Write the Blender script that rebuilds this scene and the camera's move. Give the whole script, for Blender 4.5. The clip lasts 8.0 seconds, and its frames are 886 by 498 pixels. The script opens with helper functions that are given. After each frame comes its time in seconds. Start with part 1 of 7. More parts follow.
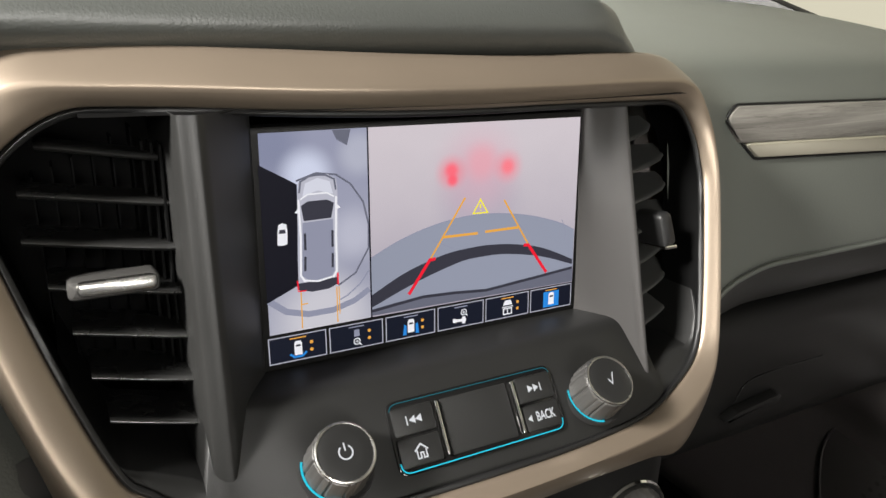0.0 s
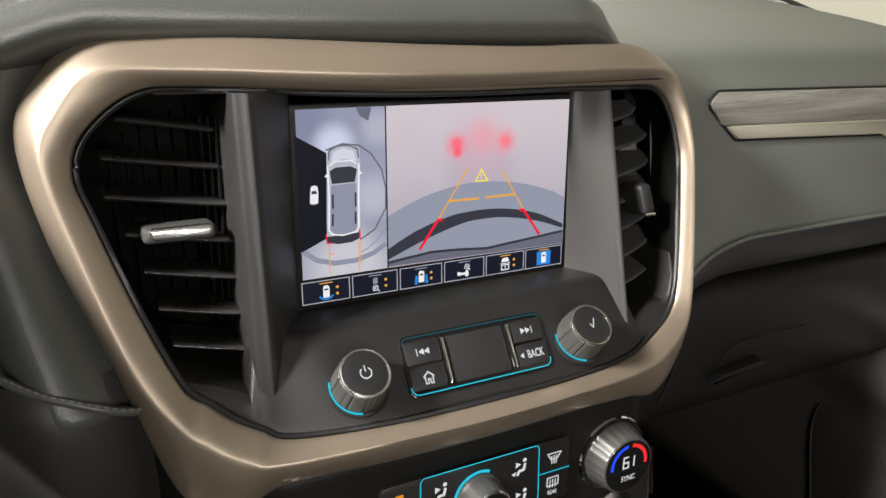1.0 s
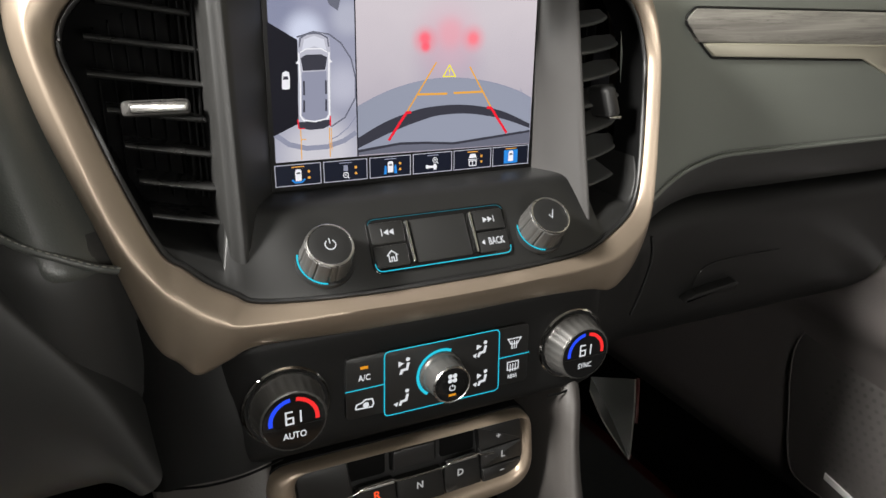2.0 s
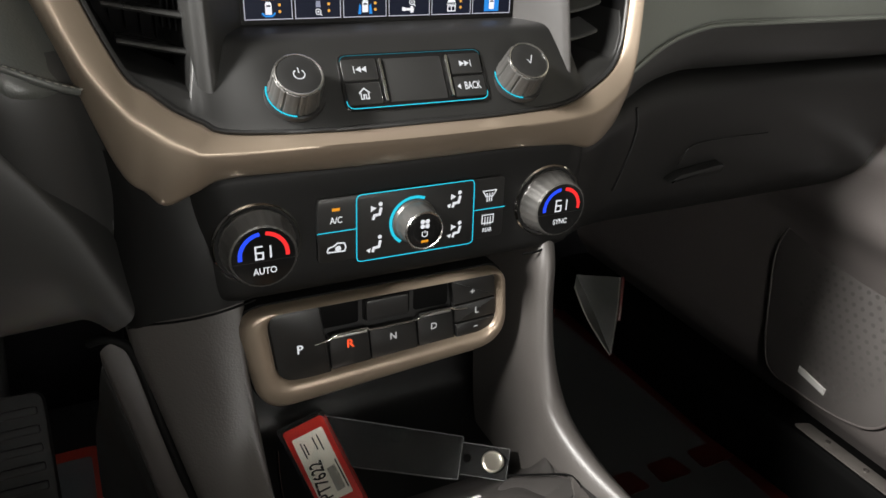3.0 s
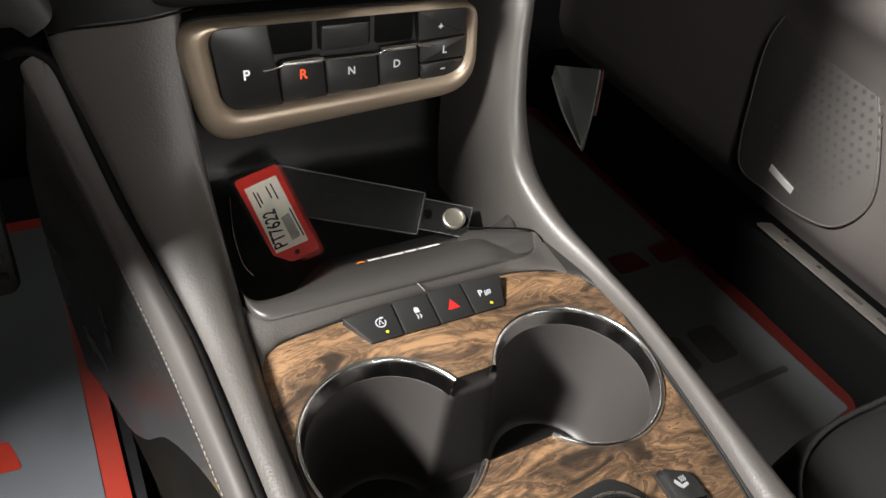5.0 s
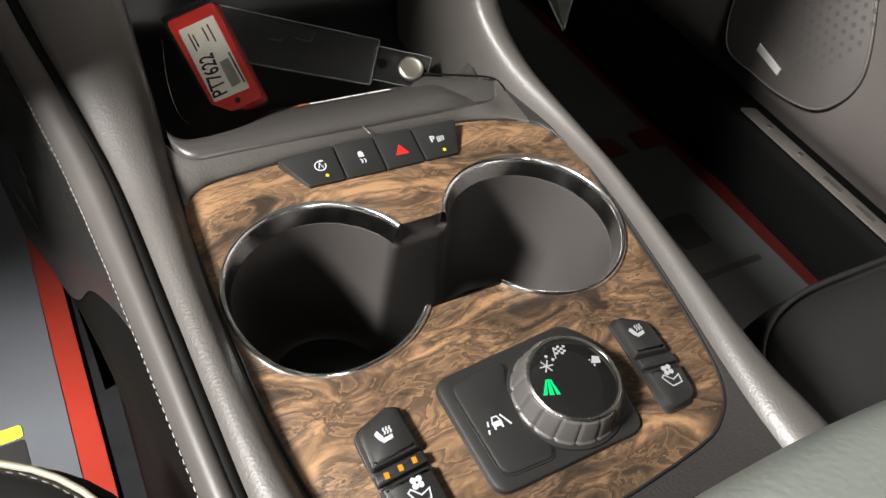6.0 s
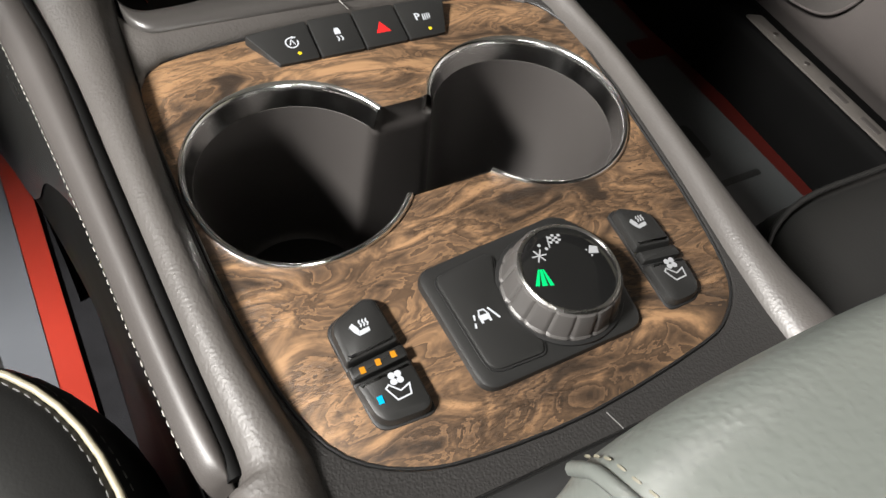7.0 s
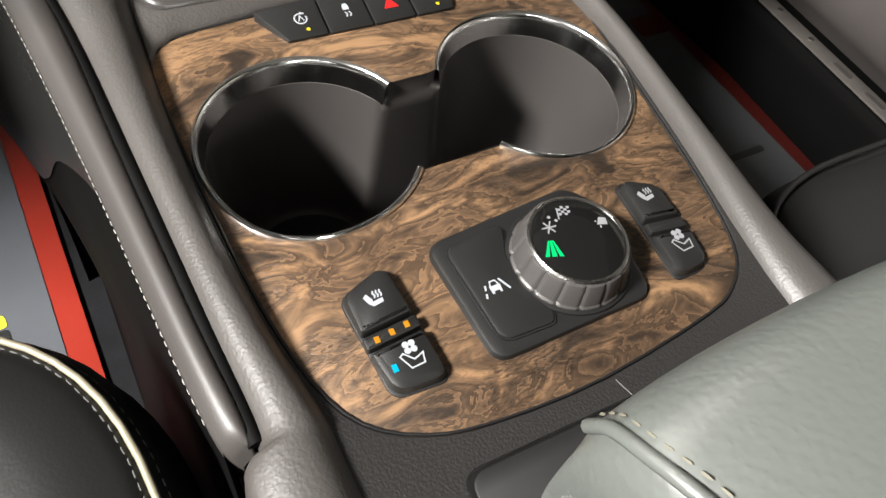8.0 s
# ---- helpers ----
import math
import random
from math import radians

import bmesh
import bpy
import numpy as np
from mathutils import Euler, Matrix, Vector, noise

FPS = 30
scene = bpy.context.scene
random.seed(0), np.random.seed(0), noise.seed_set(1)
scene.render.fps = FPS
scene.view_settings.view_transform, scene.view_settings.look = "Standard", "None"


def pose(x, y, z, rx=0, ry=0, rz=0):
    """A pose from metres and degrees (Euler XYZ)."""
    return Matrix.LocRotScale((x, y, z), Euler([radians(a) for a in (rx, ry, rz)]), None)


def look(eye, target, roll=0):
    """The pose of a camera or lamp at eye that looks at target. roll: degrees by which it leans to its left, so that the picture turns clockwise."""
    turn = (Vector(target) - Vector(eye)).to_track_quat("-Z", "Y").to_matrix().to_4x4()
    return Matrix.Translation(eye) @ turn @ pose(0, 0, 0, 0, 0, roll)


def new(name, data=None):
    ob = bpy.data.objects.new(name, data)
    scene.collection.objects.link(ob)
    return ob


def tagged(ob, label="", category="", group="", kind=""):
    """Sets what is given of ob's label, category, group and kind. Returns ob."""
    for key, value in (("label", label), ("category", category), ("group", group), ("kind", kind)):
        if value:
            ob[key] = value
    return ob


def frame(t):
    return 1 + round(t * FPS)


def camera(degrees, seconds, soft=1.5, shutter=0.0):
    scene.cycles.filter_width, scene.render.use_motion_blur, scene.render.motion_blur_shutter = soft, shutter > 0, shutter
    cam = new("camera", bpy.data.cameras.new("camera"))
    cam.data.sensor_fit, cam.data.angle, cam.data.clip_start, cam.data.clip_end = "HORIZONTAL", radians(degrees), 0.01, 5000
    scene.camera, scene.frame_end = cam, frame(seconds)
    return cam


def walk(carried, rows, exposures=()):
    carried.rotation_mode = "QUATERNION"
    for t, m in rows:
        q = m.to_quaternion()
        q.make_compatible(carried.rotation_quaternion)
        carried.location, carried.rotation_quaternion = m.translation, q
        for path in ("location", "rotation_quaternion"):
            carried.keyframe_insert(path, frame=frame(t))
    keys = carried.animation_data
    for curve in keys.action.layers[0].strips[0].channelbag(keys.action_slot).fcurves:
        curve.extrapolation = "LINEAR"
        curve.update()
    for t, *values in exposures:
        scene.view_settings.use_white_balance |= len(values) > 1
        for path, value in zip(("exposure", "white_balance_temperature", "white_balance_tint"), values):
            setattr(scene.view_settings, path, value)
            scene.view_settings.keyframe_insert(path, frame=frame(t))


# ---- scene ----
cam = camera(63.7, 8.0)
PATH = [
    (0, (-0.162, 0.03, 0.953), (0.746, 1.712, 0.367), 0.7),
    (0.5, (-0.177, -0.009, 0.958), (0.707, 1.683, 0.363), 0.6),
    (1, (-0.187, -0.031, 0.954), (0.676, 1.668, 0.348), 0.7),
    (1.2, (-0.185, -0.045, 0.95), (0.674, 1.653, 0.335), 0.9),
    (2.3, (-0.174, -0.083, 0.906), (0.629, 1.58, 0.137), 1.8),
    (2.5, (-0.172, -0.086, 0.895), (0.63, 1.558, 0.085), 2.1),
    (3, (-0.169, -0.099, 0.875), (0.623, 1.499, -0.029), 2.8),
    (3.5, (-0.168, -0.107, 0.863), (0.617, 1.438, -0.136), 3.8),
    (4, (-0.167, -0.111, 0.853), (0.607, 1.36, -0.259), 4.9),
    (4.2, (-0.167, -0.108, 0.846), (0.608, 1.336, -0.3), 5.4),
    (5.5, (-0.147, -0.103, 0.789), (0.609, 1.099, -0.62), 9.3),
    (6, (-0.135, -0.114, 0.764), (0.612, 0.997, -0.721), 10.9),
    (6.5, (-0.129, -0.117, 0.741), (0.598, 0.897, -0.822), 12.4),
    (7, (-0.126, -0.113, 0.73), (0.589, 0.839, -0.877), 13.5),
    (7.5, (-0.133, -0.113, 0.723), (0.564, 0.796, -0.917), 13.9),
    (8, (-0.132, -0.116, 0.731), (0.565, 0.797, -0.907), 13.5),
]
walk(cam, [(t, look(eye, target, roll)) for t, eye, target, roll in PATH],
     [(0.0, 0.0), (1.2, 0.0), (2.5, 0.12), (4.2, 0.38), (5.5, 0.60), (6.5, 0.44), (8.0, 0.40)])

# ---- world, light, exposure ----
world = bpy.data.worlds.new("showroom_air")
scene.world = world
world.use_nodes = True
world.node_tree.nodes["Background"].inputs[0].default_value = (0.80, 0.76, 0.64, 1)
world.node_tree.nodes["Background"].inputs[1].default_value = 0.007


def area_lamp(name, eye, target, sx, sy, watts, colour=(1, 1, 1)):
    data = bpy.data.lights.new(name, "AREA")
    data.shape, data.size, data.size_y, data.energy, data.color = "RECTANGLE", sx, sy, watts, colour
    ob = new(name, data)
    ob.matrix_world = look(eye, target)
    return ob


area_lamp("showroom_lamp", (-1.53, 0.0, 1.82), (-0.04, 0.10, 0.46), 0.34, 0.30, 155.0, (1.0, 0.97, 0.93))
area_lamp("windscreen_light", (-0.1, 0.95, 1.30), (0.0, 0.1, 0.75), 1.1, 0.40, 25.0, (1.0, 0.97, 0.90))
# two fill lamps added behind the seats to brighten the dash and stack
area_lamp("rear_fill_light", (-0.10, -1.25, 0.88), (0.02, 0.4, 0.82), 0.40, 0.20, 11.0, (1.0, 0.97, 0.92))
area_lamp("rear_fill_light", (-0.46, -1.15, 1.24), (-0.25, 0.4, 0.80), 0.50, 0.30, 10.0, (1.0, 0.97, 0.92))


# ---- helpers ----
def catmull(pts, per, closed=False):
    """Points on a smooth curve through pts, per steps a segment."""
    P = [Vector(p) for p in pts]
    n = len(P)
    out = []
    for i in range(n if closed else n - 1):
        a, b, c, d = ((P[(i + k) % n] for k in (-1, 0, 1, 2)) if closed else
                      (P[max(i - 1, 0)], P[i], P[i + 1], P[min(i + 2, n - 1)]))
        for k in range(per):
            t = k / per
            out.append(0.5 * (2 * b + (c - a) * t + (2 * a - 5 * b + 4 * c - d) * t * t + (3 * b - a - 3 * c + d) * t ** 3))
    if not closed:
        out.append(P[-1].copy())
    return out


def hang(ob, parent):
    """Makes ob a part of parent, without moving it."""
    if parent:
        ob.parent = parent
        ob.matrix_parent_inverse = Matrix.Translation(-parent.location)
    return ob


def link(name, verts, faces, material, parent=None, smooth=True, label="", sharp=40):
    me = bpy.data.meshes.new(name)
    me.from_pydata([tuple(v) for v in verts], [], faces)
    bm = bmesh.new()
    bm.from_mesh(me)
    bmesh.ops.recalc_face_normals(bm, faces=bm.faces)
    for f in bm.faces:
        f.smooth = smooth
    for e in bm.edges:
        if smooth and len(e.link_faces) == 2 and e.calc_face_angle(0) > radians(sharp):
            e.smooth = False
    bm.to_mesh(me)
    bm.free()
    me.materials.append(material)
    ob = new(name, me)
    hang(ob, parent)
    if label:
        ob["label"] = label
    return ob


def thing(name, label, category, at=(0, 0, 0), group="", kind=""):
    ob = new(name)
    ob.empty_display_size = 0.02
    ob.location = at
    return tagged(ob, label, category, group, kind)


def plane(origin, up, right=(1, 0, 0)):
    """Local u to the right, v along up, w out of the surface."""
    u = Vector(right).normalized()
    w = u.cross(Vector(up)).normalized()
    v = w.cross(u)
    return Matrix(((u.x, v.x, w.x, origin[0]), (u.y, v.y, w.y, origin[1]), (u.z, v.z, w.z, origin[2]), (0, 0, 0, 1)))


def loft(name, rows, material, parent=None, closed=False, ring=False, caps=False, smooth=True, label="", sharp=40):
    n, m = len(rows), len(rows[0])
    verts = [p for r in rows for p in r]
    faces = []
    for i in range(n if ring else n - 1):
        for j in range(m if closed else m - 1):
            a, b = i * m + j, i * m + (j + 1) % m
            c, d = ((i + 1) % n) * m + (j + 1) % m, ((i + 1) % n) * m + j
            faces.append((a, b, c, d))
    if caps and closed and not ring:
        faces += [tuple(range(m)), tuple(range((n - 1) * m, n * m))]
    return link(name, verts, faces, material, parent, smooth, label, sharp)


def rpoly(corners, seg=5):
    """A polygon of (x, y, radius) with rounded corners, counter-clockwise."""
    out, n = [], len(corners)
    for i, (x, y, r) in enumerate(corners):
        p = Vector((x, y))
        a = (Vector(corners[i - 1][:2]) - p).normalized()
        b = (Vector(corners[(i + 1) % n][:2]) - p).normalized()
        if r <= 0:
            out.append(p)
            continue
        half = a.angle(b) / 2
        d = min(r / math.tan(half), 0.48 * min((Vector(corners[i - 1][:2]) - p).length, (Vector(corners[(i + 1) % n][:2]) - p).length))
        s, e = p + a * d, p + b * d
        for k in range(seg + 1):
            t = k / seg
            out.append((1 - t) ** 2 * s + 2 * t * (1 - t) * p + t * t * e)
    return out


def rrect(cx, cy, w, h, r, seg=5):
    return rpoly([(cx - w / 2, cy - h / 2, r), (cx + w / 2, cy - h / 2, r), (cx + w / 2, cy + h / 2, r), (cx - w / 2, cy + h / 2, r)], seg)


def disc(cx, cy, r, n=40, a0=0.0, a1=2 * math.pi):
    full = abs(a1 - a0 - 2 * math.pi) < 1e-6
    return [Vector((cx + r * math.cos(a0 + (a1 - a0) * k / (n if full else n - 1)), cy + r * math.sin(a0 + (a1 - a0) * k / (n if full else n - 1)))) for k in range(n)]


def inset(poly, d):
    n, out = len(poly), []
    for i in range(n):
        p = Vector(poly[i][:2])
        a = (p - Vector(poly[i - 1][:2]))
        b = (Vector(poly[(i + 1) % n][:2]) - p)
        na, nb = Vector((-a.y, a.x)), Vector((-b.y, b.x))
        na = na.normalized() if na.length > 1e-9 else nb.normalized()
        nb = nb.normalized() if nb.length > 1e-9 else na
        m = (na + nb)
        m = m.normalized() if m.length > 1e-6 else na
        out.append(p + m * d / max(0.5, m.dot(na)))
    return out


def slab(name, poly, M, w0, w1, bevel, material, parent=None, label="", smooth=True, sharp=40):
    """A plate with the outline poly (counter-clockwise), from w0 up to w1, with a rounded front edge."""
    rings = [(poly, w0), (poly, w1 - bevel), (inset(poly, bevel * 0.3), w1 - bevel * 0.3), (inset(poly, bevel), w1)] if bevel else [(poly, w0), (poly, w1)]
    n = len(poly)
    verts = [M @ Vector((p[0], p[1], w)) for r, w in rings for p in r]
    faces = [(i * n + j, i * n + (j + 1) % n, (i + 1) * n + (j + 1) % n, (i + 1) * n + j) for i in range(len(rings) - 1) for j in range(n)]
    faces += [tuple(range((len(rings) - 1) * n, len(rings) * n)), tuple(reversed(range(n)))]
    return link(name, verts, faces, material, parent, smooth, label, sharp)


def turned(name, profile, M, material, parent=None, seg=48, label="", bumps=None, cap=True, sharp=30):
    """A turned body: profile of (radius, w); bumps(angle) scales the radius."""
    rows = []
    for r, w in profile:
        rows.append([M @ Vector((r * math.cos(a) * (bumps(a, w) if bumps else 1), r * math.sin(a) * (bumps(a, w) if bumps else 1), w))
                     for a in (2 * math.pi * k / seg for k in range(seg))])
    return loft(name, rows, material, parent, closed=True, caps=cap, label=label, sharp=sharp)


def tube(name, path, r, material, parent=None, seg=8, closed=False, label="", flat=1.0):
    P = [Vector(p) for p in path]
    n, rows = len(P), []
    ref = Vector((0.13, 0.2, 1)).normalized()
    for i in range(n):
        d = ((P[(i + 1) % n] - P[i - 1]) if closed else (P[min(i + 1, n - 1)] - P[max(i - 1, 0)])).normalized()
        a = d.cross(ref).normalized()
        b = a.cross(d)
        rows.append([P[i] + a * r * math.cos(t) + b * r * flat * math.sin(t) for t in (2 * math.pi * k / seg for k in range(seg))])
    return loft(name, rows, material, parent, closed=True, ring=closed, caps=not closed, label=label, sharp=60)


def stitches(name, path, length, gap, r, material, parent, label=""):
    """One seam of short thread stitches along a path."""
    verts, faces = [], []
    P = [Vector(p) for p in path]
    travel, nxt = 0.0, 0.0
    for a, b in zip(P, P[1:]):
        seg = (b - a).length
        d = (b - a).normalized() if seg else Vector((1, 0, 0))
        while nxt < travel + seg:
            p = a + d * (nxt - travel)
            s = d.cross(Vector((0, 0, 1)))
            s = s.normalized() if s.length > 0.1 else Vector((1, 0, 0))
            u = s.cross(d)
            k = len(verts)
            for e, q in ((0, 0.35), (0.2, 1), (0.8, 1), (1, 0.35)):
                for cs, sn in ((1, 0), (0, 1), (-1, 0), (0, -1)):
                    verts.append(p + d * length * e + (s * cs + u * sn) * r * q)
            for i in range(3):
                for j in range(4):
                    faces.append((k + i * 4 + j, k + i * 4 + (j + 1) % 4, k + (i + 1) * 4 + (j + 1) % 4, k + (i + 1) * 4 + j))
            faces += [(k, k + 1, k + 2, k + 3), (k + 12, k + 13, k + 14, k + 15)]
            nxt += length + gap
        travel += seg
    return link(name, verts, faces, material, parent, True, label)


def ribbon(points, width, closed=False):
    """A flat stroke as quads in 2D: (verts, faces)."""
    P = [Vector(p[:2]) for p in points]
    n, L, R = len(P), [], []
    for i in range(n):
        a = P[i] - P[i - 1] if (i or closed) else P[1] - P[0]
        b = P[(i + 1) % n] - P[i] if (i < n - 1 or closed) else a
        a, b = a.normalized(), b.normalized()
        na, nb = Vector((-a.y, a.x)), Vector((-b.y, b.x))
        m = (na + nb).normalized() if (na + nb).length > 1e-6 else na
        k = width / 2 / max(0.45, m.dot(na))
        L.append(P[i] + m * k), R.append(P[i] - m * k)
    faces = [(i, (i + 1) % n, n + (i + 1) % n, n + i) for i in range(n if closed else n - 1)]
    return L + R, faces


def decal(name, shapes, M, w, material, parent, label=""):
    """Flat print: shapes are outlines (lists of points) or (verts, faces) from ribbon()."""
    verts, faces = [], []
    for s in shapes:
        k = len(verts)
        if isinstance(s, tuple):
            verts += [M @ Vector((p[0], p[1], w)) for p in s[0]]
            faces += [tuple(k + i for i in f) for f in s[1]]
        else:
            verts += [M @ Vector((p[0], p[1], w)) for p in s]
            faces.append(tuple(range(k, k + len(s))))
    return link(name, verts, faces, material, parent, False, label)


def lettering(name, text, M, x, y, size, w, material, parent, turn=0.0, squeeze=1.0):
    cu = bpy.data.curves.new(name, "FONT")
    cu.body, cu.size, cu.align_x, cu.align_y = text, 1.0, "CENTER", "CENTER"
    cu.resolution_u = 3
    cu.offset = 0.018
    tmp = new("lettering_tmp", cu)
    deps = bpy.context.evaluated_depsgraph_get()
    me = bpy.data.meshes.new_from_object(tmp.evaluated_get(deps))
    bpy.data.objects.remove(tmp)
    T = M @ Matrix.Translation((x, y, w)) @ Matrix.Rotation(radians(turn), 4, "Z") @ Matrix.Diagonal((size * squeeze, size, 1, 1))
    me.transform(T)
    me.materials.clear()
    me.materials.append(material)
    return hang(new(name, me), parent)


def holed(name, outer, holes, M, w0, w1, bevel, material, parent, label=""):
    """A plate with openings through it."""
    bm = bmesh.new()
    tops = []
    for k, poly in enumerate([outer] + holes):
        s = 1 if k == 0 else -1
        rings = [(poly, w0), (poly, w1 - bevel), (inset(poly, s * bevel * 0.3), w1 - bevel * 0.3), (inset(poly, s * bevel), w1)]
        vs = [[bm.verts.new((p[0], p[1], w)) for p in r] for r, w in rings]
        n = len(poly)
        for a, b in zip(vs, vs[1:]):
            for j in range(n):
                bm.faces.new((a[j], a[(j + 1) % n], b[(j + 1) % n], b[j]))
        tops += [bm.edges.get((vs[-1][j], vs[-1][(j + 1) % n])) for j in range(n)]
    bmesh.ops.triangle_fill(bm, use_beauty=True, use_dissolve=False, edges=tops, normal=(0, 0, 1))
    bm.verts.index_update()
    verts = [M @ v.co for v in bm.verts]
    faces = [tuple(v.index for v in f.verts) for f in bm.faces]
    bm.free()
    return link(name, verts, faces, material, parent, True, label, 30)


def smooth01(a, b, x):
    t = min(1.0, max(0.0, (x - a) / (b - a)))
    return t * t * (3 - 2 * t)


# ---- materials ----
def material(name, colour, rough=0.5, metal=0.0, grain=0.0, scale=900.0, kind="noise", vary=0.12, vscale=14.0, rvary=0.06, spec=0.5, coat=0.0, dust=0.0):
    """A surface with fine relief, a slow change of tone and of gloss, and specks of dust."""
    m = bpy.data.materials.new(name)
    m.use_nodes = True
    nt = m.node_tree
    b = nt.nodes["Principled BSDF"]
    b.inputs["Metallic"].default_value = metal
    b.inputs["Specular IOR Level"].default_value = spec
    b.inputs["Coat Weight"].default_value = coat
    b.inputs["Coat Roughness"].default_value = 0.08
    tc = nt.nodes.new("ShaderNodeTexCoord")
    n1 = nt.nodes.new("ShaderNodeTexNoise")
    n1.inputs["Scale"].default_value, n1.inputs["Detail"].default_value = vscale, 5
    nt.links.new(tc.outputs["Object"], n1.inputs["Vector"])
    mix = nt.nodes.new("ShaderNodeMix")
    mix.data_type = "RGBA"
    mix.inputs[6].default_value = (*[c * (1 - vary) for c in colour], 1)
    mix.inputs[7].default_value = (*[min(1, c * (1 + vary)) for c in colour], 1)
    nt.links.new(n1.outputs["Fac"], mix.inputs[0])
    out = mix.outputs[2]
    if dust:
        v = nt.nodes.new("ShaderNodeTexVoronoi")
        v.inputs["Scale"].default_value = 190
        nt.links.new(tc.outputs["Object"], v.inputs["Vector"])
        lt = nt.nodes.new("ShaderNodeMath")
        lt.operation = "LESS_THAN"
        lt.inputs[1].default_value = dust
        nt.links.new(v.outputs["Distance"], lt.inputs[0])
        mx = nt.nodes.new("ShaderNodeMix")
        mx.data_type = "RGBA"
        mx.inputs[7].default_value = (0.55, 0.53, 0.48, 1)
        nt.links.new(lt.outputs[0], mx.inputs[0])
        nt.links.new(out, mx.inputs[6])
        out = mx.outputs[2]
    nt.links.new(out, b.inputs["Base Color"])
    mr = nt.nodes.new("ShaderNodeMapRange")
    mr.inputs["To Min"].default_value, mr.inputs["To Max"].default_value = max(0.02, rough - rvary), min(1, rough + rvary)
    nt.links.new(n1.outputs["Fac"], mr.inputs["Value"])
    nt.links.new(mr.outputs["Result"], b.inputs["Roughness"])
    if grain:
        bump = nt.nodes.new("ShaderNodeBump")
        bump.inputs["Strength"].default_value = grain
        bump.inputs["Distance"].default_value = 0.0004
        if kind == "leather":
            g = nt.nodes.new("ShaderNodeTexVoronoi")
            g.feature = "SMOOTH_F1"
            g.inputs["Scale"].default_value = scale
            wob = nt.nodes.new("ShaderNodeTexNoise")
            wob.inputs["Scale"].default_value = scale * 0.5
            add = nt.nodes.new("ShaderNodeMix")
            add.data_type = "RGBA"
            add.blend_type = "ADD"
            add.inputs[0].default_value = 1.2 / scale
            nt.links.new(tc.outputs["Object"], wob.inputs["Vector"])
            nt.links.new(tc.outputs["Object"], add.inputs[6])
            nt.links.new(wob.outputs["Color"], add.inputs[7])
            nt.links.new(add.outputs[2], g.inputs["Vector"])
            nt.links.new(g.outputs["Distance"], bump.inputs["Height"])
            bump.invert = True
        else:
            g = nt.nodes.new("ShaderNodeTexNoise")
            g.inputs["Scale"].default_value, g.inputs["Detail"].default_value = scale, 3
            nt.links.new(tc.outputs["Object"], g.inputs["Vector"])
            nt.links.new(g.outputs["Fac"], bump.inputs["Height"])
        nt.links.new(bump.outputs["Normal"], b.inputs["Normal"])
    return m


def glow(name, colour, strength):
    m = bpy.data.materials.new(name)
    m.use_nodes = True
    b = m.node_tree.nodes["Principled BSDF"]
    b.inputs["Base Color"].default_value = (*[c * 0.05 for c in colour], 1)
    b.inputs["Specular IOR Level"].default_value = 0.12
    b.inputs["Emission Color"].default_value = (*colour, 1)
    b.inputs["Emission Strength"].default_value = strength
    return m


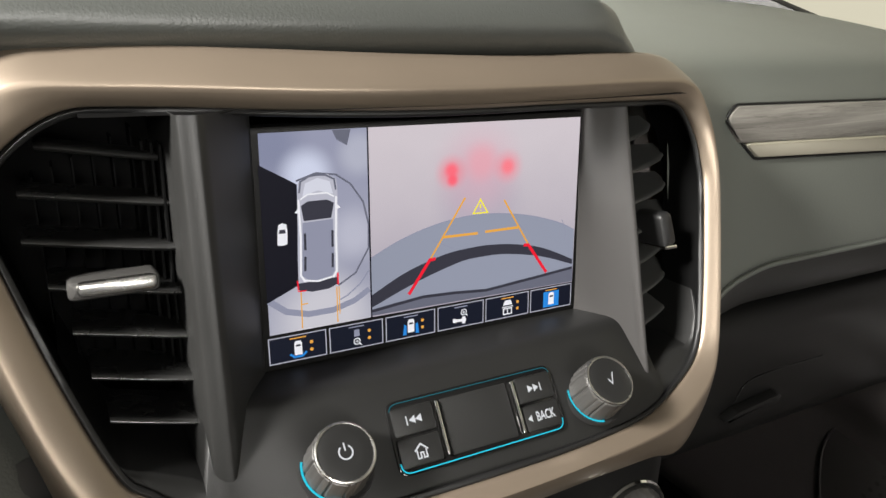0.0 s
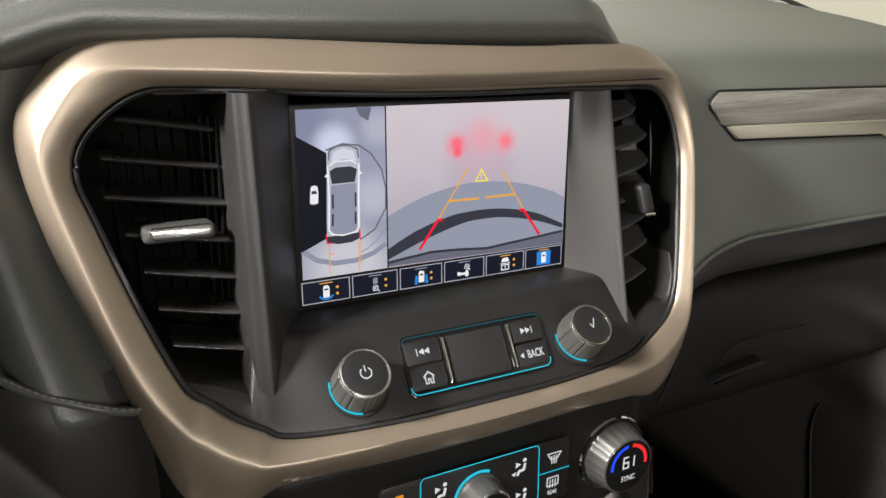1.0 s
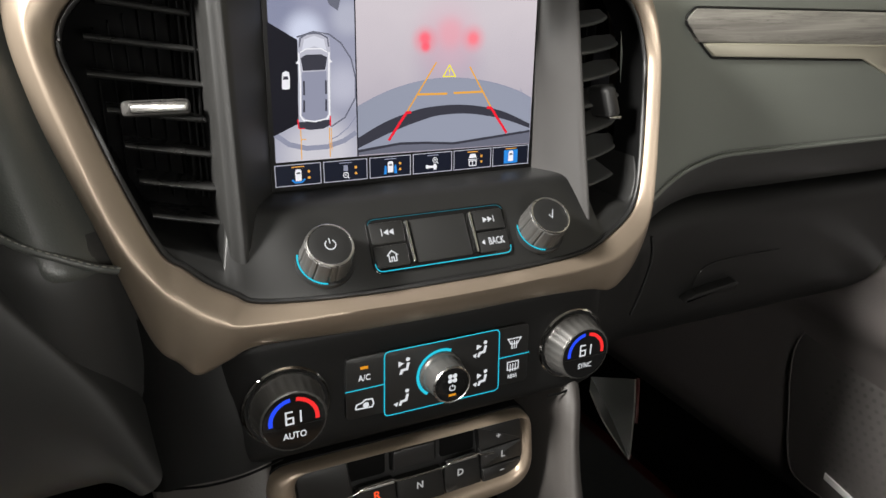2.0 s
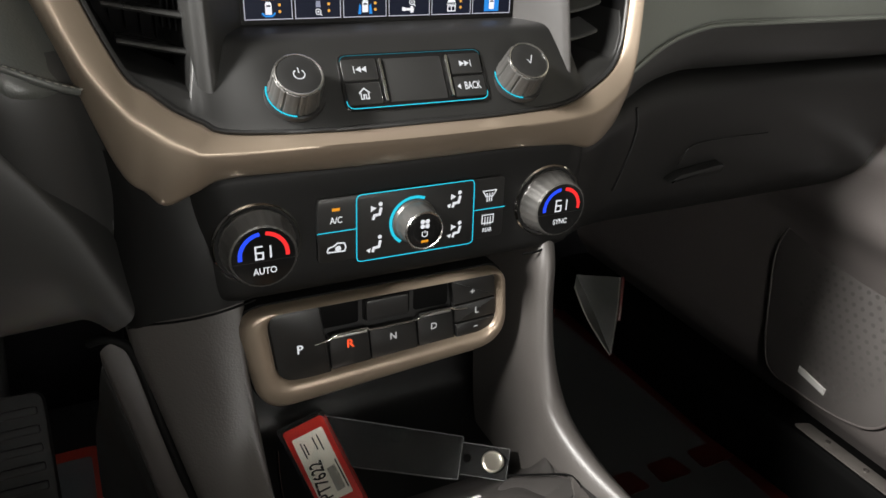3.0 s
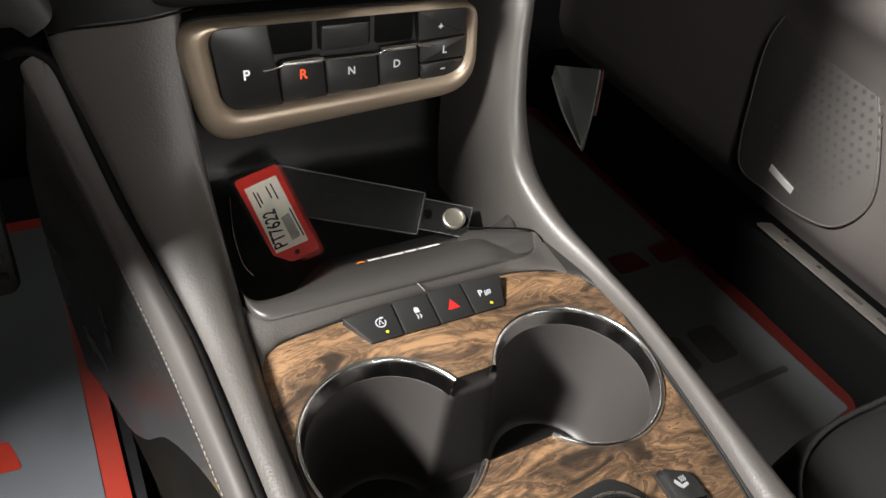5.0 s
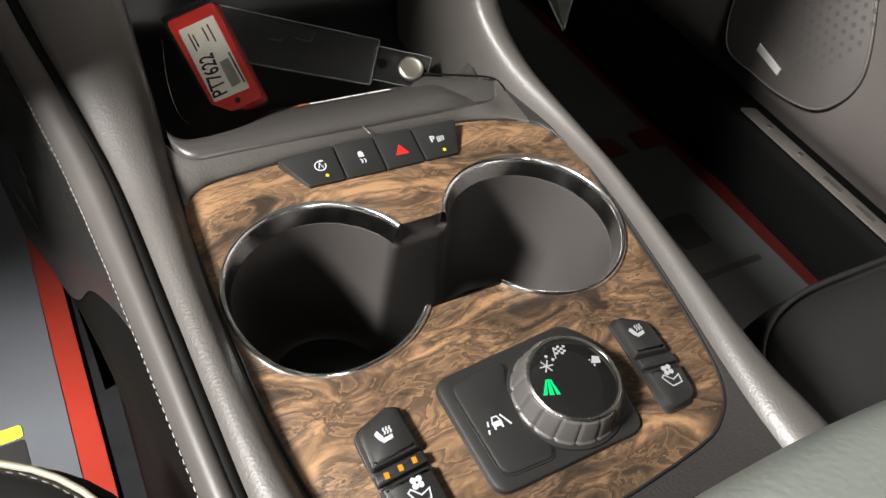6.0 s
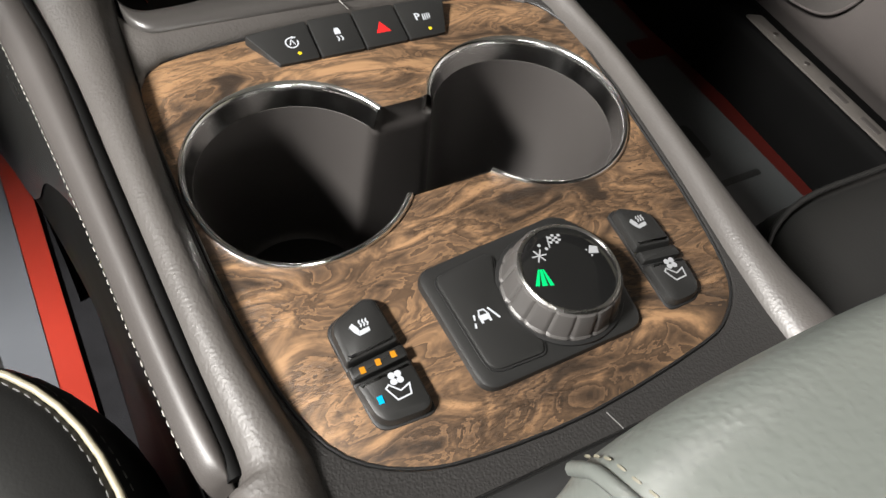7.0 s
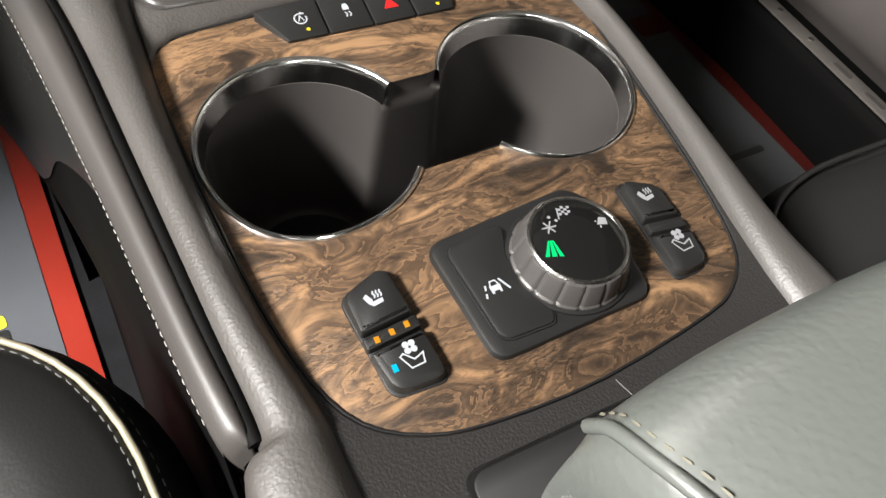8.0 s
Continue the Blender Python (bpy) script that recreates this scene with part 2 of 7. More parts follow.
def wood_material(name, dark, mid, light, scale, rough, along, figure=1.0):
    """Veneer: wavy dark bands along the grain, hooked edges on the bands, clusters of open pores."""
    m = bpy.data.materials.new(name)
    m.use_nodes = True
    nt = m.node_tree
    N, L = nt.nodes.new, nt.links.new
    b = nt.nodes["Principled BSDF"]

    def noise(vec, sc, detail, distort=0.0, rough_=0.5):
        n = N("ShaderNodeTexNoise")
        n.inputs["Scale"].default_value, n.inputs["Detail"].default_value = sc, detail
        n.inputs["Distortion"].default_value, n.inputs["Roughness"].default_value = distort, rough_
        L(vec, n.inputs["Vector"])
        return n

    def maths(op, a, c):
        n = N("ShaderNodeMath")
        n.operation = op
        for k, v in enumerate((a, c)):
            if isinstance(v, float):
                n.inputs[k].default_value = v
            else:
                L(v, n.inputs[k])
        return n.outputs[0]

    def blend(kind, fac, a, c):
        n = N("ShaderNodeMix")
        n.data_type, n.blend_type = "RGBA", kind
        if isinstance(fac, float):
            n.inputs[0].default_value = fac
        else:
            L(fac, n.inputs[0])
        for k, v in ((6, a), (7, c)):
            if isinstance(v, tuple):
                n.inputs[k].default_value = v
            else:
                L(v, n.inputs[k])
        return n.outputs[2]

    def ramp(fac, stops):
        n = N("ShaderNodeValToRGB")
        cr = n.color_ramp
        cr.elements[0].position, cr.elements[0].color = stops[0][0], (*stops[0][1], 1)
        cr.elements[1].position, cr.elements[1].color = stops[-1][0], (*stops[-1][1], 1)
        for p, c in stops[1:-1]:
            cr.elements.new(p).color = (*c, 1)
        L(fac, n.inputs[0])
        return n.outputs["Color"]

    tc = N("ShaderNodeTexCoord")
    mp = N("ShaderNodeMapping")
    mp.inputs["Scale"].default_value = along
    mp.inputs["Rotation"].default_value = (0, 0, 0.10)
    L(tc.outputs["Object"], mp.inputs["Vector"])
    sway = noise(mp.outputs[0], scale * 0.35, 2)
    vec = blend("ADD", 1.1 * figure / scale, mp.outputs[0], sway.outputs["Color"])
    broad = noise(vec, scale * 0.55, 3, 0.6)
    bands = noise(vec, scale * 1.7, 5, 1.7 * figure, 0.58)
    hook = maths("FRACT", maths("MULTIPLY", bands.outputs["Fac"], 4.0), 0.0)
    field = maths("ADD", maths("MULTIPLY", bands.outputs["Fac"], 0.62), maths("MULTIPLY", broad.outputs["Fac"], 0.38))
    field = maths("ADD", field, maths("MULTIPLY", maths("SUBTRACT", hook, 0.5), 0.125 * figure))
    col = ramp(field, [(0.38, dark), (0.455, tuple(0.45 * a + 0.55 * c for a, c in zip(dark, mid))), (0.50, mid), (0.60, light)])
    # long fibre streaks
    mp2 = N("ShaderNodeMapping")
    mp2.inputs["Scale"].default_value = (0.14, 1.0, 1.0)
    L(vec, mp2.inputs["Vector"])
    fibre = noise(mp2.outputs[0], scale * 14, 3)
    col = blend("MULTIPLY", 0.20, col, ramp(fibre.outputs["Fac"], [(0.36, (0.55, 0.52, 0.50)), (0.56, (1, 1, 1))]))
    # open pores, gathered in patches
    mp3 = N("ShaderNodeMapping")
    mp3.inputs["Scale"].default_value = (0.55, 1.0, 1.0)
    L(vec, mp3.inputs["Vector"])
    pore = noise(mp3.outputs[0], scale * 17, 2, 2.6)
    patch = noise(vec, scale * 1.1, 2)
    gate = ramp(patch.outputs["Fac"], [(0.47, (0, 0, 0)), (0.58, (1, 1, 1))])
    pits = blend("MIX", gate, (1, 1, 1, 1), ramp(pore.outputs["Fac"], [(0.40, (0.36, 0.33, 0.31)), (0.49, (1, 1, 1))]))
    col = blend("MULTIPLY", 0.62, col, pits)
    L(col, b.inputs["Base Color"])
    gloss = N("ShaderNodeMapRange")
    gloss.inputs["To Min"].default_value, gloss.inputs["To Max"].default_value = rough + 0.10, rough - 0.06
    L(bands.outputs["Fac"], gloss.inputs["Value"])
    L(gloss.outputs["Result"], b.inputs["Roughness"])
    bump = N("ShaderNodeBump")
    bump.inputs["Strength"].default_value, bump.inputs["Distance"].default_value = 0.45, 0.0004
    L(pits, bump.inputs["Height"])
    L(bump.outputs["Normal"], b.inputs["Normal"])
    return m


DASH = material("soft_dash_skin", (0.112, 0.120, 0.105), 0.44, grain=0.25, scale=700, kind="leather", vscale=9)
PAD = material("dash_top_leather", (0.058, 0.061, 0.056), 0.36, grain=0.30, scale=900, kind="leather", vscale=9, rvary=0.08)
RAIL = material("grained_console_skin", (0.045, 0.041, 0.038), 0.49, grain=0.36, scale=760, kind="leather", vscale=12, dust=0.010)
TRIMGREY = material("smooth_grey_side_trim", (0.015, 0.015, 0.0143), 0.26, grain=0.04, scale=1500, vscale=12, rvary=0.08)
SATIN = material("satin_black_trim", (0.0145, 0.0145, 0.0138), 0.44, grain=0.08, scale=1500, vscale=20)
BLACK = material("black_plastic", (0.014, 0.014, 0.014), 0.42, grain=0.10, scale=1600, vscale=22, dust=0.0)
BUTTON = material("black_button_plastic", (0.0115, 0.0115, 0.0112), 0.38, grain=0.12, scale=2200, dust=0.004, spec=0.4)
# right fin: lighter copy of the left one's black, painted as lit
FIN = material("lit_fin_plastic", (0.026, 0.0243, 0.0232), 0.48, grain=0.08, scale=1500, vscale=20)
# vent ribs near-black: the duct's shade put into their colour
VANE = material("duct_shade_vane", (0.0035, 0.0035, 0.0035), 0.8, spec=0.1, vscale=30)
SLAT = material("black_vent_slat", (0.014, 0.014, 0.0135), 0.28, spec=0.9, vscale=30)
# right vent's slats: lighter than the left ones, light put into the colour
BLADE = material("lit_vent_blade", (0.055, 0.055, 0.052), 0.40, vscale=30)
# console side and sill cover: their shade put into a near-black colour
SIDE = material("shaded_side_black", (0.0020, 0.0020, 0.0020), 0.7, spec=0.05, vscale=20)
# ducts, recesses and gaps: their shade put into a near-black colour
VOID = material("recess_shade_black", (0.0025, 0.0025, 0.0025), 0.7, spec=0.08)
FASCIA = material("semi_gloss_black_fascia", (0.0060, 0.0060, 0.0058), 0.50, spec=0.2, grain=0.06, scale=1600, vscale=20)
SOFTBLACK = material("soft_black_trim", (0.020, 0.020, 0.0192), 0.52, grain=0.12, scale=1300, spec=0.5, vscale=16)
DARK = material("deep_black_plastic", (0.006, 0.006, 0.006), 0.5, vscale=20)
CARPET = material("black_carpet", (0.009, 0.009, 0.010), 0.95, grain=1.0, scale=500, vary=0.4, vscale=60, spec=0.08)
BROWN = material("warm_grey_console_plastic", (0.038, 0.034, 0.0318), 0.48, grain=0.18, scale=1200, vscale=15)
CUP = material("cup_well_plastic", (0.034, 0.031, 0.0295), 0.46, grain=0.15, scale=1300, vscale=15, dust=0.014, spec=0.35)
BRONZE = material("champagne_metal_paint", (0.240, 0.193, 0.146), 0.38, metal=0.6, grain=0.03, scale=3000, vary=0.06, rvary=0.06)
BRONZEDARK = material("champagne_frame_paint", (0.285, 0.228, 0.172), 0.37, metal=0.6, grain=0.03, scale=3000, vary=0.05, rvary=0.05)
PASSRAIL = material("smooth_grained_console_skin", (0.049, 0.045, 0.042), 0.43, grain=0.24, scale=900, kind="leather", vscale=12)
CHROME = material("chrome", (0.78, 0.77, 0.75), 0.09, metal=1.0, vary=0.03, rvary=0.05, vscale=60)
SATINCHROME = material("satin_metal", (0.34, 0.33, 0.32), 0.34, metal=0.9, grain=0.03, scale=3000, vary=0.05)
RIMCHROME = material("polished_chrome", (0.80, 0.80, 0.79), 0.17, metal=1.0, vary=0.05, rvary=0.09, vscale=90)
DIALGRIP = material("dark_dial_grip", (0.050, 0.047, 0.045), 0.44, metal=0.1, grain=0.08, scale=2500)
TOPSKIN = material("fine_grained_black_skin", (0.015, 0.0142, 0.0137), 0.46, spec=0.4, grain=0.55, scale=1000, kind="leather", vscale=12)
DIALCHROME = material("satin_chrome_dial_rim", (0.56, 0.55, 0.53), 0.27, metal=1.0, vary=0.05, rvary=0.05, vscale=60)
PADS = material("soft_black_switch_pad", (0.0105, 0.0105, 0.0102), 0.42, grain=0.12, scale=2200, dust=0.004, spec=0.42)
TOUCH = material("matt_black_touch_surface", (0.0125, 0.0125, 0.012), 0.62, spec=0.22, grain=0.08, scale=2000)
LOWDASH = material("smooth_black_lower_dash", (0.0062, 0.0062, 0.0058), 0.50, grain=0.06, scale=1300, spec=0.45, vscale=16)
PEDAL = material("worn_black_rubber", (0.007, 0.007, 0.007), 0.6, spec=0.3, grain=0.3, scale=700)
LIP = material("smooth_dark_tray_lip", (0.036, 0.0335, 0.0317), 0.38, grain=0.10, scale=1300, vscale=14)
PANEL = material("matt_black_panel_face", (0.0088, 0.0088, 0.0084), 0.47, grain=0.08, scale=1500, spec=0.42, vscale=20)
KNOB = material("grey_knob_grip", (0.080, 0.078, 0.074), 0.36, metal=0.5, grain=0.05, scale=2500)
GLOSS = material("gloss_black", (0.006, 0.006, 0.006), 0.10, vary=0.1, rvary=0.04)
WOOD = wood_material("open_pore_burl", (0.021, 0.0138, 0.0090), (0.083, 0.0505, 0.0290), (0.200, 0.118, 0.0615), 25.0, 0.39, (0.55, 1.15, 1.0))
GREYWOOD = wood_material("grey_ash_veneer", (0.13, 0.122, 0.108), (0.21, 0.20, 0.178), (0.29, 0.28, 0.245), 30.0, 0.45, (0.10, 1.0, 2.2), 0.4)
CHAMPAGNE = material("pale_champagne_strip", (0.55, 0.52, 0.42), 0.35, metal=0.6, vary=0.04)
LEATHER = material("armrest_leather", (0.079, 0.086, 0.079), 0.35, spec=1.0, grain=0.42, scale=430, kind="leather", vscale=11, rvary=0.09)
SEAT = material("black_seat_leather", (0.0098, 0.0098, 0.0094), 0.40, spec=0.32, grain=0.14, scale=800, kind="leather", vscale=8)
PIPING = material("beige_piping", (0.19, 0.17, 0.12), 0.45, grain=0.3, scale=1500)
THREAD = material("pale_thread", (0.20, 0.195, 0.175), 0.7)
ARMTHREAD = material("straw_thread", (0.105, 0.098, 0.072), 0.7)
DARKTHREAD = material("grey_thread", (0.055, 0.055, 0.052), 0.7)
SILVER = material("bright_silver_paint", (0.62, 0.61, 0.59), 0.38, metal=0.25, vary=0.05)
PAPER = material("grey_paper", (0.072, 0.077, 0.086), 0.32, grain=0.5, scale=30, vary=0.18, vscale=9)
REDPAPER = material("red_print", (0.215, 0.0175, 0.009), 0.34, grain=0.5, scale=30, vary=0.16, vscale=9)
# passenger mat: same paper and red as the driver's, shade put into the colours
SHADEPAPER = material("shaded_grey_paper", (0.052, 0.055, 0.056), 0.34, grain=0.5, scale=30, vary=0.22, vscale=9)
SHADERED = material("shaded_red_print", (0.045, 0.0055, 0.004), 0.38, grain=0.5, scale=30, vary=0.2, vscale=9)
DOORSKIN = material("door_panel_skin", (0.076, 0.068, 0.065), 0.36, spec=0.6, grain=0.3, scale=500, kind="leather")
GRILLE = material("speaker_cloth", (0.058, 0.053, 0.050), 0.54, grain=0.6, scale=1800)
LINER = material("headliner_cloth", (0.12, 0.115, 0.105), 0.95, grain=0.3, scale=800)
CREAM = material("showroom_floor_tile", (0.30, 0.29, 0.26), 0.5, vary=0.04, vscale=1.2)
WHITE = glow("lit_white_print", (0.86, 0.88, 0.92), 0.75)
DIMWHITE = glow("dim_white_print", (0.70, 0.70, 0.70), 0.55)
CYAN = glow("lit_cyan", (0.02, 0.52, 0.68), 1.0)
AMBER = glow("lit_amber", (0.95, 0.38, 0.02), 0.7)
YELLOW = glow("lit_yellow", (0.95, 0.72, 0.03), 0.9)
REDLED = glow("lit_red", (1.0, 0.10, 0.03), 1.0)
SCARLET = glow("lit_scarlet", (0.95, 0.03, 0.03), 0.9)
BLUELED = glow("lit_blue", (0.02, 0.07, 0.95), 1.0)
SKYLED = glow("lit_sky_blue", (0.0, 0.55, 0.95), 0.9)
GREENLED = glow("lit_green", (0.0, 0.75, 0.20), 0.95)

# ---- cabin shell ----
BIN_Z = 0.452


def box(name, lo, hi, mat, parent=None, bevel=0.004, label=""):
    M = Matrix.Translation((0, 0, 0))
    return slab(name, rrect((lo[0] + hi[0]) / 2, (lo[1] + hi[1]) / 2, hi[0] - lo[0], hi[1] - lo[1], min(0.01, bevel * 2), 2), M, lo[2], hi[2], bevel, mat, parent, label)


tagged(box("floor", (-0.76, -1.3, 0.02), (0.72, 1.05, 0.095), CARPET), "black carpeted cabin floor of the car", "floor", kind="structure")
tagged(box("wall_firewall", (-0.95, 0.98, 0.095), (0.72, 1.05, 0.93), CARPET), "black carpeted firewall at the front of the footwells", "wall", kind="structure")
tagged(box("wall_rear", (-0.95, -1.36, 0.0), (0.95, -1.3, 1.55), LINER), "grey trimmed rear end of the cabin", "wall", kind="structure")
tagged(box("ceiling", (-0.72, -1.3, 1.46), (0.72, 0.62, 1.50), LINER), "grey cloth headliner over the seats", "ceiling", kind="structure")
# unseen wall, raised to block low light from the driver footwell
tagged(box("wall_driver_side", (-0.80, -1.3, 0.0), (-0.76, 1.05, 0.50), DOORSKIN), "unseen dark wall keeping low light off the driver mat", "wall", kind="structure")
# unseen wall added to shade the forward part of the driver mat
tagged(box("wall_light_stop", (-0.86, 0.25, -0.10), (-0.80, 1.05, 1.00), DOORSKIN), "unseen dark wall shading the front of the driver mat", "wall", kind="structure")
tagged(box("ground", (-30, -30, -0.36), (30, 30, -0.30), CREAM), "grey tiled showroom floor outside the car", "ground", kind="structure")
# wall given a glow in place of the light that falls on it
tagged(box("backdrop", (5.0, -8, -0.30), (5.1, 14, 4.0), glow("glowing_cream_wall", (0.80, 0.75, 0.58), 0.85)), "cream showroom wall beyond the side window, glowing to look lit", "wall", kind="structure")

# ---- dashboard ----
dash = thing("dashboard", "dark grey soft-touch dashboard with stitched leather pads", "dashboard", (0.0, 0.6, 0.70))


def dash_y(x):
    return 0.356 + 0.046 * smooth01(0.15, 0.29, x)


def seam_drop(x):
    return -0.0335 * (1 - smooth01(0.19, 0.335, x)) + 0.0055


face = [(0.66, 1.020, 0), (0.45, 1.005, 0), (0.30, 0.990, 0), (0.16, 0.966, 0), (0.07, 0.946, 0), (0.028, 0.933, 0), (0.010, 0.920, 0), (0.002, 0.906, 0), (0.0, 0.890, 0),
        (-0.004, 0.865, 0.1), (-0.010, 0.835, 0.3), (-0.015, 0.805, 0.7), (-0.018, 0.785, 1), (-0.019, 0.774, 1)]
under = [(-0.019, 0.771, 1), (-0.017, 0.758, 1), (-0.010, 0.742, 1), (0.002, 0.731, 1), (0.018, 0.725, 1), (0.05, 0.722, 1)]
low = [(0.05, 0.722, 1), (0.020, 0.722, 0.9), (0.008, 0.716, 0.8), (0.002, 0.705, 0.7), (0.002, 0.690, 0.5), (0.008, 0.655, 0), (0.016, 0.62, 0), (0.030, 0.585, 0), (0.07, 0.555, 0), (0.20, 0.535, 0), (0.55, 0.52, 0)]
xs = [0.176 + 0.0162 * k for k in range(31)]
low_xs = [0.135 + 0.0175 * k for k in range(31)]


def dash_rows(profile, per, xs=xs):
    return [[Vector((x, dash_y(x) + p[0], p[1] + seam_drop(x) * p[2])) for p in catmull(profile, per)] for x in xs]


loft("passenger_pad", dash_rows(face, 4), DASH, dash, label="dark grey grained upper pad")
# same pad rolling under: its shade is put into the darker colour
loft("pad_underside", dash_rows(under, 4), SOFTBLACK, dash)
loft("lower_panel", dash_rows(low, 4, low_xs), LOWDASH, dash, label="smooth black lower dash panel with the glovebox")
seam = [Vector((x, dash_y(x) - 0.0205, 0.7725 + seam_drop(x))) for x in [0.19 + 0.012 * k for k in range(40)]]
tube("seam_cord", seam, 0.0022, DASH, dash, label="raised stitched seam")
stitches("stitching", [p + Vector((0, -0.0005, 0.004)) for p in seam], 0.0028, 0.0016, 0.0004, DARKTHREAD, dash)

# plain driver half of the dashboard; its unseen bulge is added to block light
rows = []
for x in (-0.76, -0.70, -0.55, -0.40, -0.335, -0.30, -0.258):
    k = smooth01(-0.258, -0.34, x) * (1 - smooth01(-0.60, -0.74, x)) if x < -0.259 else 0.0
    rows.append([Vector((x, y - 0.165 * k * w, z - 0.02 * k * h)) for y, z, w, h in ((1.02, 1.02, 0, 0), (0.60, 1.02, 0, 0.5), (0.40, 0.985, 0.1, 1), (0.345, 0.95, 0.12, 1), (0.337, 0.90, 0.85, 0.5), (0.345, 0.80, 1.08, 0), (0.355, 0.70, 1.08, 0), (0.37, 0.665, 1.0, 0), (0.60, 0.61, 0, 0), (1.02, 0.60, 0, 0))])
loft("driver_half", rows, SATIN, dash)

# wood inlay on the passenger face, with its pale strip
FACE = plane((0, 0.3995, 0.89), (0, 0.09, 1))
inl = rpoly([(0.289, -0.0155, 0.003), (0.700, -0.0250, 0.001), (0.700, 0.0075, 0.001), (0.283, 0.0118, 0.008), (0.2725, 0.0030, 0.006)])
slab("wood_inlay", inl, FACE, -0.004, 0.0035, 0.0012, GREYWOOD, dash, "grey open-grain wood inlay")
strip = rpoly([(0.307, -0.0275, 0.006), (0.500, -0.0340, 0.01), (0.545, -0.052, 0.004), (0.560, -0.050, 0.001), (0.560, -0.0217, 0.001), (0.2905, -0.0157, 0.003)])
slab("metal_strip", strip, FACE, -0.004, 0.0048, 0.0014, CHAMPAGNE, dash, "pale champagne metal strip")
tube("inlay_gap", [FACE @ Vector((p[0], p[1], 0.0015)) for p in inset(rpoly([(0.306, -0.0280, 0.008), (0.505, -0.0345, 0.01), (0.560, -0.055, 0.004), (0.700, -0.060, 0.001), (0.700, 0.0080, 0.001), (0.2826, 0.0123, 0.008), (0.2718, 0.0030, 0.006)]), -0.0008)], 0.0010, DARK, dash, closed=True, seg=6)
side_vent = thing("side_air_vent", "black dashboard air vent beside the wood inlay", "air vent", (0.6, 0.41, 0.86))
slab("vent_frame", rrect(0.585, -0.018, 0.05, 0.055, 0.012), FACE, -0.004, 0.007, 0.003, GLOSS, side_vent)
for k in range(4):
    slab("slat", rrect(0.585, -0.036 + 0.012 * k, 0.040, 0.0022, 0.0008, 2), FACE, 0.006, 0.010, 0.0005, BLACK, side_vent)

# glovebox: latch and the shut lines
glove = thing("glovebox_lid", "smooth black glovebox lid with a recessed latch", "glovebox", (0.42, 0.42, 0.6))
GL = plane((0.40, 0.4085, 0.64), (0, -0.2, 1))
slab("latch", rpoly([(-0.072, -0.022, 0.003), (0.0, -0.018, 0.003), (0.004, -0.009, 0.003), (-0.004, -0.006, 0.002), (-0.055, -0.012, 0.004)]), GL, -0.004, 0.006, 0.003, LOWDASH, glove, "black pull latch")
tube("shut_line", [GL @ Vector(p) for p in catmull([(-0.06, -0.002, 0.001), (-0.055, 0.014, 0.001), (-0.04, 0.020, 0.0), (0.0, 0.022, 0.0), (0.052, 0.0215, 0.0)], 6)], 0.0009, DARK, glove, seg=6)
tube("shut_line", catmull([(0.247, 0.376, 0.712), (0.2535, 0.379, 0.690), (0.252, 0.384, 0.66), (0.245, 0.388, 0.63)], 6), 0.0014, DARK, glove, seg=6)

# leather brow above the centre bezel, running on to the driver side
brow_x = [-0.46 + 0.0165 * k for k in range(44)]
rows = []
for x in brow_x:
    e = smooth01(0.10, 0.185, x)
    left = smooth01(-0.175, -0.235, x) if x < -0.175 else 0.0
    y0 = 0.348 + 0.022 * e + 0.4 * min(x * x, 0.04) * 0.5
    out = smooth01(0.185, 0.25, x)
    y0 += 0.05 * out
    zb = 0.9415 - 0.026 * e - 0.016 * left - 0.020 * out
    prof = [(y0 + 0.020, zb - 0.004), (y0 + 0.002, zb), (y0 - 0.009, zb + 0.007), (y0 - 0.011 + 0.02 * e, zb + 0.017 - 0.003 * e), (y0 - 0.002 + 0.035 * e, zb + 0.0285 - 0.008 * e),
            (y0 + 0.025 + 0.03 * e, zb + 0.037 - 0.014 * e), (y0 + 0.08, zb + 0.041 - 0.012 * e), (y0 + 0.25, zb + 0.040 - 0.008 * e), (y0 + 0.55, zb + 0.040)]
    rows.append([Vector((x, p[0], p[1])) for p in catmull([(a, b, 0) for a, b in prof], 4)])
loft("brow", rows, PAD, dash, label="black grained leather brow over the screen")

# driver side of the bezel: leather pad, stitched seam, knee pad
def side_pad(name, rows, mat, label):
    """A pad beside the bezel; rows of (height, inner x, inner y, width)."""
    sec = []
    for z, xb, yb, w in rows:
        sec.append([(xb + 0.020, yb + 0.025, z), (xb + 0.002, yb + 0.006, z), (xb - 0.12 * w, yb - 0.002, z), (xb - 0.35 * w, yb - 0.008, z), (xb - 0.62 * w, yb - 0.008, z), (xb - 0.85 * w, yb + 0.002, z), (xb - w, yb + 0.018, z), (xb - 1.02 * w, yb + 0.05, z)])
    cols = [catmull(c, 5) for c in zip(*sec)]
    loft(name, [catmull([cols[j][i] for j in range(len(cols))], 4) for i in range(len(cols[0]))], mat, dash, label=label, sharp=70)


side_pad("driver_pad", [(0.965, -0.175, 0.366, 0.060), (0.945, -0.190, 0.364, 0.050), (0.925, -0.206, 0.362, 0.040), (0.895, -0.2175, 0.360, 0.034), (0.860, -0.2110, 0.348, 0.036), (0.825, -0.2010, 0.332, 0.040), (0.797, -0.1915, 0.318, 0.044), (0.778, -0.186, 0.309, 0.046), (0.770, -0.184, 0.312, 0.046)], PAD, "black leather pad beside the bezel")
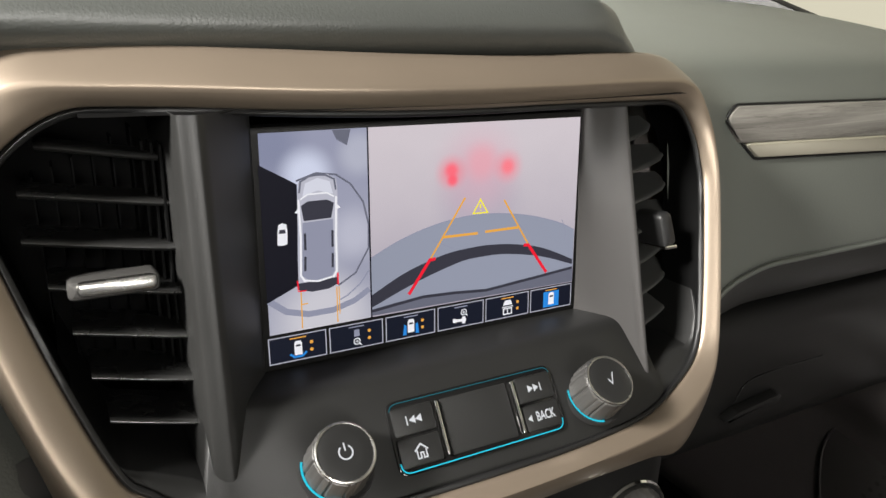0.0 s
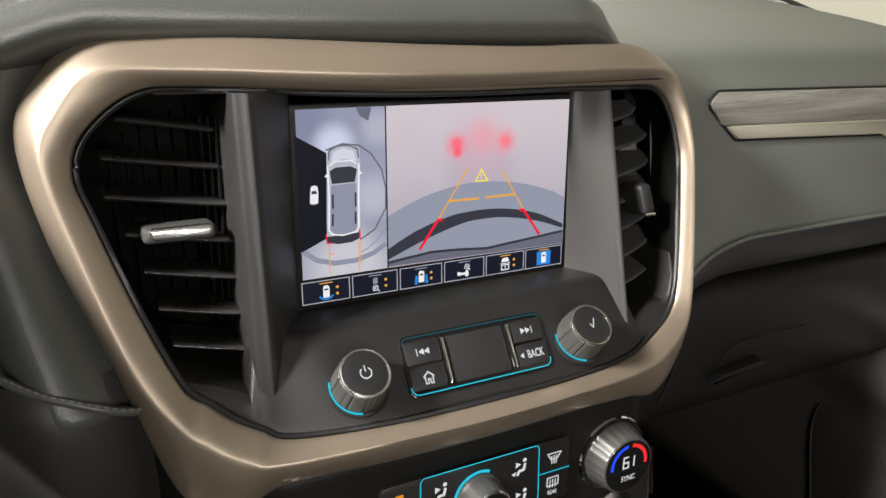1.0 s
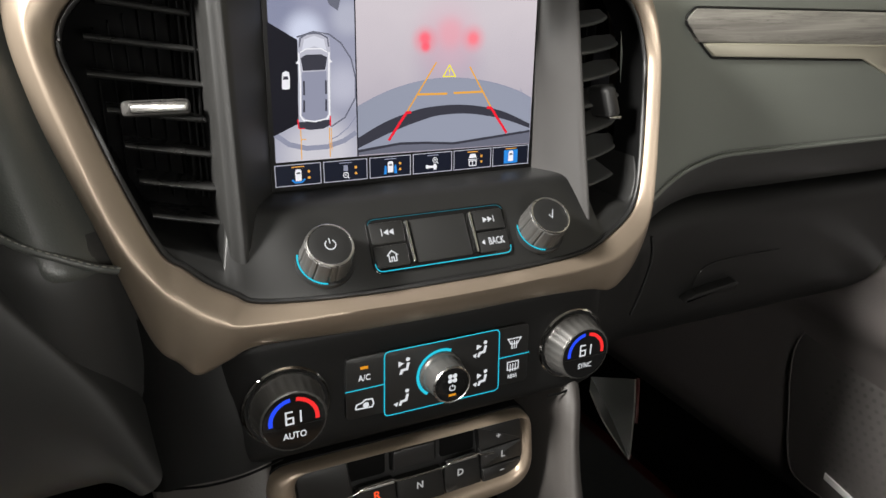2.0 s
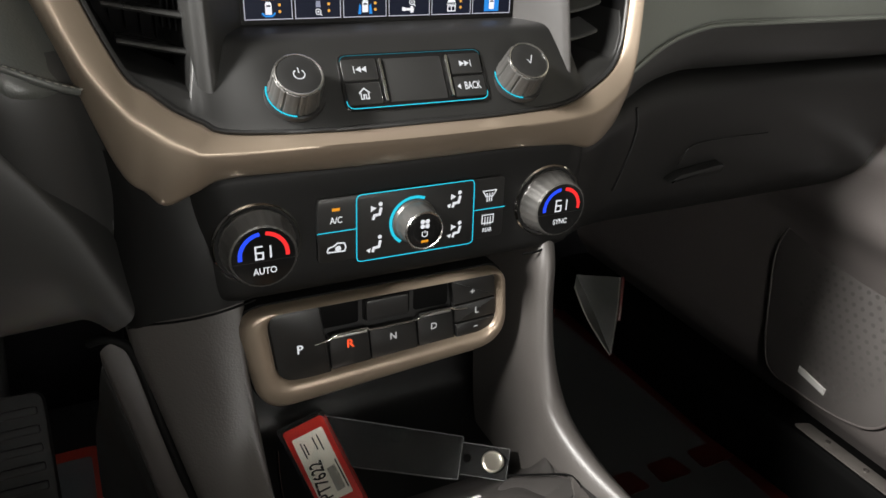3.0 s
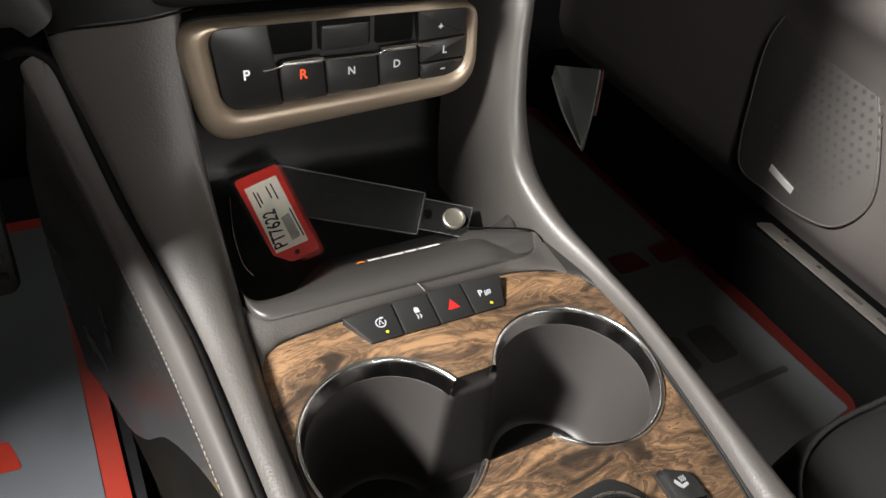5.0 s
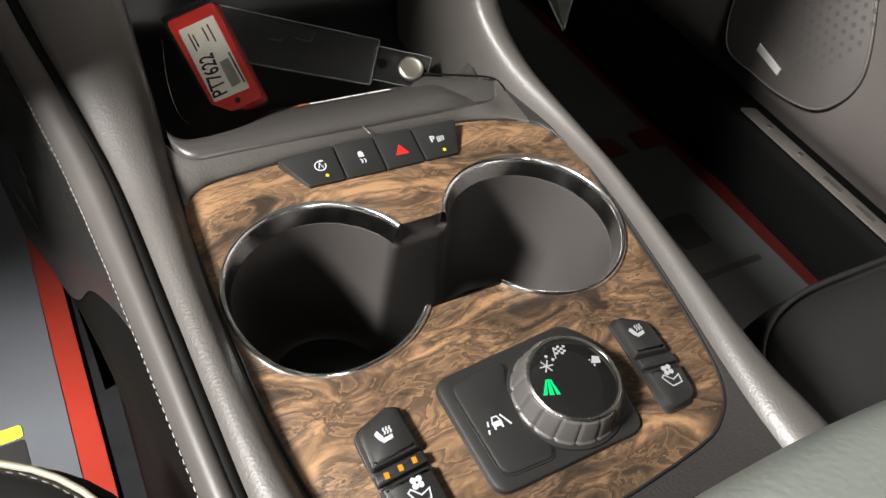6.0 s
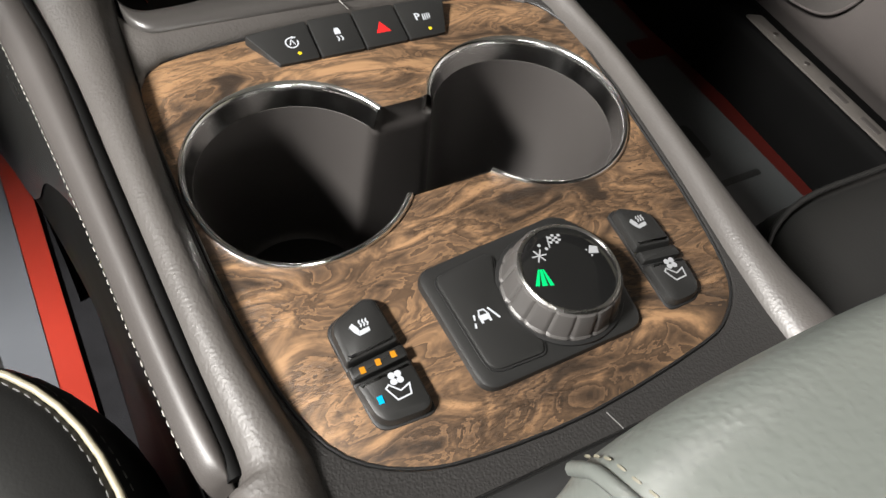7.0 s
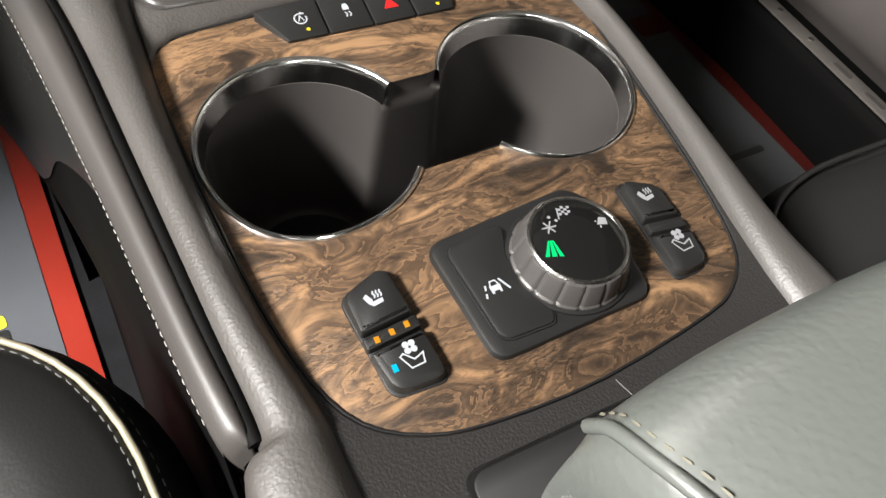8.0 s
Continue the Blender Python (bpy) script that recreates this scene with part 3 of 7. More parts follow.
side_pad("knee_pad", [(0.792, -0.185, 0.318, 0.060), (0.778, -0.184, 0.310, 0.060), (0.755, -0.181, 0.311, 0.058), (0.725, -0.1785, 0.318, 0.056), (0.695, -0.1765, 0.327, 0.056), (0.665, -0.175, 0.336, 0.056), (0.645, -0.175, 0.345, 0.056)], SOFTBLACK, "smooth black knee pad under the seam")
pth = catmull([(-0.262, 0.338, 0.810), (-0.240, 0.322, 0.800), (-0.2226, 0.3095, 0.7915), (-0.205, 0.3035, 0.7845), (-0.190, 0.3035, 0.7775), (-0.180, 0.306, 0.7735)], 8)
tube("seam_cord", pth, 0.0024, PAD, dash)
stitches("stitching", [p + Vector((0.0004, -0.0022, 0.0020)) for p in pth], 0.0024, 0.0014, 0.00045, THREAD, dash)

# ---- centre stack ----
stack = thing("centre_stack", "champagne metal bezel round a black instrument panel with a screen", "centre stack", (0, 0.32, 0.73))


def ring_y(x, z):
    return 0.276 + 0.264 * (z - 0.752) + 0.7 * x * x


# inner edge, crest and outer edge of the bezel: right half and left half, from the bottom middle to the top middle
INNER = [(0, 0.7487), (0.06, 0.7483), (0.105, 0.7495), (0.1305, 0.757), (0.1558, 0.7714), (0.1668, 0.800), (0.1775, 0.860), (0.1775, 0.880), (0.1721, 0.8977), (0.1571, 0.9143), (0.12, 0.917), (0.06, 0.918), (0, 0.918)]
INNER_L = [(0, 0.7487), (0.06, 0.7483), (0.1109, 0.7501), (0.1245, 0.7560), (0.1373, 0.763), (0.1480, 0.7720), (0.1589, 0.7819), (0.1737, 0.8185), (0.1880, 0.863), (0.1935, 0.8845), (0.1865, 0.9030), (0.1635, 0.9205), (0.135, 0.9230), (0.06, 0.9195), (0, 0.918)]
CREST = [(0, 0.7443), (0.06, 0.7442), (0.112, 0.744), (0.138, 0.748), (0.163, 0.763), (0.174, 0.796), (0.1845, 0.858), (0.1855, 0.885), (0.180, 0.907), (0.166, 0.925), (0.13, 0.929), (0.06, 0.929), (0, 0.929)]
CREST_L = [(0, 0.7443), (0.06, 0.7442), (0.122, 0.7425), (0.1335, 0.7450), (0.1435, 0.750), (0.1520, 0.7562), (0.1610, 0.7635), (0.1791, 0.7898), (0.1985, 0.853), (0.2060, 0.8930), (0.1975, 0.9125), (0.1800, 0.9305), (0.1438, 0.9325), (0.06, 0.930), (0, 0.929)]
OUTER = [(0, 0.7265), (0.06, 0.726), (0.108, 0.722), (0.136, 0.7175), (0.163, 0.738), (0.177, 0.785), (0.188, 0.850), (0.191, 0.890), (0.185, 0.915), (0.1735, 0.930), (0.144, 0.942), (0.06, 0.941), (0, 0.942)]
OUTER_L = [(0, 0.7265), (0.06, 0.726), (0.1124, 0.725), (0.1310, 0.7180), (0.1475, 0.7112), (0.1565, 0.7185), (0.1690, 0.7330), (0.189, 0.795), (0.2085, 0.852), (0.2162, 0.9000), (0.2040, 0.9270), (0.1800, 0.9465), (0.150, 0.9475), (0.06, 0.944), (0, 0.942)]


def loop3(half, left, dy, per=6):
    pts = [(x, 0, z) for x, z in half] + [(-x, 0, z) for x, z in reversed(left[1:-1])]
    return [Vector((p.x, ring_y(p.x, p.z) + dy, p.z)) for p in catmull(pts, per, True)]


def mixed(a, b, t, dy):
    return [p.lerp(q, t) + Vector((0, dy, 0)) for p, q in zip(a, b)]


Li, Lc, Lo = loop3(INNER, INNER_L, 0.0), loop3(CREST, CREST_L, -0.009), loop3(OUTER, OUTER_L, 0.006)
ring = [mixed(Li, Li, 0, 0.035), mixed(Li, Li, 0, 0.004), mixed(Li, Lc, 0.03, 0.0008), mixed(Li, Lc, 0.12, 0.0), mixed(Li, Lc, 0.45, 0.0), mixed(Li, Lc, 0.66, 0.0001), mixed(Li, Lc, 0.84, 0.0006), mixed(Li, Lc, 0.96, 0.0013), mixed(Lc, Lo, 0.08, 0.0012), mixed(Lc, Lo, 0.24, 0.0004),
        mixed(Lc, Lo, 0.5, -0.0004), mixed(Lc, Lo, 0.86, 0.0), mixed(Lc, Lo, 0.96, 0.0015), mixed(Lo, Lo, 0, 0.005), mixed(Lo, Lo, 0, 0.05)]
loft("bezel_return", [[r[j] for r in ring[:2]] for j in range(len(Li))], VOID, stack, ring=True, label="inner wall behind the bezel, shade in its black")
loft("bezel", [[r[j] for r in ring[1:]] for j in range(len(Li))], BRONZE, stack, ring=True, label="satin champagne metal bezel", sharp=55)
gasket = [p + Vector((0, 0.0025, 0)) for p in loop3([(x * 0.992, 0.835 + (z - 0.835) * 0.985) for x, z in INNER], [(x * 0.992, 0.835 + (z - 0.835) * 0.985) for x, z in INNER_L], 0.0)]
tube("gasket", gasket, 0.0016, DARK, stack, closed=True, seg=6)

# lower face of the instrument panel, rolling back under the screen
BP = plane((0, 0.2945, 0.7715), (0, 0.57, 0.82))


def ring_bottom(x):
    """Height of the bezel's inner edge below x."""
    half = INNER if x > 0 else INNER_L
    for (x0, z0), (x1, z1) in zip(half, half[1:]):
        if x0 <= abs(x) <= x1:
            return z0 + (z1 - z0) * (abs(x) - x0) / (x1 - x0)
    return 0.86


def panel_row(x):
    r = 0.006 * smooth01(0.085, 0.118, abs(x))
    z0 = ring_bottom(x) - 0.003
    y0 = max(ring_y(x, z0), 0.2945 - 0.695 * (0.7715 - z0)) + 0.003
    if abs(x) > 0.1245:
        k = 0.014 * (1 - smooth01(0.130, 0.172, abs(x))) + 0.002
        ps = [(ring_y(x, z0) + 0.012, z0 - 0.004), (y0, z0 + 0.001), (y0 + 0.3 * k, z0 + 0.4 * k), (y0 + 0.7 * k, z0 + 0.9 * k), (y0 + 0.7 * k + 0.006, z0 + k), (y0 + 0.04, z0 + k), (y0 + 0.08, z0 + k)]
    else:
        ps = [(ring_y(x, z0) + 0.012, z0 - 0.004), (y0, z0 + 0.001), (0.2945 + r, 0.7715), (0.3060 + r, 0.7880), (0.3130 + r, 0.7955), (0.325 + r, 0.7975), (0.352 + r, 0.7985)]
    return [Vector((x, p.x, p.y)) for p in catmull([(a, b, 0) for a, b in ps], 5)]


loft("panel_face", [panel_row(-0.1745 + 0.00475 * k) for k in range(73)], PANEL, stack, label="satin black lower panel face")
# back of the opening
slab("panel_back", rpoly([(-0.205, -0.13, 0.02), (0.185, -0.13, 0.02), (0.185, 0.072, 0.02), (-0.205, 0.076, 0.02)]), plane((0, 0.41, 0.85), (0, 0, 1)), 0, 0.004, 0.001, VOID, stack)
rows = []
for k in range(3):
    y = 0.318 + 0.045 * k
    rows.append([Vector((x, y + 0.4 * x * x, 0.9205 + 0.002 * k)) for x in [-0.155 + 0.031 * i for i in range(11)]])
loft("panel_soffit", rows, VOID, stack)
# upright fins between the screen and the vents
for s in (-1, 1):
    rows = []
    for k in range(13):
        z = 0.757 + 0.0137 * k
        yf = 0.2995 + (0.095 if s < 0 else 0.25) * (z - 0.774)
        out, crest = (0.1225, 0.1150) if s < 0 else (0.1178, 0.1155)
        tilt = 0.0016 if s < 0 else 0.0
        sec = [(0.0885, 0.352), (0.0898, 0.3385)] + [(0.0898 + (crest - 0.0022 - 0.0898) * u, 0.3375 + (yf + 0.0016 - 0.3375) * u) for u in (0.08, 0.35, 0.7, 0.94)]
        sec += [(crest - 0.0008, yf + 0.0004), (crest + 0.0008, yf), ((crest + out) / 2, yf + 0.3 * tilt), (out - 0.0008, yf + tilt), (out + 0.0004, yf + tilt + 0.0014), (out + 0.0012, yf + 0.024), (out + 0.0012, 0.415)]
        rows.append([Vector((s * a, c, z)) for a, c in sec])
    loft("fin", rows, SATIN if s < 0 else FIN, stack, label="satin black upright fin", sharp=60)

# ---- air vents ----
for s in (-1, 1):
    vent = thing("air_vent", "black air vent with seven slats and a chrome-tipped tab" if s < 0 else "black air vent with seven slats and a black tab", "air vent", (s * 0.15, 0.35, 0.77), "air vents of the centre stack")
    for k in range(7):
        rows = []
        if s < 0:
            z = 0.9025 - 0.0188 * k
            xo = min(0.183, 0.172 + 0.010 * math.sin(math.pi * min(1, k / 3.2)) - 0.0045 * max(0, k - 3))
            yf = 0.341 + 0.264 * (z - 0.85)
            for i in range(9):
                x = 0.1218 + (xo - 0.1218) * i / 8
                zz = z - 0.0036 + 0.0072 * i / 8
                rows.append([Vector((s * x, yf + 0.32 * max(0.0, x - 0.1235) ** 1.2 + a, zz + b)) for a, b in
                             ((0.034, -0.0006), (0.0040, 0.0016), (0.0016, 0.0014), (0.0004, 0.0007), (0.0, -0.0003), (0.0006, -0.0013), (0.0022, -0.0020), (0.034, -0.0034))])
        else:
            z = 0.8925 - 0.0179 * k
            yf = 0.3195 + 0.25 * (z - 0.785)
            xo = 0.180 if k in (1, 2, 3) else (0.170 if k == 0 else 0.174)
            for i in range(13):
                u = i / 12
                x = 0.1185 + (xo - 0.1185) * u
                nose = 0.0035 * smooth01(0.80, 1.0, u)
                rows.append([Vector((x, yf + 0.020 * u ** 1.4 + nose + a * (1 - 0.6 * smooth01(0.8, 1.0, u)), z + 0.0052 * u * u - 0.0008 + b)) for a, b in
                             ((0.028, 0.0052), (0.0040, 0.0012), (0.0014, 0.0008), (0.0002, 0.0), (0.0, -0.0007), (0.0012, -0.0016), (0.028, 0.0030))])
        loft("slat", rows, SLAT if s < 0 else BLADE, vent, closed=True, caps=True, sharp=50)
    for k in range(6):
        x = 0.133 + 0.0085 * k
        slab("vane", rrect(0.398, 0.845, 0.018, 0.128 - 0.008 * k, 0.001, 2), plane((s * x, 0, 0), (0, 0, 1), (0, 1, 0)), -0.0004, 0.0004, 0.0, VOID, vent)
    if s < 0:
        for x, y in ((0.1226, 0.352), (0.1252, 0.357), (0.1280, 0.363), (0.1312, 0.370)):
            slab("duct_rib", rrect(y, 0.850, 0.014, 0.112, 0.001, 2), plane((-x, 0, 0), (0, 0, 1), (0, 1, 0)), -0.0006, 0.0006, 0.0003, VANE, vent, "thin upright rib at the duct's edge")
    zt = 0.9025 - 0.0188 * 3
    if s < 0:
        T = plane((-0.150, 0.3355, zt + 0.006), (0, 0.15, 1))
        slab("tab", rrect(0, 0, 0.0345, 0.0085, 0.003), T, -0.012, 0.0065, 0.0026, KNOB, vent, "dark satin tab")
        slab("tab_tip", rrect(0.001, 0.0006, 0.030, 0.0060, 0.0026), T, 0.0, 0.0085, 0.0014, DIALCHROME, vent, "polished chrome tab tip")
    else:
        T = plane((0.1455, 0.3275, 0.8420), (0, 0.1, 1))
        slab("tab", rpoly([(-0.003, -0.0115, 0.004), (0.008, -0.009, 0.004), (0.002, 0.0115, 0.004), (-0.008, 0.010, 0.004)]), T, -0.014, 0.006, 0.003, BLACK, vent)
        slab("tab_tip", rrect(0.002, -0.0102, 0.010, 0.0024, 0.0010), T, -0.01, 0.0066, 0.001, CHROME, vent, "thin chrome tip")

# ---- touchscreen ----
screen = thing("touchscreen", "lit touchscreen showing surround and rear camera views", "touchscreen", (0, 0.34, 0.80))
SC = plane((0, 0.338, 0.855), (0, 0.03, 1))
slab("glass", rrect(0, 0, 0.1835, 0.1145, 0.002), SC, -0.012, 0.0, 0.001, FASCIA, screen, "black glass screen front")


def picture(name, kind):
    m = bpy.data.materials.new(name)
    m.use_nodes = True
    nt = m.node_tree
    N, L = nt.nodes.new, nt.links.new
    b = nt.nodes["Principled BSDF"]
    b.inputs["Base Color"].default_value = (0.004, 0.004, 0.005, 1)
    b.inputs["Roughness"].default_value = 0.12
    tc = N("ShaderNodeTexCoord")
    sep = N("ShaderNodeSeparateXYZ")
    L(tc.outputs["Object"], sep.inputs[0])
    no = N("ShaderNodeTexNoise")
    no.inputs["Scale"].default_value, no.inputs["Detail"].default_value = 35, 2
    L(tc.outputs["Object"], no.inputs["Vector"])

    def blob(cx, cz, r, soft):
        d = N("ShaderNodeVectorMath")
        d.operation = "DISTANCE"
        flat = N("ShaderNodeCombineXYZ")
        L(sep.outputs["X"], flat.inputs[0])
        L(sep.outputs["Z"], flat.inputs[2])
        L(flat.outputs[0], d.inputs[0])
        d.inputs[1].default_value = (cx, 0, cz)
        mr = N("ShaderNodeMapRange")
        mr.inputs["From Min"].default_value, mr.inputs["From Max"].default_value = r, r * soft
        mr.inputs["To Min"].default_value, mr.inputs["To Max"].default_value = 1, 0
        mr.interpolation_type = "SMOOTHSTEP"
        L(d.outputs["Value"], mr.inputs["Value"])
        return mr.outputs["Result"]

    def over(base, fac, colour, amount=1.0):
        mx = N("ShaderNodeMix")
        mx.data_type = "RGBA"
        mx.inputs[7].default_value = (*colour, 1)
        mu = N("ShaderNodeMath")
        mu.operation = "MULTIPLY"
        mu.inputs[1].default_value = amount
        L(fac, mu.inputs[0])
        L(mu.outputs[0], mx.inputs[0])
        L(base, mx.inputs[6])
        return mx.outputs[2]

    ramp = N("ShaderNodeValToRGB")
    mr = N("ShaderNodeMapRange")
    mr.inputs["From Min"].default_value, mr.inputs["From Max"].default_value = 0.815, 0.910
    L(sep.outputs["Z"], mr.inputs["Value"])
    mn = N("ShaderNodeMath")
    mn.operation = "MULTIPLY_ADD"
    mn.inputs[1].default_value = 0.22
    L(no.outputs["Fac"], mn.inputs[0])
    L(mr.outputs["Result"], mn.inputs[2])
    L(mn.outputs[0], ramp.inputs[0])
    cr = ramp.color_ramp
    if kind == "rear":
        cr.elements[0].color, cr.elements[1].color = (0.36, 0.33, 0.40, 1), (0.62, 0.56, 0.60, 1)
        col = ramp.outputs["Color"]
        col = over(col, blob(0.026, 0.868, 0.010, 3.2), (0.40, 0.36, 0.45), 0.55)
        col = over(col, blob(0.0255, 0.8850, 0.004, 8.0), (0.72, 0.42, 0.50), 0.55)
        col = over(col, blob(0.0265, 0.8890, 0.003, 4.6), (0.86, 0.34, 0.40), 0.55)
        col = over(col, blob(0.0090, 0.8850, 0.002, 5.5), (0.86, 0.24, 0.30), 0.75)
        col = over(col, blob(0.0425, 0.8855, 0.002, 5.5), (0.86, 0.28, 0.34), 0.75)
        col = over(col, blob(0.0090, 0.8860, 0.0012, 4.4), (1.0, 0.13, 0.18), 0.85)
        col = over(col, blob(0.0095, 0.8810, 0.0010, 4.4), (1.0, 0.10, 0.15), 0.85)
        col = over(col, blob(0.0425, 0.8855, 0.0012, 4.6), (1.0, 0.18, 0.22), 0.75)
    else:
        cr.elements[0].color, cr.elements[1].color = (0.42, 0.42, 0.50, 1), (0.30, 0.31, 0.42, 1)
        col = ramp.outputs["Color"]
        col = over(col, blob(-0.085, 0.905, 0.006, 4.2), (0.20, 0.22, 0.33), 0.75)
        col = over(col, blob(-0.066, 0.890, 0.004, 4.0), (0.66, 0.70, 0.86), 0.85)
        col = over(col, blob(-0.040, 0.898, 0.004, 3.6), (0.52, 0.53, 0.62), 0.6)
        col = over(col, blob(-0.042, 0.840, 0.004, 4.0), (0.30, 0.31, 0.41), 0.6)
        col = over(col, blob(-0.044, 0.860, 0.003, 6.0), (0.60, 0.60, 0.70), 0.5)
        col = over(col, blob(-0.060, 0.820, 0.010, 3.0), (0.66, 0.64, 0.68), 0.7)
    L(col, b.inputs["Emission Color"])
    b.inputs["Emission Strength"].default_value = 1.0
    return m


REAR, AROUND = picture("rear_camera_picture", "rear"), picture("surround_picture", "around")
S_BLACK, S_GREY, S_LIGHT = glow("screen_black", (0.004, 0.004, 0.010), 1.0), glow("screen_grey", (0.26, 0.27, 0.36), 1.0), glow("screen_light", (0.46, 0.46, 0.54), 1.0)
S_WHITE, S_DARK, S_MID = glow("screen_white", (0.80, 0.80, 0.84), 1.0), glow("screen_dark", (0.035, 0.035, 0.050), 1.0), glow("screen_slate", (0.13, 0.135, 0.18), 1.0)
S_AMBER, S_RED, S_YELLOW, S_BLUE = glow("screen_amber", (0.75, 0.36, 0.06), 1.0), glow("screen_red", (0.80, 0.01, 0.03), 1.0), glow("screen_yellow", (0.85, 0.75, 0.06), 1.0), glow("screen_blue", (0.02, 0.22, 0.66), 1.0)
mm = lambda pts: [Vector((a / 1000, b / 1000)) for a, b in pts]
view = decal("surround_view", [mm([(-87.5, -39), (-36.6, -39), (-36.0, 54.6), (-86.5, 54.6)])], SC, 0.0003, AROUND, screen, "top view of the car on the screen")
rear = decal("rear_view", [mm([(-36.0, -39), (88.3, -40), (88.8, 54), (-35.4, 54.6)])], SC, 0.0003, REAR, screen, "rear camera view on the screen")


def on(name, shapes, w, mat, parent):
    return decal(name, shapes, SC, w, mat, parent)


on("blind_zone", [mm([(-87.4, 41), (-70.6, 31), (-72.5, -16.5), (-87.6, -23)])], 0.00045, S_BLACK, view)
on("front_shadow", [mm([(-44, 54.4), (-46, 47), (-51, 50), (-53, 54.4)])], 0.00045, S_MID, view)
on("sweep_arc", [ribbon(mm([(-71, 32.5), (-61.5, 35.4), (-52, 34.0), (-45, 29.0), (-39.0, 20.0), (-36.6, 9), (-37.0, -3), (-44, -14.5), (-53, -19.5)]), 0.0009)], 0.0005, S_MID, view)
on("side_seam", [ribbon(mm([(-37, -14), (-42, -20.5), (-49, -25.5), (-53, -27)]), 0.0007)], 0.00052, S_GREY, view)
on("rear_arc", [ribbon(mm([(-87, -22), (-79, -28.5), (-68.5, -31.5), (-56, -31.5), (-45, -28.5), (-37.2, -24)]), 0.003)], 0.00042, S_GREY, view)
body = [(-70.6, 27), (-70, 32), (-65, 34.6), (-61, 34.9), (-56, 34.6), (-52, 32), (-51.6, 26), (-51.9, 10), (-52.6, -8), (-53.2, -16), (-57, -18.6), (-63, -19.4), (-69, -18.6), (-72.5, -16), (-72.2, -4), (-71.4, 12)]
on("car_body", [mm(body)], 0.00055, S_LIGHT, view)
on("bonnet", [mm([(-68.4, 25.2), (-66.8, 31.2), (-61, 33.2), (-55.2, 31.2), (-53.8, 25.2), (-61, 27.4)])], 0.00058, glow("screen_pale", (0.62, 0.63, 0.72), 1.0), view)
on("bonnet_shade", [ribbon(mm([(-69.8, 27), (-69, 32), (-65, 34.2), (-61, 34.6), (-57, 34.2), (-53, 32), (-52.4, 27)]), 0.0009)], 0.0006, S_MID, view)
on("car_tail", [mm([(-73, -15.6), (-53, -15.2), (-53.4, -18.6), (-58, -20.4), (-66, -20.6), (-72.4, -19)])], 0.0006, S_DARK, view)
on("car_roof", [mm([(-69, 13), (-54.4, 13.4), (-54.6, -12), (-57, -15), (-67, -15.2), (-70.6, -12)])], 0.00065, S_GREY, view)
on("car_windscreen", [mm([(-69.4, 21), (-66, 22.8), (-57, 22.8), (-53.6, 21), (-55.2, 14), (-68.4, 13.8)])], 0.0007, S_DARK, view)
on("car_rails", [ribbon(mm([(-70.4, 24), (-70.3, 6), (-71.2, -12), (-69, -15.4)]), 0.001), ribbon(mm([(-52.4, 24), (-53.2, 6), (-53.6, -12), (-55.5, -15)]), 0.001), ribbon(mm([(-69.5, 24), (-66, 26), (-57, 26), (-53.5, 24)]), 0.0007), ribbon(mm([(-69, -14.6), (-63, -15.8), (-56, -14.6)]), 0.0009)], 0.00072, S_WHITE, view)
on("car_mirrors", [mm([(-72.6, 18), (-70.8, 20), (-70.6, 17.6)]), mm([(-52.2, 20.2), (-50.4, 18.4), (-52.4, 17.8)])], 0.00072, S_WHITE, view)
on("side_glass", [ribbon(mm([(-68.2, 8), (-68.4, 0)]), 0.0011), ribbon(mm([(-68.6, -3), (-69.0, -10)]), 0.0011), ribbon(mm([(-54.9, 8), (-55.2, 0)]), 0.0011), ribbon(mm([(-55.3, -3), (-55.6, -10)]), 0.0011)], 0.00074, S_DARK, view)
on("guide_lines", [ribbon(mm([(-71.6, -20), (-71.9, -38)]), 0.0006), ribbon(mm([(-54.0, -20), (-54.2, -38)]), 0.0006), ribbon(mm([(-52.9, -20), (-53.0, -34)]), 0.0005), ribbon(mm([(-71.6, -26), (-68.6, -26)]), 0.0006)], 0.00075, S_AMBER, view)
on("guide_marks", [ribbon(mm([(-73, -14), (-72.8, -19)]), 0.0008), ribbon(mm([(-53.2, -13), (-53.3, -19)]), 0.0008), ribbon(mm([(-73, -19.4), (-69, -19.6)]), 0.0006)], 0.00076, S_RED, view)
on("mini_car", [mm([(-81.2, 4), (-80.8, 10), (-80.3, 13.2), (-78.5, 14), (-76.6, 13.2), (-76.2, 10), (-76.6, 4), (-78.8, 3.4)])], 0.0006, S_WHITE, view)
on("mini_glass", [mm([(-80.3, 9.2), (-79.9, 11), (-77.4, 11), (-77.0, 9.2)])], 0.0007, S_DARK, view)

bot_edge = [(-36.2, -37.6), (30, -38.2), (88, -40)]
hill = [(-35.9, -8.5), (-24, -3.0), (-11.6, 1.4), (2, 4.6), (16.6, 6.5), (31, 6.4), (46.3, 4.7), (62, 1.4), (78.3, -4.0), (88, -9)]
on("floor_patch", [mm(list(reversed(hill)) + [(-36, -38), (88, -39)])], 0.00045, glow("screen_floor", (0.27, 0.29, 0.37), 1.0), rear)
on("floor_seam", [ribbon(mm([(p.x, p.y) for p in catmull([(a, b, 0) for a, b in hill], 3)]), 0.0005)], 0.00047, S_GREY, rear)
for crack in ([(79, -2), (82, -9), (81.5, -14)], [(-2, -4), (10, -9.5)], [(46, 3), (55, -6)]):
    on("floor_crack", [ribbon(mm(crack), 0.0004)], 0.00047, S_GREY, rear)
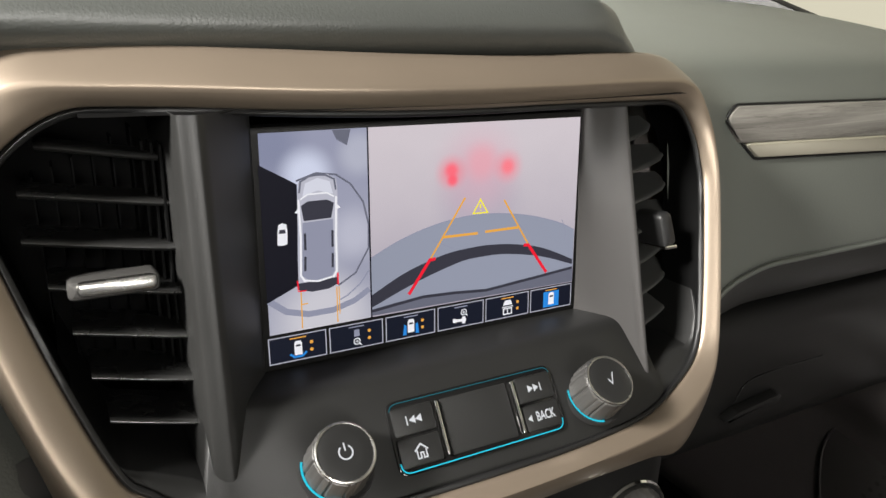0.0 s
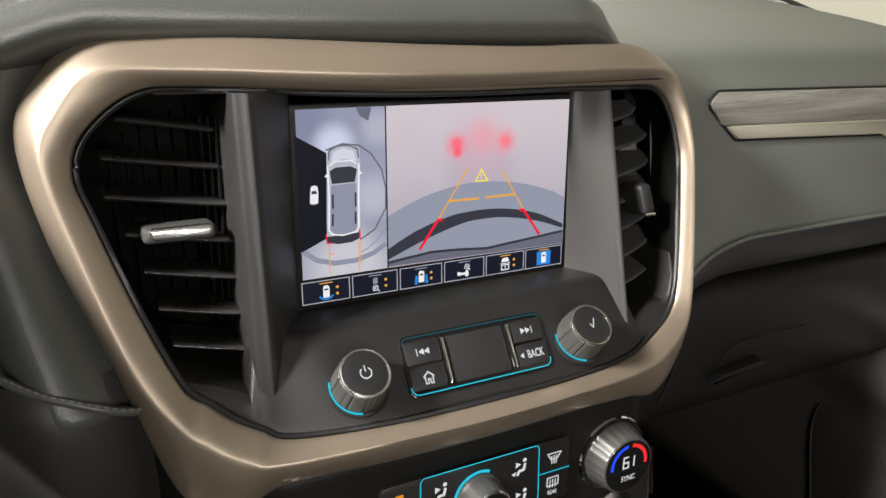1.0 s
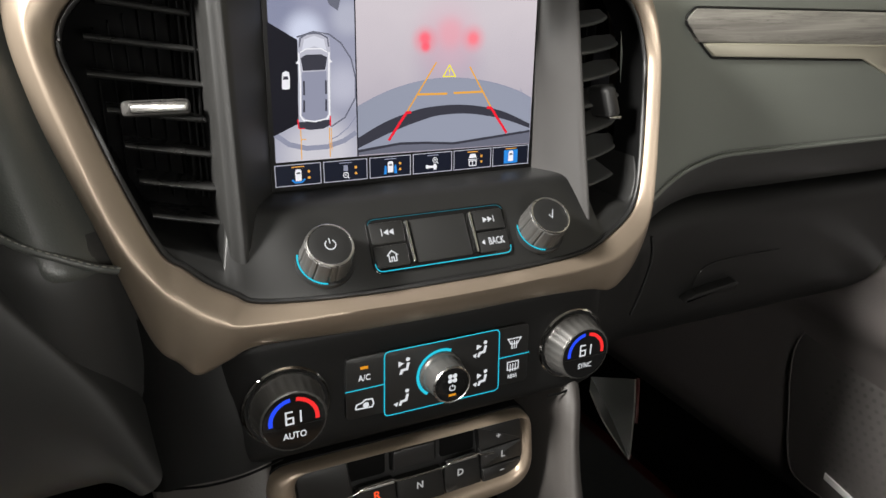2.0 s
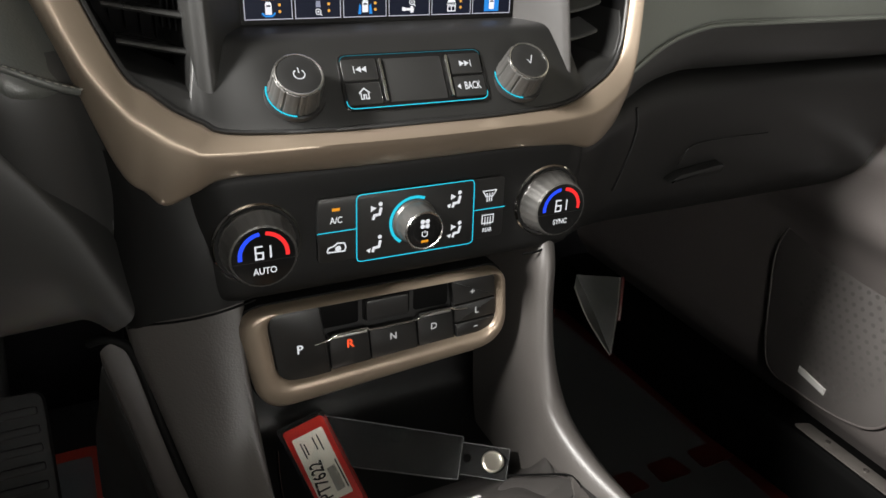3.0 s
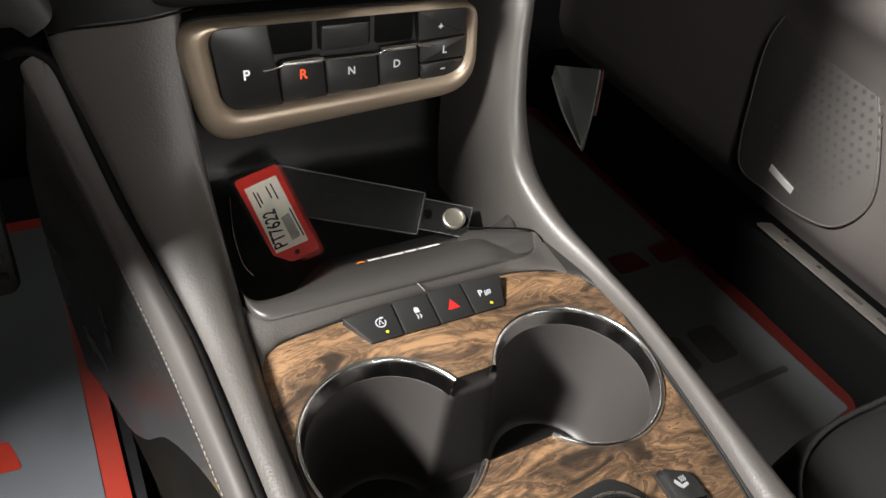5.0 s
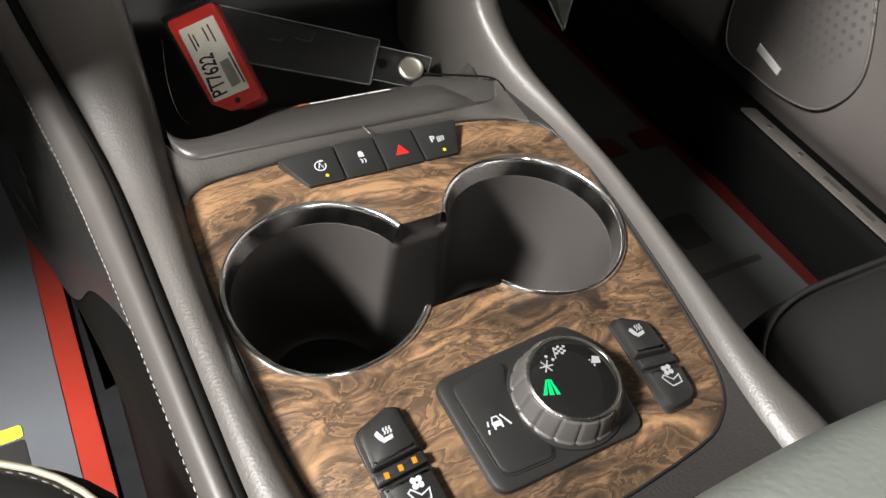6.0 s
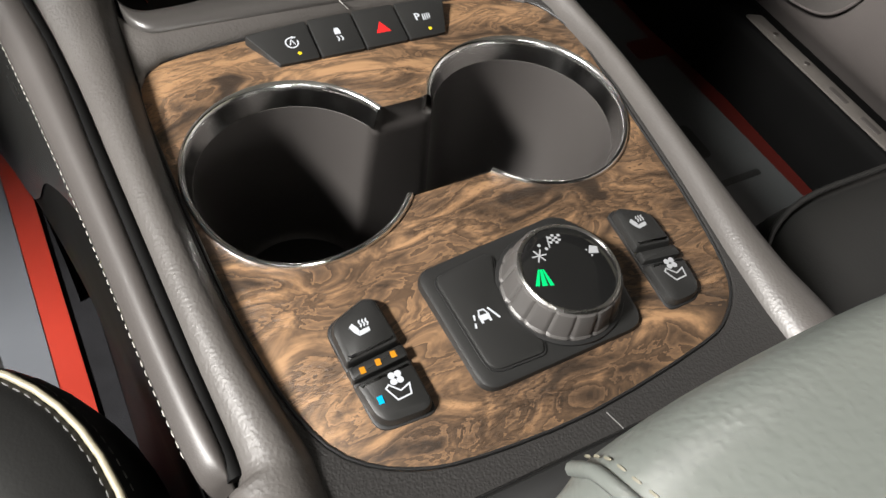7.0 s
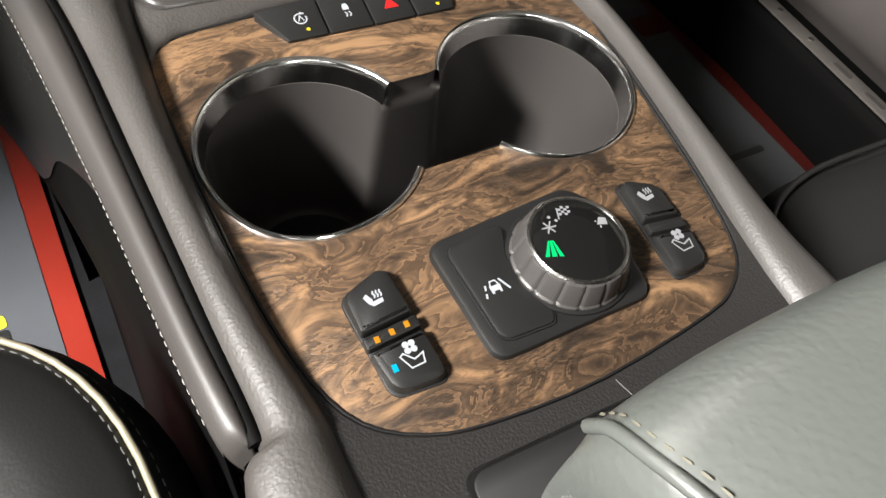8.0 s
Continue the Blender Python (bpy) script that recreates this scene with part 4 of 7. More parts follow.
over_b = [(-36.2, -27.6), (-17.7, -18.6), (4.3, -12.2), (20, -10.6), (33.7, -10.6), (50, -12.6), (67.3, -17), (87.6, -26.2)]
under_b = [(87.6, -29.2), (66, -21.6), (42.5, -17.0), (26, -16.4), (12.6, -17.7), (-11.8, -24.6), (-36.2, -34)]
on("bumper_band", [mm([(p.x, p.y) for p in catmull([(a, b, 0) for a, b in over_b], 4)][::-1] + [(p.x, p.y) for p in catmull([(a, b, 0) for a, b in under_b], 4)][::-1])], 0.0005, S_DARK, rear)
on("bumper_base", [mm([(-36.2, -38.2), (88.0, -39.6), (88, -30.5), (70, -32.2), (50, -33.2), (29.8, -35), (10, -33.2), (-8, -32.4), (-24, -33.6), (-36.2, -35)])], 0.00052, S_MID, rear)
on("bumper_line", [ribbon(mm([(-36, -35.8), (-8, -33.0), (10, -33.8), (30, -35.6), (60, -33.4), (87.6, -31.2)]), 0.0016)], 0.00054, S_DARK, rear)
for guide, thick in (([(16.8, 16.5), (-3.2, -13)], 0.0010), ([(40.4, 13), (56.5, -13)], 0.0010), ([(3.3, -2.8), (24.6, -3.2)], 0.0014), ([(29, -3.0), (50.3, -3.0)], 0.0014)):
    on("guide_line", [ribbon(mm(guide), thick)], 0.0006, S_AMBER, rear)
for stop in ([(-0.5, -13.6), (-3.8, -13.8), (-15.9, -30.4)], [(53.8, -13.4), (56.9, -13.8), (69.5, -31.3)]):
    on("stop_line", [ribbon(mm(stop), 0.0017)], 0.00062, S_RED, rear)
on("warning_triangle", [ribbon(mm([(25.9, 14.6), (21.6, 7.6), (30.2, 7.4)]), 0.0008, True), ribbon(mm([(25.9, 12.2), (25.9, 10.0)]), 0.0008), ribbon(mm([(25.9, 9.2), (25.9, 8.6)]), 0.0008)], 0.00064, S_YELLOW, rear)
on("divider", [mm([(-36.9, -39.2), (-36.1, -39.2), (-35.4, 54.7), (-36.2, 54.7)])], 0.00066, S_BLACK, screen)

tile_x = [(-88.4, -60.6), (-58.6, -30.8), (-28.8, -1.2), (0.8, 28.4), (30.2, 57.9), (59.6, 87.6)]
for k, (a, b) in enumerate(tile_x):
    c = (a + b) / 2
    tile = on("view_button", [mm([(a, -53.6), (b, -53.6), (b, -40.8), (a, -40.8)])], 0.0004, glow("tile_navy", (0.006, 0.008, 0.018), 1.0), screen)
    on("outline", [ribbon(mm([(a, -53.6), (b, -53.6), (b, -40.8), (a, -40.8)]), 0.0005, True)], 0.0005, S_LIGHT, tile)
    on("mark", [mm([(c - 4, -42.6), (c + 4, -42.6), (c + 4, -42.0), (c - 4, -42.0)])], 0.0006, S_AMBER if k in (0, 4, 5) else S_GREY, tile)
    if k in (0, 1, 2, 4):
        on("dots", [[Vector((v.x, v.y)) for v in disc((c + 6.6) / 1000, y / 1000, 0.0009, 10)] for y in (-45.6, -49.4)], 0.0006, S_AMBER, tile)
    if k == 5:
        on("lit_field", [mm([(c - 5.4, -52.4), (c + 5.4, -52.4), (c + 5.4, -43.2), (c - 5.4, -43.2)])], 0.0006, S_BLUE, tile)
    if k in (0, 2, 5):
        on("car_icon", [mm([(c - 1.9, -51), (c + 1.9, -51), (c + 1.9, -45), (c + 1.2, -43.8), (c - 1.2, -43.8), (c - 1.9, -45)])], 0.0007, S_WHITE, tile)
        on("icon_glass", [mm([(c - 1.3, -46.6), (c + 1.3, -46.6), (c + 1, -45.6), (c - 1, -45.6)])], 0.0008, S_DARK, tile)
    if k == 0:
        on("icon_arc", [ribbon(mm([(c - 4, -50), (c - 2, -51.8), (c + 2, -51.8), (c + 4, -50)]), 0.0011)], 0.0007, S_BLUE, tile)
    if k == 2:
        on("icon_sides", [mm([(c - 4.6, -52), (c - 2.6, -52), (c - 2.6, -47), (c - 3.8, -46)]), mm([(c + 2.6, -52), (c + 4.6, -52), (c + 3.8, -46), (c + 2.6, -47)])], 0.0007, S_BLUE, tile)
    if k == 1:
        on("icon_car", [mm([(c - 1.5, -47.4), (c + 1.5, -47.4), (c + 1.3, -43.8), (c - 1.3, -43.8)])], 0.0007, S_GREY, tile)
    if k in (1, 3):
        x0, y0 = (c, -50) if k == 1 else (c + 1.6, -45.6)
        on("icon_lens", [ribbon([Vector((p.x, p.y)) for p in disc(x0 / 1000, y0 / 1000, 0.0016, 14)], 0.0005, True), ribbon(mm([(x0 + 1.1, y0 - 1.1), (x0 + 2.4, y0 - 2.4)]), 0.0006), ribbon(mm([(x0 - 0.8, y0), (x0 + 0.8, y0)]), 0.0004), ribbon(mm([(x0, y0 - 0.8), (x0, y0 + 0.8)]), 0.0004)], 0.0007, S_WHITE, tile)
    if k == 3:
        on("icon_hitch", [mm([(c - 5, -50.6), (c - 3, -51), (c - 3, -48.6), (c - 5, -48.4)]), mm([(c - 3, -50.6), (c + 3, -50.8), (c + 3, -49.2), (c - 3, -49)]), mm([(c + 0.6, -52), (c + 2.6, -52), (c + 2.6, -48), (c + 0.6, -48)])], 0.0007, S_WHITE, tile)
    if k == 4:
        on("icon_trailer", [mm([(c - 3, -46.4), (c + 3, -46.4), (c + 1.8, -43.6), (c - 1.8, -43.6)]), ribbon(mm([(c - 3.6, -47.4), (c + 3.6, -47.4)]), 0.0005), ribbon(mm([(c - 2.6, -51.6), (c + 2.6, -51.6), (c + 2.6, -48.4), (c - 2.6, -48.4)]), 0.0007, True), ribbon(mm([(c, -51.6), (c, -48.4)]), 0.0006)], 0.0007, S_WHITE, tile)

# ---- media controls under the screen ----
def grip(n, depth):
    return lambda a, w: 1.0 - depth * (0.5 + 0.5 * math.cos(n * a)) ** 14


def knob(name, M, r, height, label, group, cap_mat=GLOSS, skirt=None):
    """A ribbed dial with a bright rim round a black cap, on the plane M."""
    k = thing(name, label, "knob", M.translation, group)
    turned("grip", [(r * 1.02, -0.006), (r * 1.02, height * 0.12), (r * 0.98, height * 0.2), (r * 0.95, height * 0.85), (r * 0.93, height * 0.95), (r * 0.86, height * 0.985)], M, KNOB, k, 96, bumps=grip(22, 0.055))
    turned("rim", [(r * 0.88, height * 0.97), (r * 0.905, height * 1.0), (r * 0.89, height * 1.035), (r * 0.85, height * 1.05), (r * 0.82, height * 1.04), (r * 0.81, height * 0.98)], M, DIALCHROME, k, 64, "satin chrome rim", cap=False)
    turned("cap", [(r * 0.83, height * 0.9), (r * 0.825, height * 1.015), (r * 0.79, height * 1.03), (r * 0.4, height * 1.035)], M, cap_mat, k, 64)
    return k


def at(M, u, v, w=0.0):
    return M @ Matrix.Translation((u, v, w))


media = thing("media_control_panel", "black media button panel with a cyan light line", "control panel", (0, 0.29, 0.75))
slab("frame_rim", rrect(0.002, 0, 0.094, 0.0345, 0.0055), BP, -0.003, 0.0012, 0.0006, GLOSS, media)
out = rrect(0.002, 0, 0.0915, 0.032, 0.005)
low_half = sorted([p for p in out if p.y < -0.002], key=lambda p: p.x)
decal("light_line", [ribbon(low_half, 0.00065)], BP, 0.0014, CYAN, media, "glowing cyan line")
decal("light_line", [ribbon(sorted([p for p in out if p.y > 0.0125], key=lambda p: p.x), 0.0005)], BP, 0.0014, glow("dim_cyan", (0.01, 0.10, 0.13), 1.0), media)
slab("touchpad", rrect(0.0015, -0.0003, 0.0375, 0.0270, 0.001), BP, -0.002, 0.0017, 0.0005, TOUCH, media, "blank black touch area")
for u, v, nm in ((-0.0325, 0.0071, "button"), (-0.0325, -0.0074, "button"), (0.0362, 0.0071, "button"), (0.0362, -0.0074, "button")):
    slab(nm, rrect(u, v, 0.0215, 0.0132, 0.0016), BP, -0.002, 0.0022, 0.0007, BUTTON, media)
for u in (-0.0196, 0.0233):
    slab("chrome_bar", rrect(u, 0, 0.0016, 0.0262, 0.0007), BP, -0.001, 0.0034, 0.0006, CHROME, media, "thin chrome bar")
tri_r = lambda x, y, s: [Vector((x - s, y - s)), Vector((x + s * 0.7, y)), Vector((x - s, y + s))]
tri_l = lambda x, y, s: [Vector((x + s, y - s)), Vector((x + s, y + s)), Vector((x - s * 0.7, y))]
bar2 = lambda x, y, h: [Vector((x - 0.0003, y - h)), Vector((x + 0.0003, y - h)), Vector((x + 0.0003, y + h)), Vector((x - 0.0003, y + h))]
decal("previous_icon", [bar2(-0.0362, 0.0071, 0.0021), tri_l(-0.0338, 0.0071, 0.0019), tri_l(-0.0305, 0.0071, 0.0019)], BP, 0.0024, WHITE, media)
decal("next_icon", [bar2(0.0395, 0.0071, 0.0021), tri_r(0.0372, 0.0071, 0.0019), tri_r(0.0338, 0.0071, 0.0019)], BP, 0.0024, WHITE, media)
hx, hy = -0.0325, -0.0078
decal("home_icon", [ribbon([(hx - 0.0034, hy + 0.0004), (hx, hy + 0.0034), (hx + 0.0034, hy + 0.0004)], 0.0008), ribbon([(hx - 0.0023, hy + 0.0008), (hx - 0.0023, hy - 0.003), (hx - 0.0007, hy - 0.003), (hx - 0.0007, hy - 0.0006), (hx + 0.0007, hy - 0.0006), (hx + 0.0007, hy - 0.003), (hx + 0.0023, hy - 0.003), (hx + 0.0023, hy + 0.0008)], 0.0007)], BP, 0.0024, WHITE, media)
lettering("back_word", "BACK", BP, 0.0380, -0.0074, 0.0066, 0.0024, WHITE, media, 0, 0.66)
decal("back_arrow", [[Vector((0.0298, -0.0092)), Vector((0.0298, -0.0056)), Vector((0.0274, -0.0074))]], BP, 0.0024, WHITE, media)

for u, kindk in ((-0.0713, "power"), (0.0732, "check")):
    M = at(BP, u - 0.0010, -0.0036) @ Matrix.Rotation(radians(-14), 4, "X")
    k = knob("media_dial", M, 0.0150, 0.0172, cap_mat=BUTTON, label= "ribbed grey dial with black cap and power sign" if kindk == "power" else "ribbed grey dial with black cap and tick sign", group="dials under the screen")
    ringp = disc(0, 0, 0.0160, 40, radians(112), radians(262))
    decal("light_ring", [ribbon(ringp, 0.0010)], M, 0.0012, CYAN, k, "glowing cyan ring")
    turned("socket", [(0.0176, -0.002), (0.0171, 0.0006), (0.0142, 0.0004)], M, BLACK, k, 48, cap=False)
    if kindk == "power":
        decal("power_icon", [ribbon(disc(0, -0.0002, 0.0030, 22, radians(125), radians(415)), 0.0007), ribbon([(0, 0.0005), (0, 0.0040)], 0.0007)], M, 0.0181, WHITE, k)
    else:
        decal("tick_icon", [ribbon([(-0.0012, 0.0006), (0.0002, -0.0022), (0.0030, 0.0036)], 0.0006)], M, 0.0181, WHITE, k)

# ---- climate panel ----
HV = plane((0, 0.2858, 0.682), (0, 0.010, 1))
climate = thing("climate_control_panel", "black climate control panel with lit symbols and cyan lines", "control panel", (0, 0.30, 0.645))
rows = []
for k in range(37):
    x = -0.165 + 0.0085 * k
    top = 0.7265 - 0.012 * smooth01(0.11, 0.15, abs(x))
    bow = 0.9 * max(0, abs(x) - 0.118) ** 1.5 * 6
    ps = [(0.300, top + 0.012), (0.289, top - 0.001), (0.2865, top - 0.010), (0.2872, 0.682), (0.2858, 0.655), (0.2885, 0.645), (0.300, 0.640), (0.33, 0.6385)]
    rows.append([Vector((x, p.x + bow, p.y)) for p in catmull([(a, b, 0) for a, b in ps], 4)])
loft("fascia", rows, FASCIA, climate, label="satin black fascia")
slab("button_field", rpoly([(-0.0655, -0.0192, 0.004), (0.0655, -0.0205, 0.004), (0.0645, 0.0238, 0.004), (-0.0645, 0.0238, 0.004)]), HV, -0.002, 0.0022, 0.0008, BUTTON, climate)
boxp = rpoly([(-0.0405, -0.0215, 0.0035), (0.0420, -0.0220, 0.0035), (0.0408, 0.0240, 0.0035), (-0.0400, 0.0240, 0.0035)])
slab("centre_field", boxp, HV, -0.001, 0.0030, 0.0006, BUTTON, climate)
decal("light_line", [ribbon(boxp, 0.00075, True)], HV, 0.0032, CYAN, climate, "glowing cyan outline")
decal("light_line", [[Vector((-0.0655, 0.0012)), Vector((-0.0405, 0.0012)), Vector((-0.0405, 0.0019)), Vector((-0.0655, 0.0019))]], HV, 0.0026, CYAN, climate)
decal("light_line", [[Vector((0.0415, 0.0012)), Vector((0.0655, 0.0012)), Vector((0.0655, 0.0019)), Vector((0.0415, 0.0019))]], HV, 0.0026, CYAN, climate)
lettering("ac_word", "A/C", HV, -0.0530, 0.0090, 0.0060, 0.0026, WHITE, climate, 0, 0.80)
lettering("rear_word", "REAR", HV, 0.0530, -0.0142, 0.0042, 0.0026, WHITE, climate, 0, 0.72)
decal("ac_light", [[Vector((-0.0555, 0.0152)), Vector((-0.0505, 0.0152)), Vector((-0.0505, 0.0172)), Vector((-0.0555, 0.0172))]], HV, 0.0026, AMBER, climate, "glowing amber bar")


def seated(u, v, arrow):
    """A sitting figure's outline as used on air-flow buttons, reduced to plain strokes."""
    s = [ribbon([(u + 0.0034, v + 0.0030), (u + 0.0024, v - 0.0014), (u - 0.0010, v - 0.0018), (u - 0.0020, v - 0.0046)], 0.0019), disc(u + 0.0030, v + 0.0054, 0.0014, 12)]
    if arrow in ("mid", "both"):
        s.append([Vector((u - 0.0034, v + 0.0008)), Vector((u + 0.0004, v + 0.0030)), Vector((u - 0.0034, v + 0.0050))])
    if arrow in ("low", "both"):
        s.append([Vector((u - 0.0062, v - 0.0026)), Vector((u - 0.0040, v - 0.0050)), Vector((u - 0.0030, v - 0.0016))])
    return s


for u, v, a in ((-0.0275, 0.0108, "mid"), (-0.0280, -0.0116, "low"), (0.0275, 0.0112, "both"), (0.0285, -0.0106, "both")):
    decal("airflow_icon", seated(u, v, a), HV, 0.0033, WHITE, climate)
u, v = -0.0535, -0.0100
decal("recirculation_icon", [ribbon([(u - 0.0058, v - 0.0016), (u - 0.0050, v + 0.0010), (u - 0.0012, v + 0.0020), (u + 0.0008, v + 0.0036), (u + 0.0052, v + 0.0032), (u + 0.0062, v + 0.0002), (u + 0.0054, v - 0.0022)], 0.0010), ribbon([(u - 0.0058, v - 0.0020), (u + 0.0056, v - 0.0024)], 0.0010), disc(u + 0.0012, v - 0.0002, 0.0020, 12)], HV, 0.0026, WHITE, climate)
u, v = 0.0532, 0.0112
decal("defrost_icon", [ribbon([(u - 0.0050, v + 0.0034), (u + 0.0050, v + 0.0034), (u + 0.0026, v - 0.0006), (u - 0.0026, v - 0.0006)], 0.0008, True)] + [ribbon([(u + d, v + 0.0018), (u + d * 0.8, v - 0.0044)], 0.0008) for d in (-0.002, 0, 0.002)], HV, 0.0026, WHITE, climate)
u, v = 0.0530, -0.0066
decal("rear_defrost_icon", [ribbon([(u - 0.0042, v - 0.0024), (u + 0.0042, v - 0.0024), (u + 0.0042, v + 0.0036), (u - 0.0042, v + 0.0036)], 0.0008, True)] + [ribbon([(u + d, v + 0.0022), (u + d, v - 0.0040)], 0.0007) for d in (-0.002, 0, 0.002)], HV, 0.0026, WHITE, climate)


def segments(u, v, h):
    """The two digits 6 and 1 in plain bars."""
    w, t = h * 0.52, h * 0.14
    return [ribbon([(u + w * 0.5, v + h / 2), (u - w * 0.5, v + h / 2), (u - w * 0.5, v - h / 2), (u + w * 0.5, v - h / 2), (u + w * 0.5, v), (u - w * 0.5, v)], t), ribbon([(u + w * 1.6, v + h / 2), (u + w * 1.6, v - h / 2)], t)]


for u, word in ((-0.1008, "AUTO"), (0.1012, "SYNC")):
    M = at(HV, u, 0.0)
    k = thing("temperature_dial", "grey ribbed temperature dial with lit blue and red arc", "knob", M.translation, "temperature dials")
    turned("outer_ring", [(0.0262, -0.002), (0.0266, 0.0010), (0.0257, 0.0022), (0.0248, 0.0014)], M, CHROME, k, 64, "thin chrome outer ring", cap=False)
    turned("socket", [(0.0250, 0.0012), (0.0225, -0.0002)], M, BLACK, k, 64, cap=False)
    turned("grip", [(0.0228, -0.002), (0.0228, 0.0030), (0.0218, 0.0046), (0.0200, 0.0160), (0.0195, 0.0172), (0.0186, 0.0177)], M, KNOB, k, 96, bumps=grip(24, 0.020))
    turned("cap", [(0.0188, 0.014), (0.0187, 0.0174), (0.0180, 0.0180), (0.010, 0.0181)], M, GLOSS, k, 64)
    decal("blue_arc", [ribbon(disc(0, 0.0014, 0.0136, 20, radians(97), radians(188)), 0.0025)], M, 0.0183, BLUELED, k, "glowing blue arc")
    decal("red_arc", [ribbon(disc(0, 0.0014, 0.0136, 20, radians(-8), radians(83)), 0.0025)], M, 0.0183, SCARLET, k, "glowing red arc")
    decal("digits", segments(-0.0026, 0.0032, 0.0078), M, 0.0183, WHITE, k)
    lettering("word", word, M, 0, -0.0088, 0.0060 if word == "AUTO" else 0.0054, 0.0183, WHITE, k, 0, 0.82)
    decal("cap_line", [[Vector((-0.0190, -0.0026)), Vector((0.0190, -0.0026)), Vector((0.0190, -0.0023)), Vector((-0.0190, -0.0023))]], M, 0.0182, BUTTON, k)
M = at(HV, -0.0015, 0.0015, 0.003)
fan = thing("fan_dial", "small black fan speed dial with a chrome rim", "knob", M.translation)
turned("grip", [(0.0150, -0.002), (0.0150, 0.002), (0.0138, 0.0035), (0.0128, 0.0150), (0.0124, 0.0165)], M, KNOB, fan, 72, bumps=grip(16, 0.02))
turned("rim", [(0.0126, 0.0155), (0.0130, 0.0166), (0.0124, 0.0175), (0.0116, 0.0172)], M, DIALCHROME, fan, 64, "thin chrome rim", cap=False)
turned("cap", [(0.0118, 0.014), (0.0117, 0.0170), (0.0112, 0.0172), (0.006, 0.0172)], M, GLOSS, fan, 48)
decal("light_ring", [ribbon(disc(0, 0, 0.0163, 30, radians(65), radians(235)), 0.0020)], M, 0.0006, CYAN, fan, "glowing cyan ring")
decal("fan_icon", [disc(dx, 0.0048 + dy, 0.0016, 10) for dx, dy in ((0.0016, 0.0016), (-0.0016, 0.0016), (-0.0016, -0.0016), (0.0016, -0.0016))] + [ribbon(disc(0, -0.0020, 0.0019, 16, radians(125), radians(415)), 0.0006), ribbon([(0, -0.0014), (0, 0.0006)], 0.0006)], M, 0.0174, WHITE, fan)
decal("fan_light", [[Vector((-0.0024, -0.0078)), Vector((0.0024, -0.0078)), Vector((0.0024, -0.0062)), Vector((-0.0024, -0.0062))]], M, 0.0174, AMBER, fan, "glowing amber bar")

# ---- gear selector ----
SH = plane((0, 0.2895, 0.60), (0, 0.05, 1))
gear = thing("gear_selector", "row of black gear buttons in a champagne metal frame", "gear selector", (-0.018, 0.30, 0.56))
o_out = rpoly([(-0.107, -0.0435, 0.024), (0.079, -0.0310, 0.028), (0.0735, 0.0325, 0.014), (-0.1185, 0.0335, 0.018)], 8)
o_in = rpoly([(-0.0945, -0.0235, 0.016), (0.0690, -0.0165, 0.018), (0.0675, 0.0300, 0.008), (-0.1000, 0.0308, 0.012)], 8)
n = len(o_out)
oc = [a.lerp(b, 0.62) for a, b in zip(o_out, o_in)]
rr = []
for poly, w in ((o_out, -0.006), (o_out, -0.001), ([a.lerp(b, 0.05) for a, b in zip(o_out, o_in)], 0.0028), ([a.lerp(b, 0.25) for a, b in zip(o_out, o_in)], 0.0060), (oc, 0.0072), ([a.lerp(b, 0.85) for a, b in zip(o_out, o_in)], 0.0066), (o_in, 0.0040), (o_in, -0.012)):
    rr.append([SH @ Vector((p[0], p[1], w)) for p in poly])
loft("metal_frame", rr, BRONZEDARK, gear, closed=True, label="champagne metal frame", sharp=60)
slab("back_plate", o_in, SH, -0.010, -0.004, 0, DARK, gear)
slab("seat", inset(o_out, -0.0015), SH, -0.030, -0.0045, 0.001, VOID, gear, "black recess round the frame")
keys = [("key_park", [(-0.0935, -0.0215, 0.012), (-0.0580, -0.0250, 0.001), (-0.0643, 0.0295, 0.001), (-0.0985, 0.0295, 0.008)], 0.0030, "P", (-0.0790, 0.0), WHITE),
        ("key_reverse", [(-0.0572, -0.0250, 0.001), (-0.0286, -0.0258, 0.001), (-0.0310, 0.0045, 0.002), (-0.0592, 0.0045, 0.002)], 0.0012, "R", (-0.0440, -0.0045), REDLED),
        ("key_neutral", [(-0.0278, -0.0258, 0.001), (0.0072, -0.0262, 0.001), (0.0044, 0.0030, 0.002), (-0.0302, 0.0030, 0.002)], 0.0012, "N", (-0.0125, -0.0060), DIMWHITE),
        ("key_drive", [(0.0080, -0.0262, 0.001), (0.0362, -0.0240, 0.001), (0.0330, 0.0060, 0.002), (0.0054, 0.0030, 0.002)], 0.0012, "D", (0.0185, -0.0050), DIMWHITE),
        ("key_minus", [(0.0372, -0.0235, 0.001), (0.0668, -0.0136, 0.010), (0.0680, -0.0058, 0.001), (0.0352, -0.0072, 0.001)], 0.0026, "", (0, 0), DIMWHITE),
        ("key_low", [(0.0350, -0.0062, 0.001), (0.0680, -0.0048, 0.001), (0.0672, 0.0097, 0.001), (0.0336, 0.0078, 0.001)], 0.0026, "L", (0.0520, 0.0015), DIMWHITE),
        ("key_plus", [(0.0334, 0.0088, 0.001), (0.0670, 0.0107, 0.001), (0.0658, 0.0290, 0.006), (0.0308, 0.0288, 0.001)], 0.0026, "", (0, 0), DIMWHITE)]
for nm, poly, w, ch, (u, v), mt in keys:
    key = slab(nm, rpoly(poly, 4), SH, -0.008, w, 0.0010, BUTTON, gear)
    if ch:
        lettering("letter", ch, SH, u, v, 0.0090 if ch in "PR" else 0.0074, w + 0.0002, mt, key, 0, 0.95)
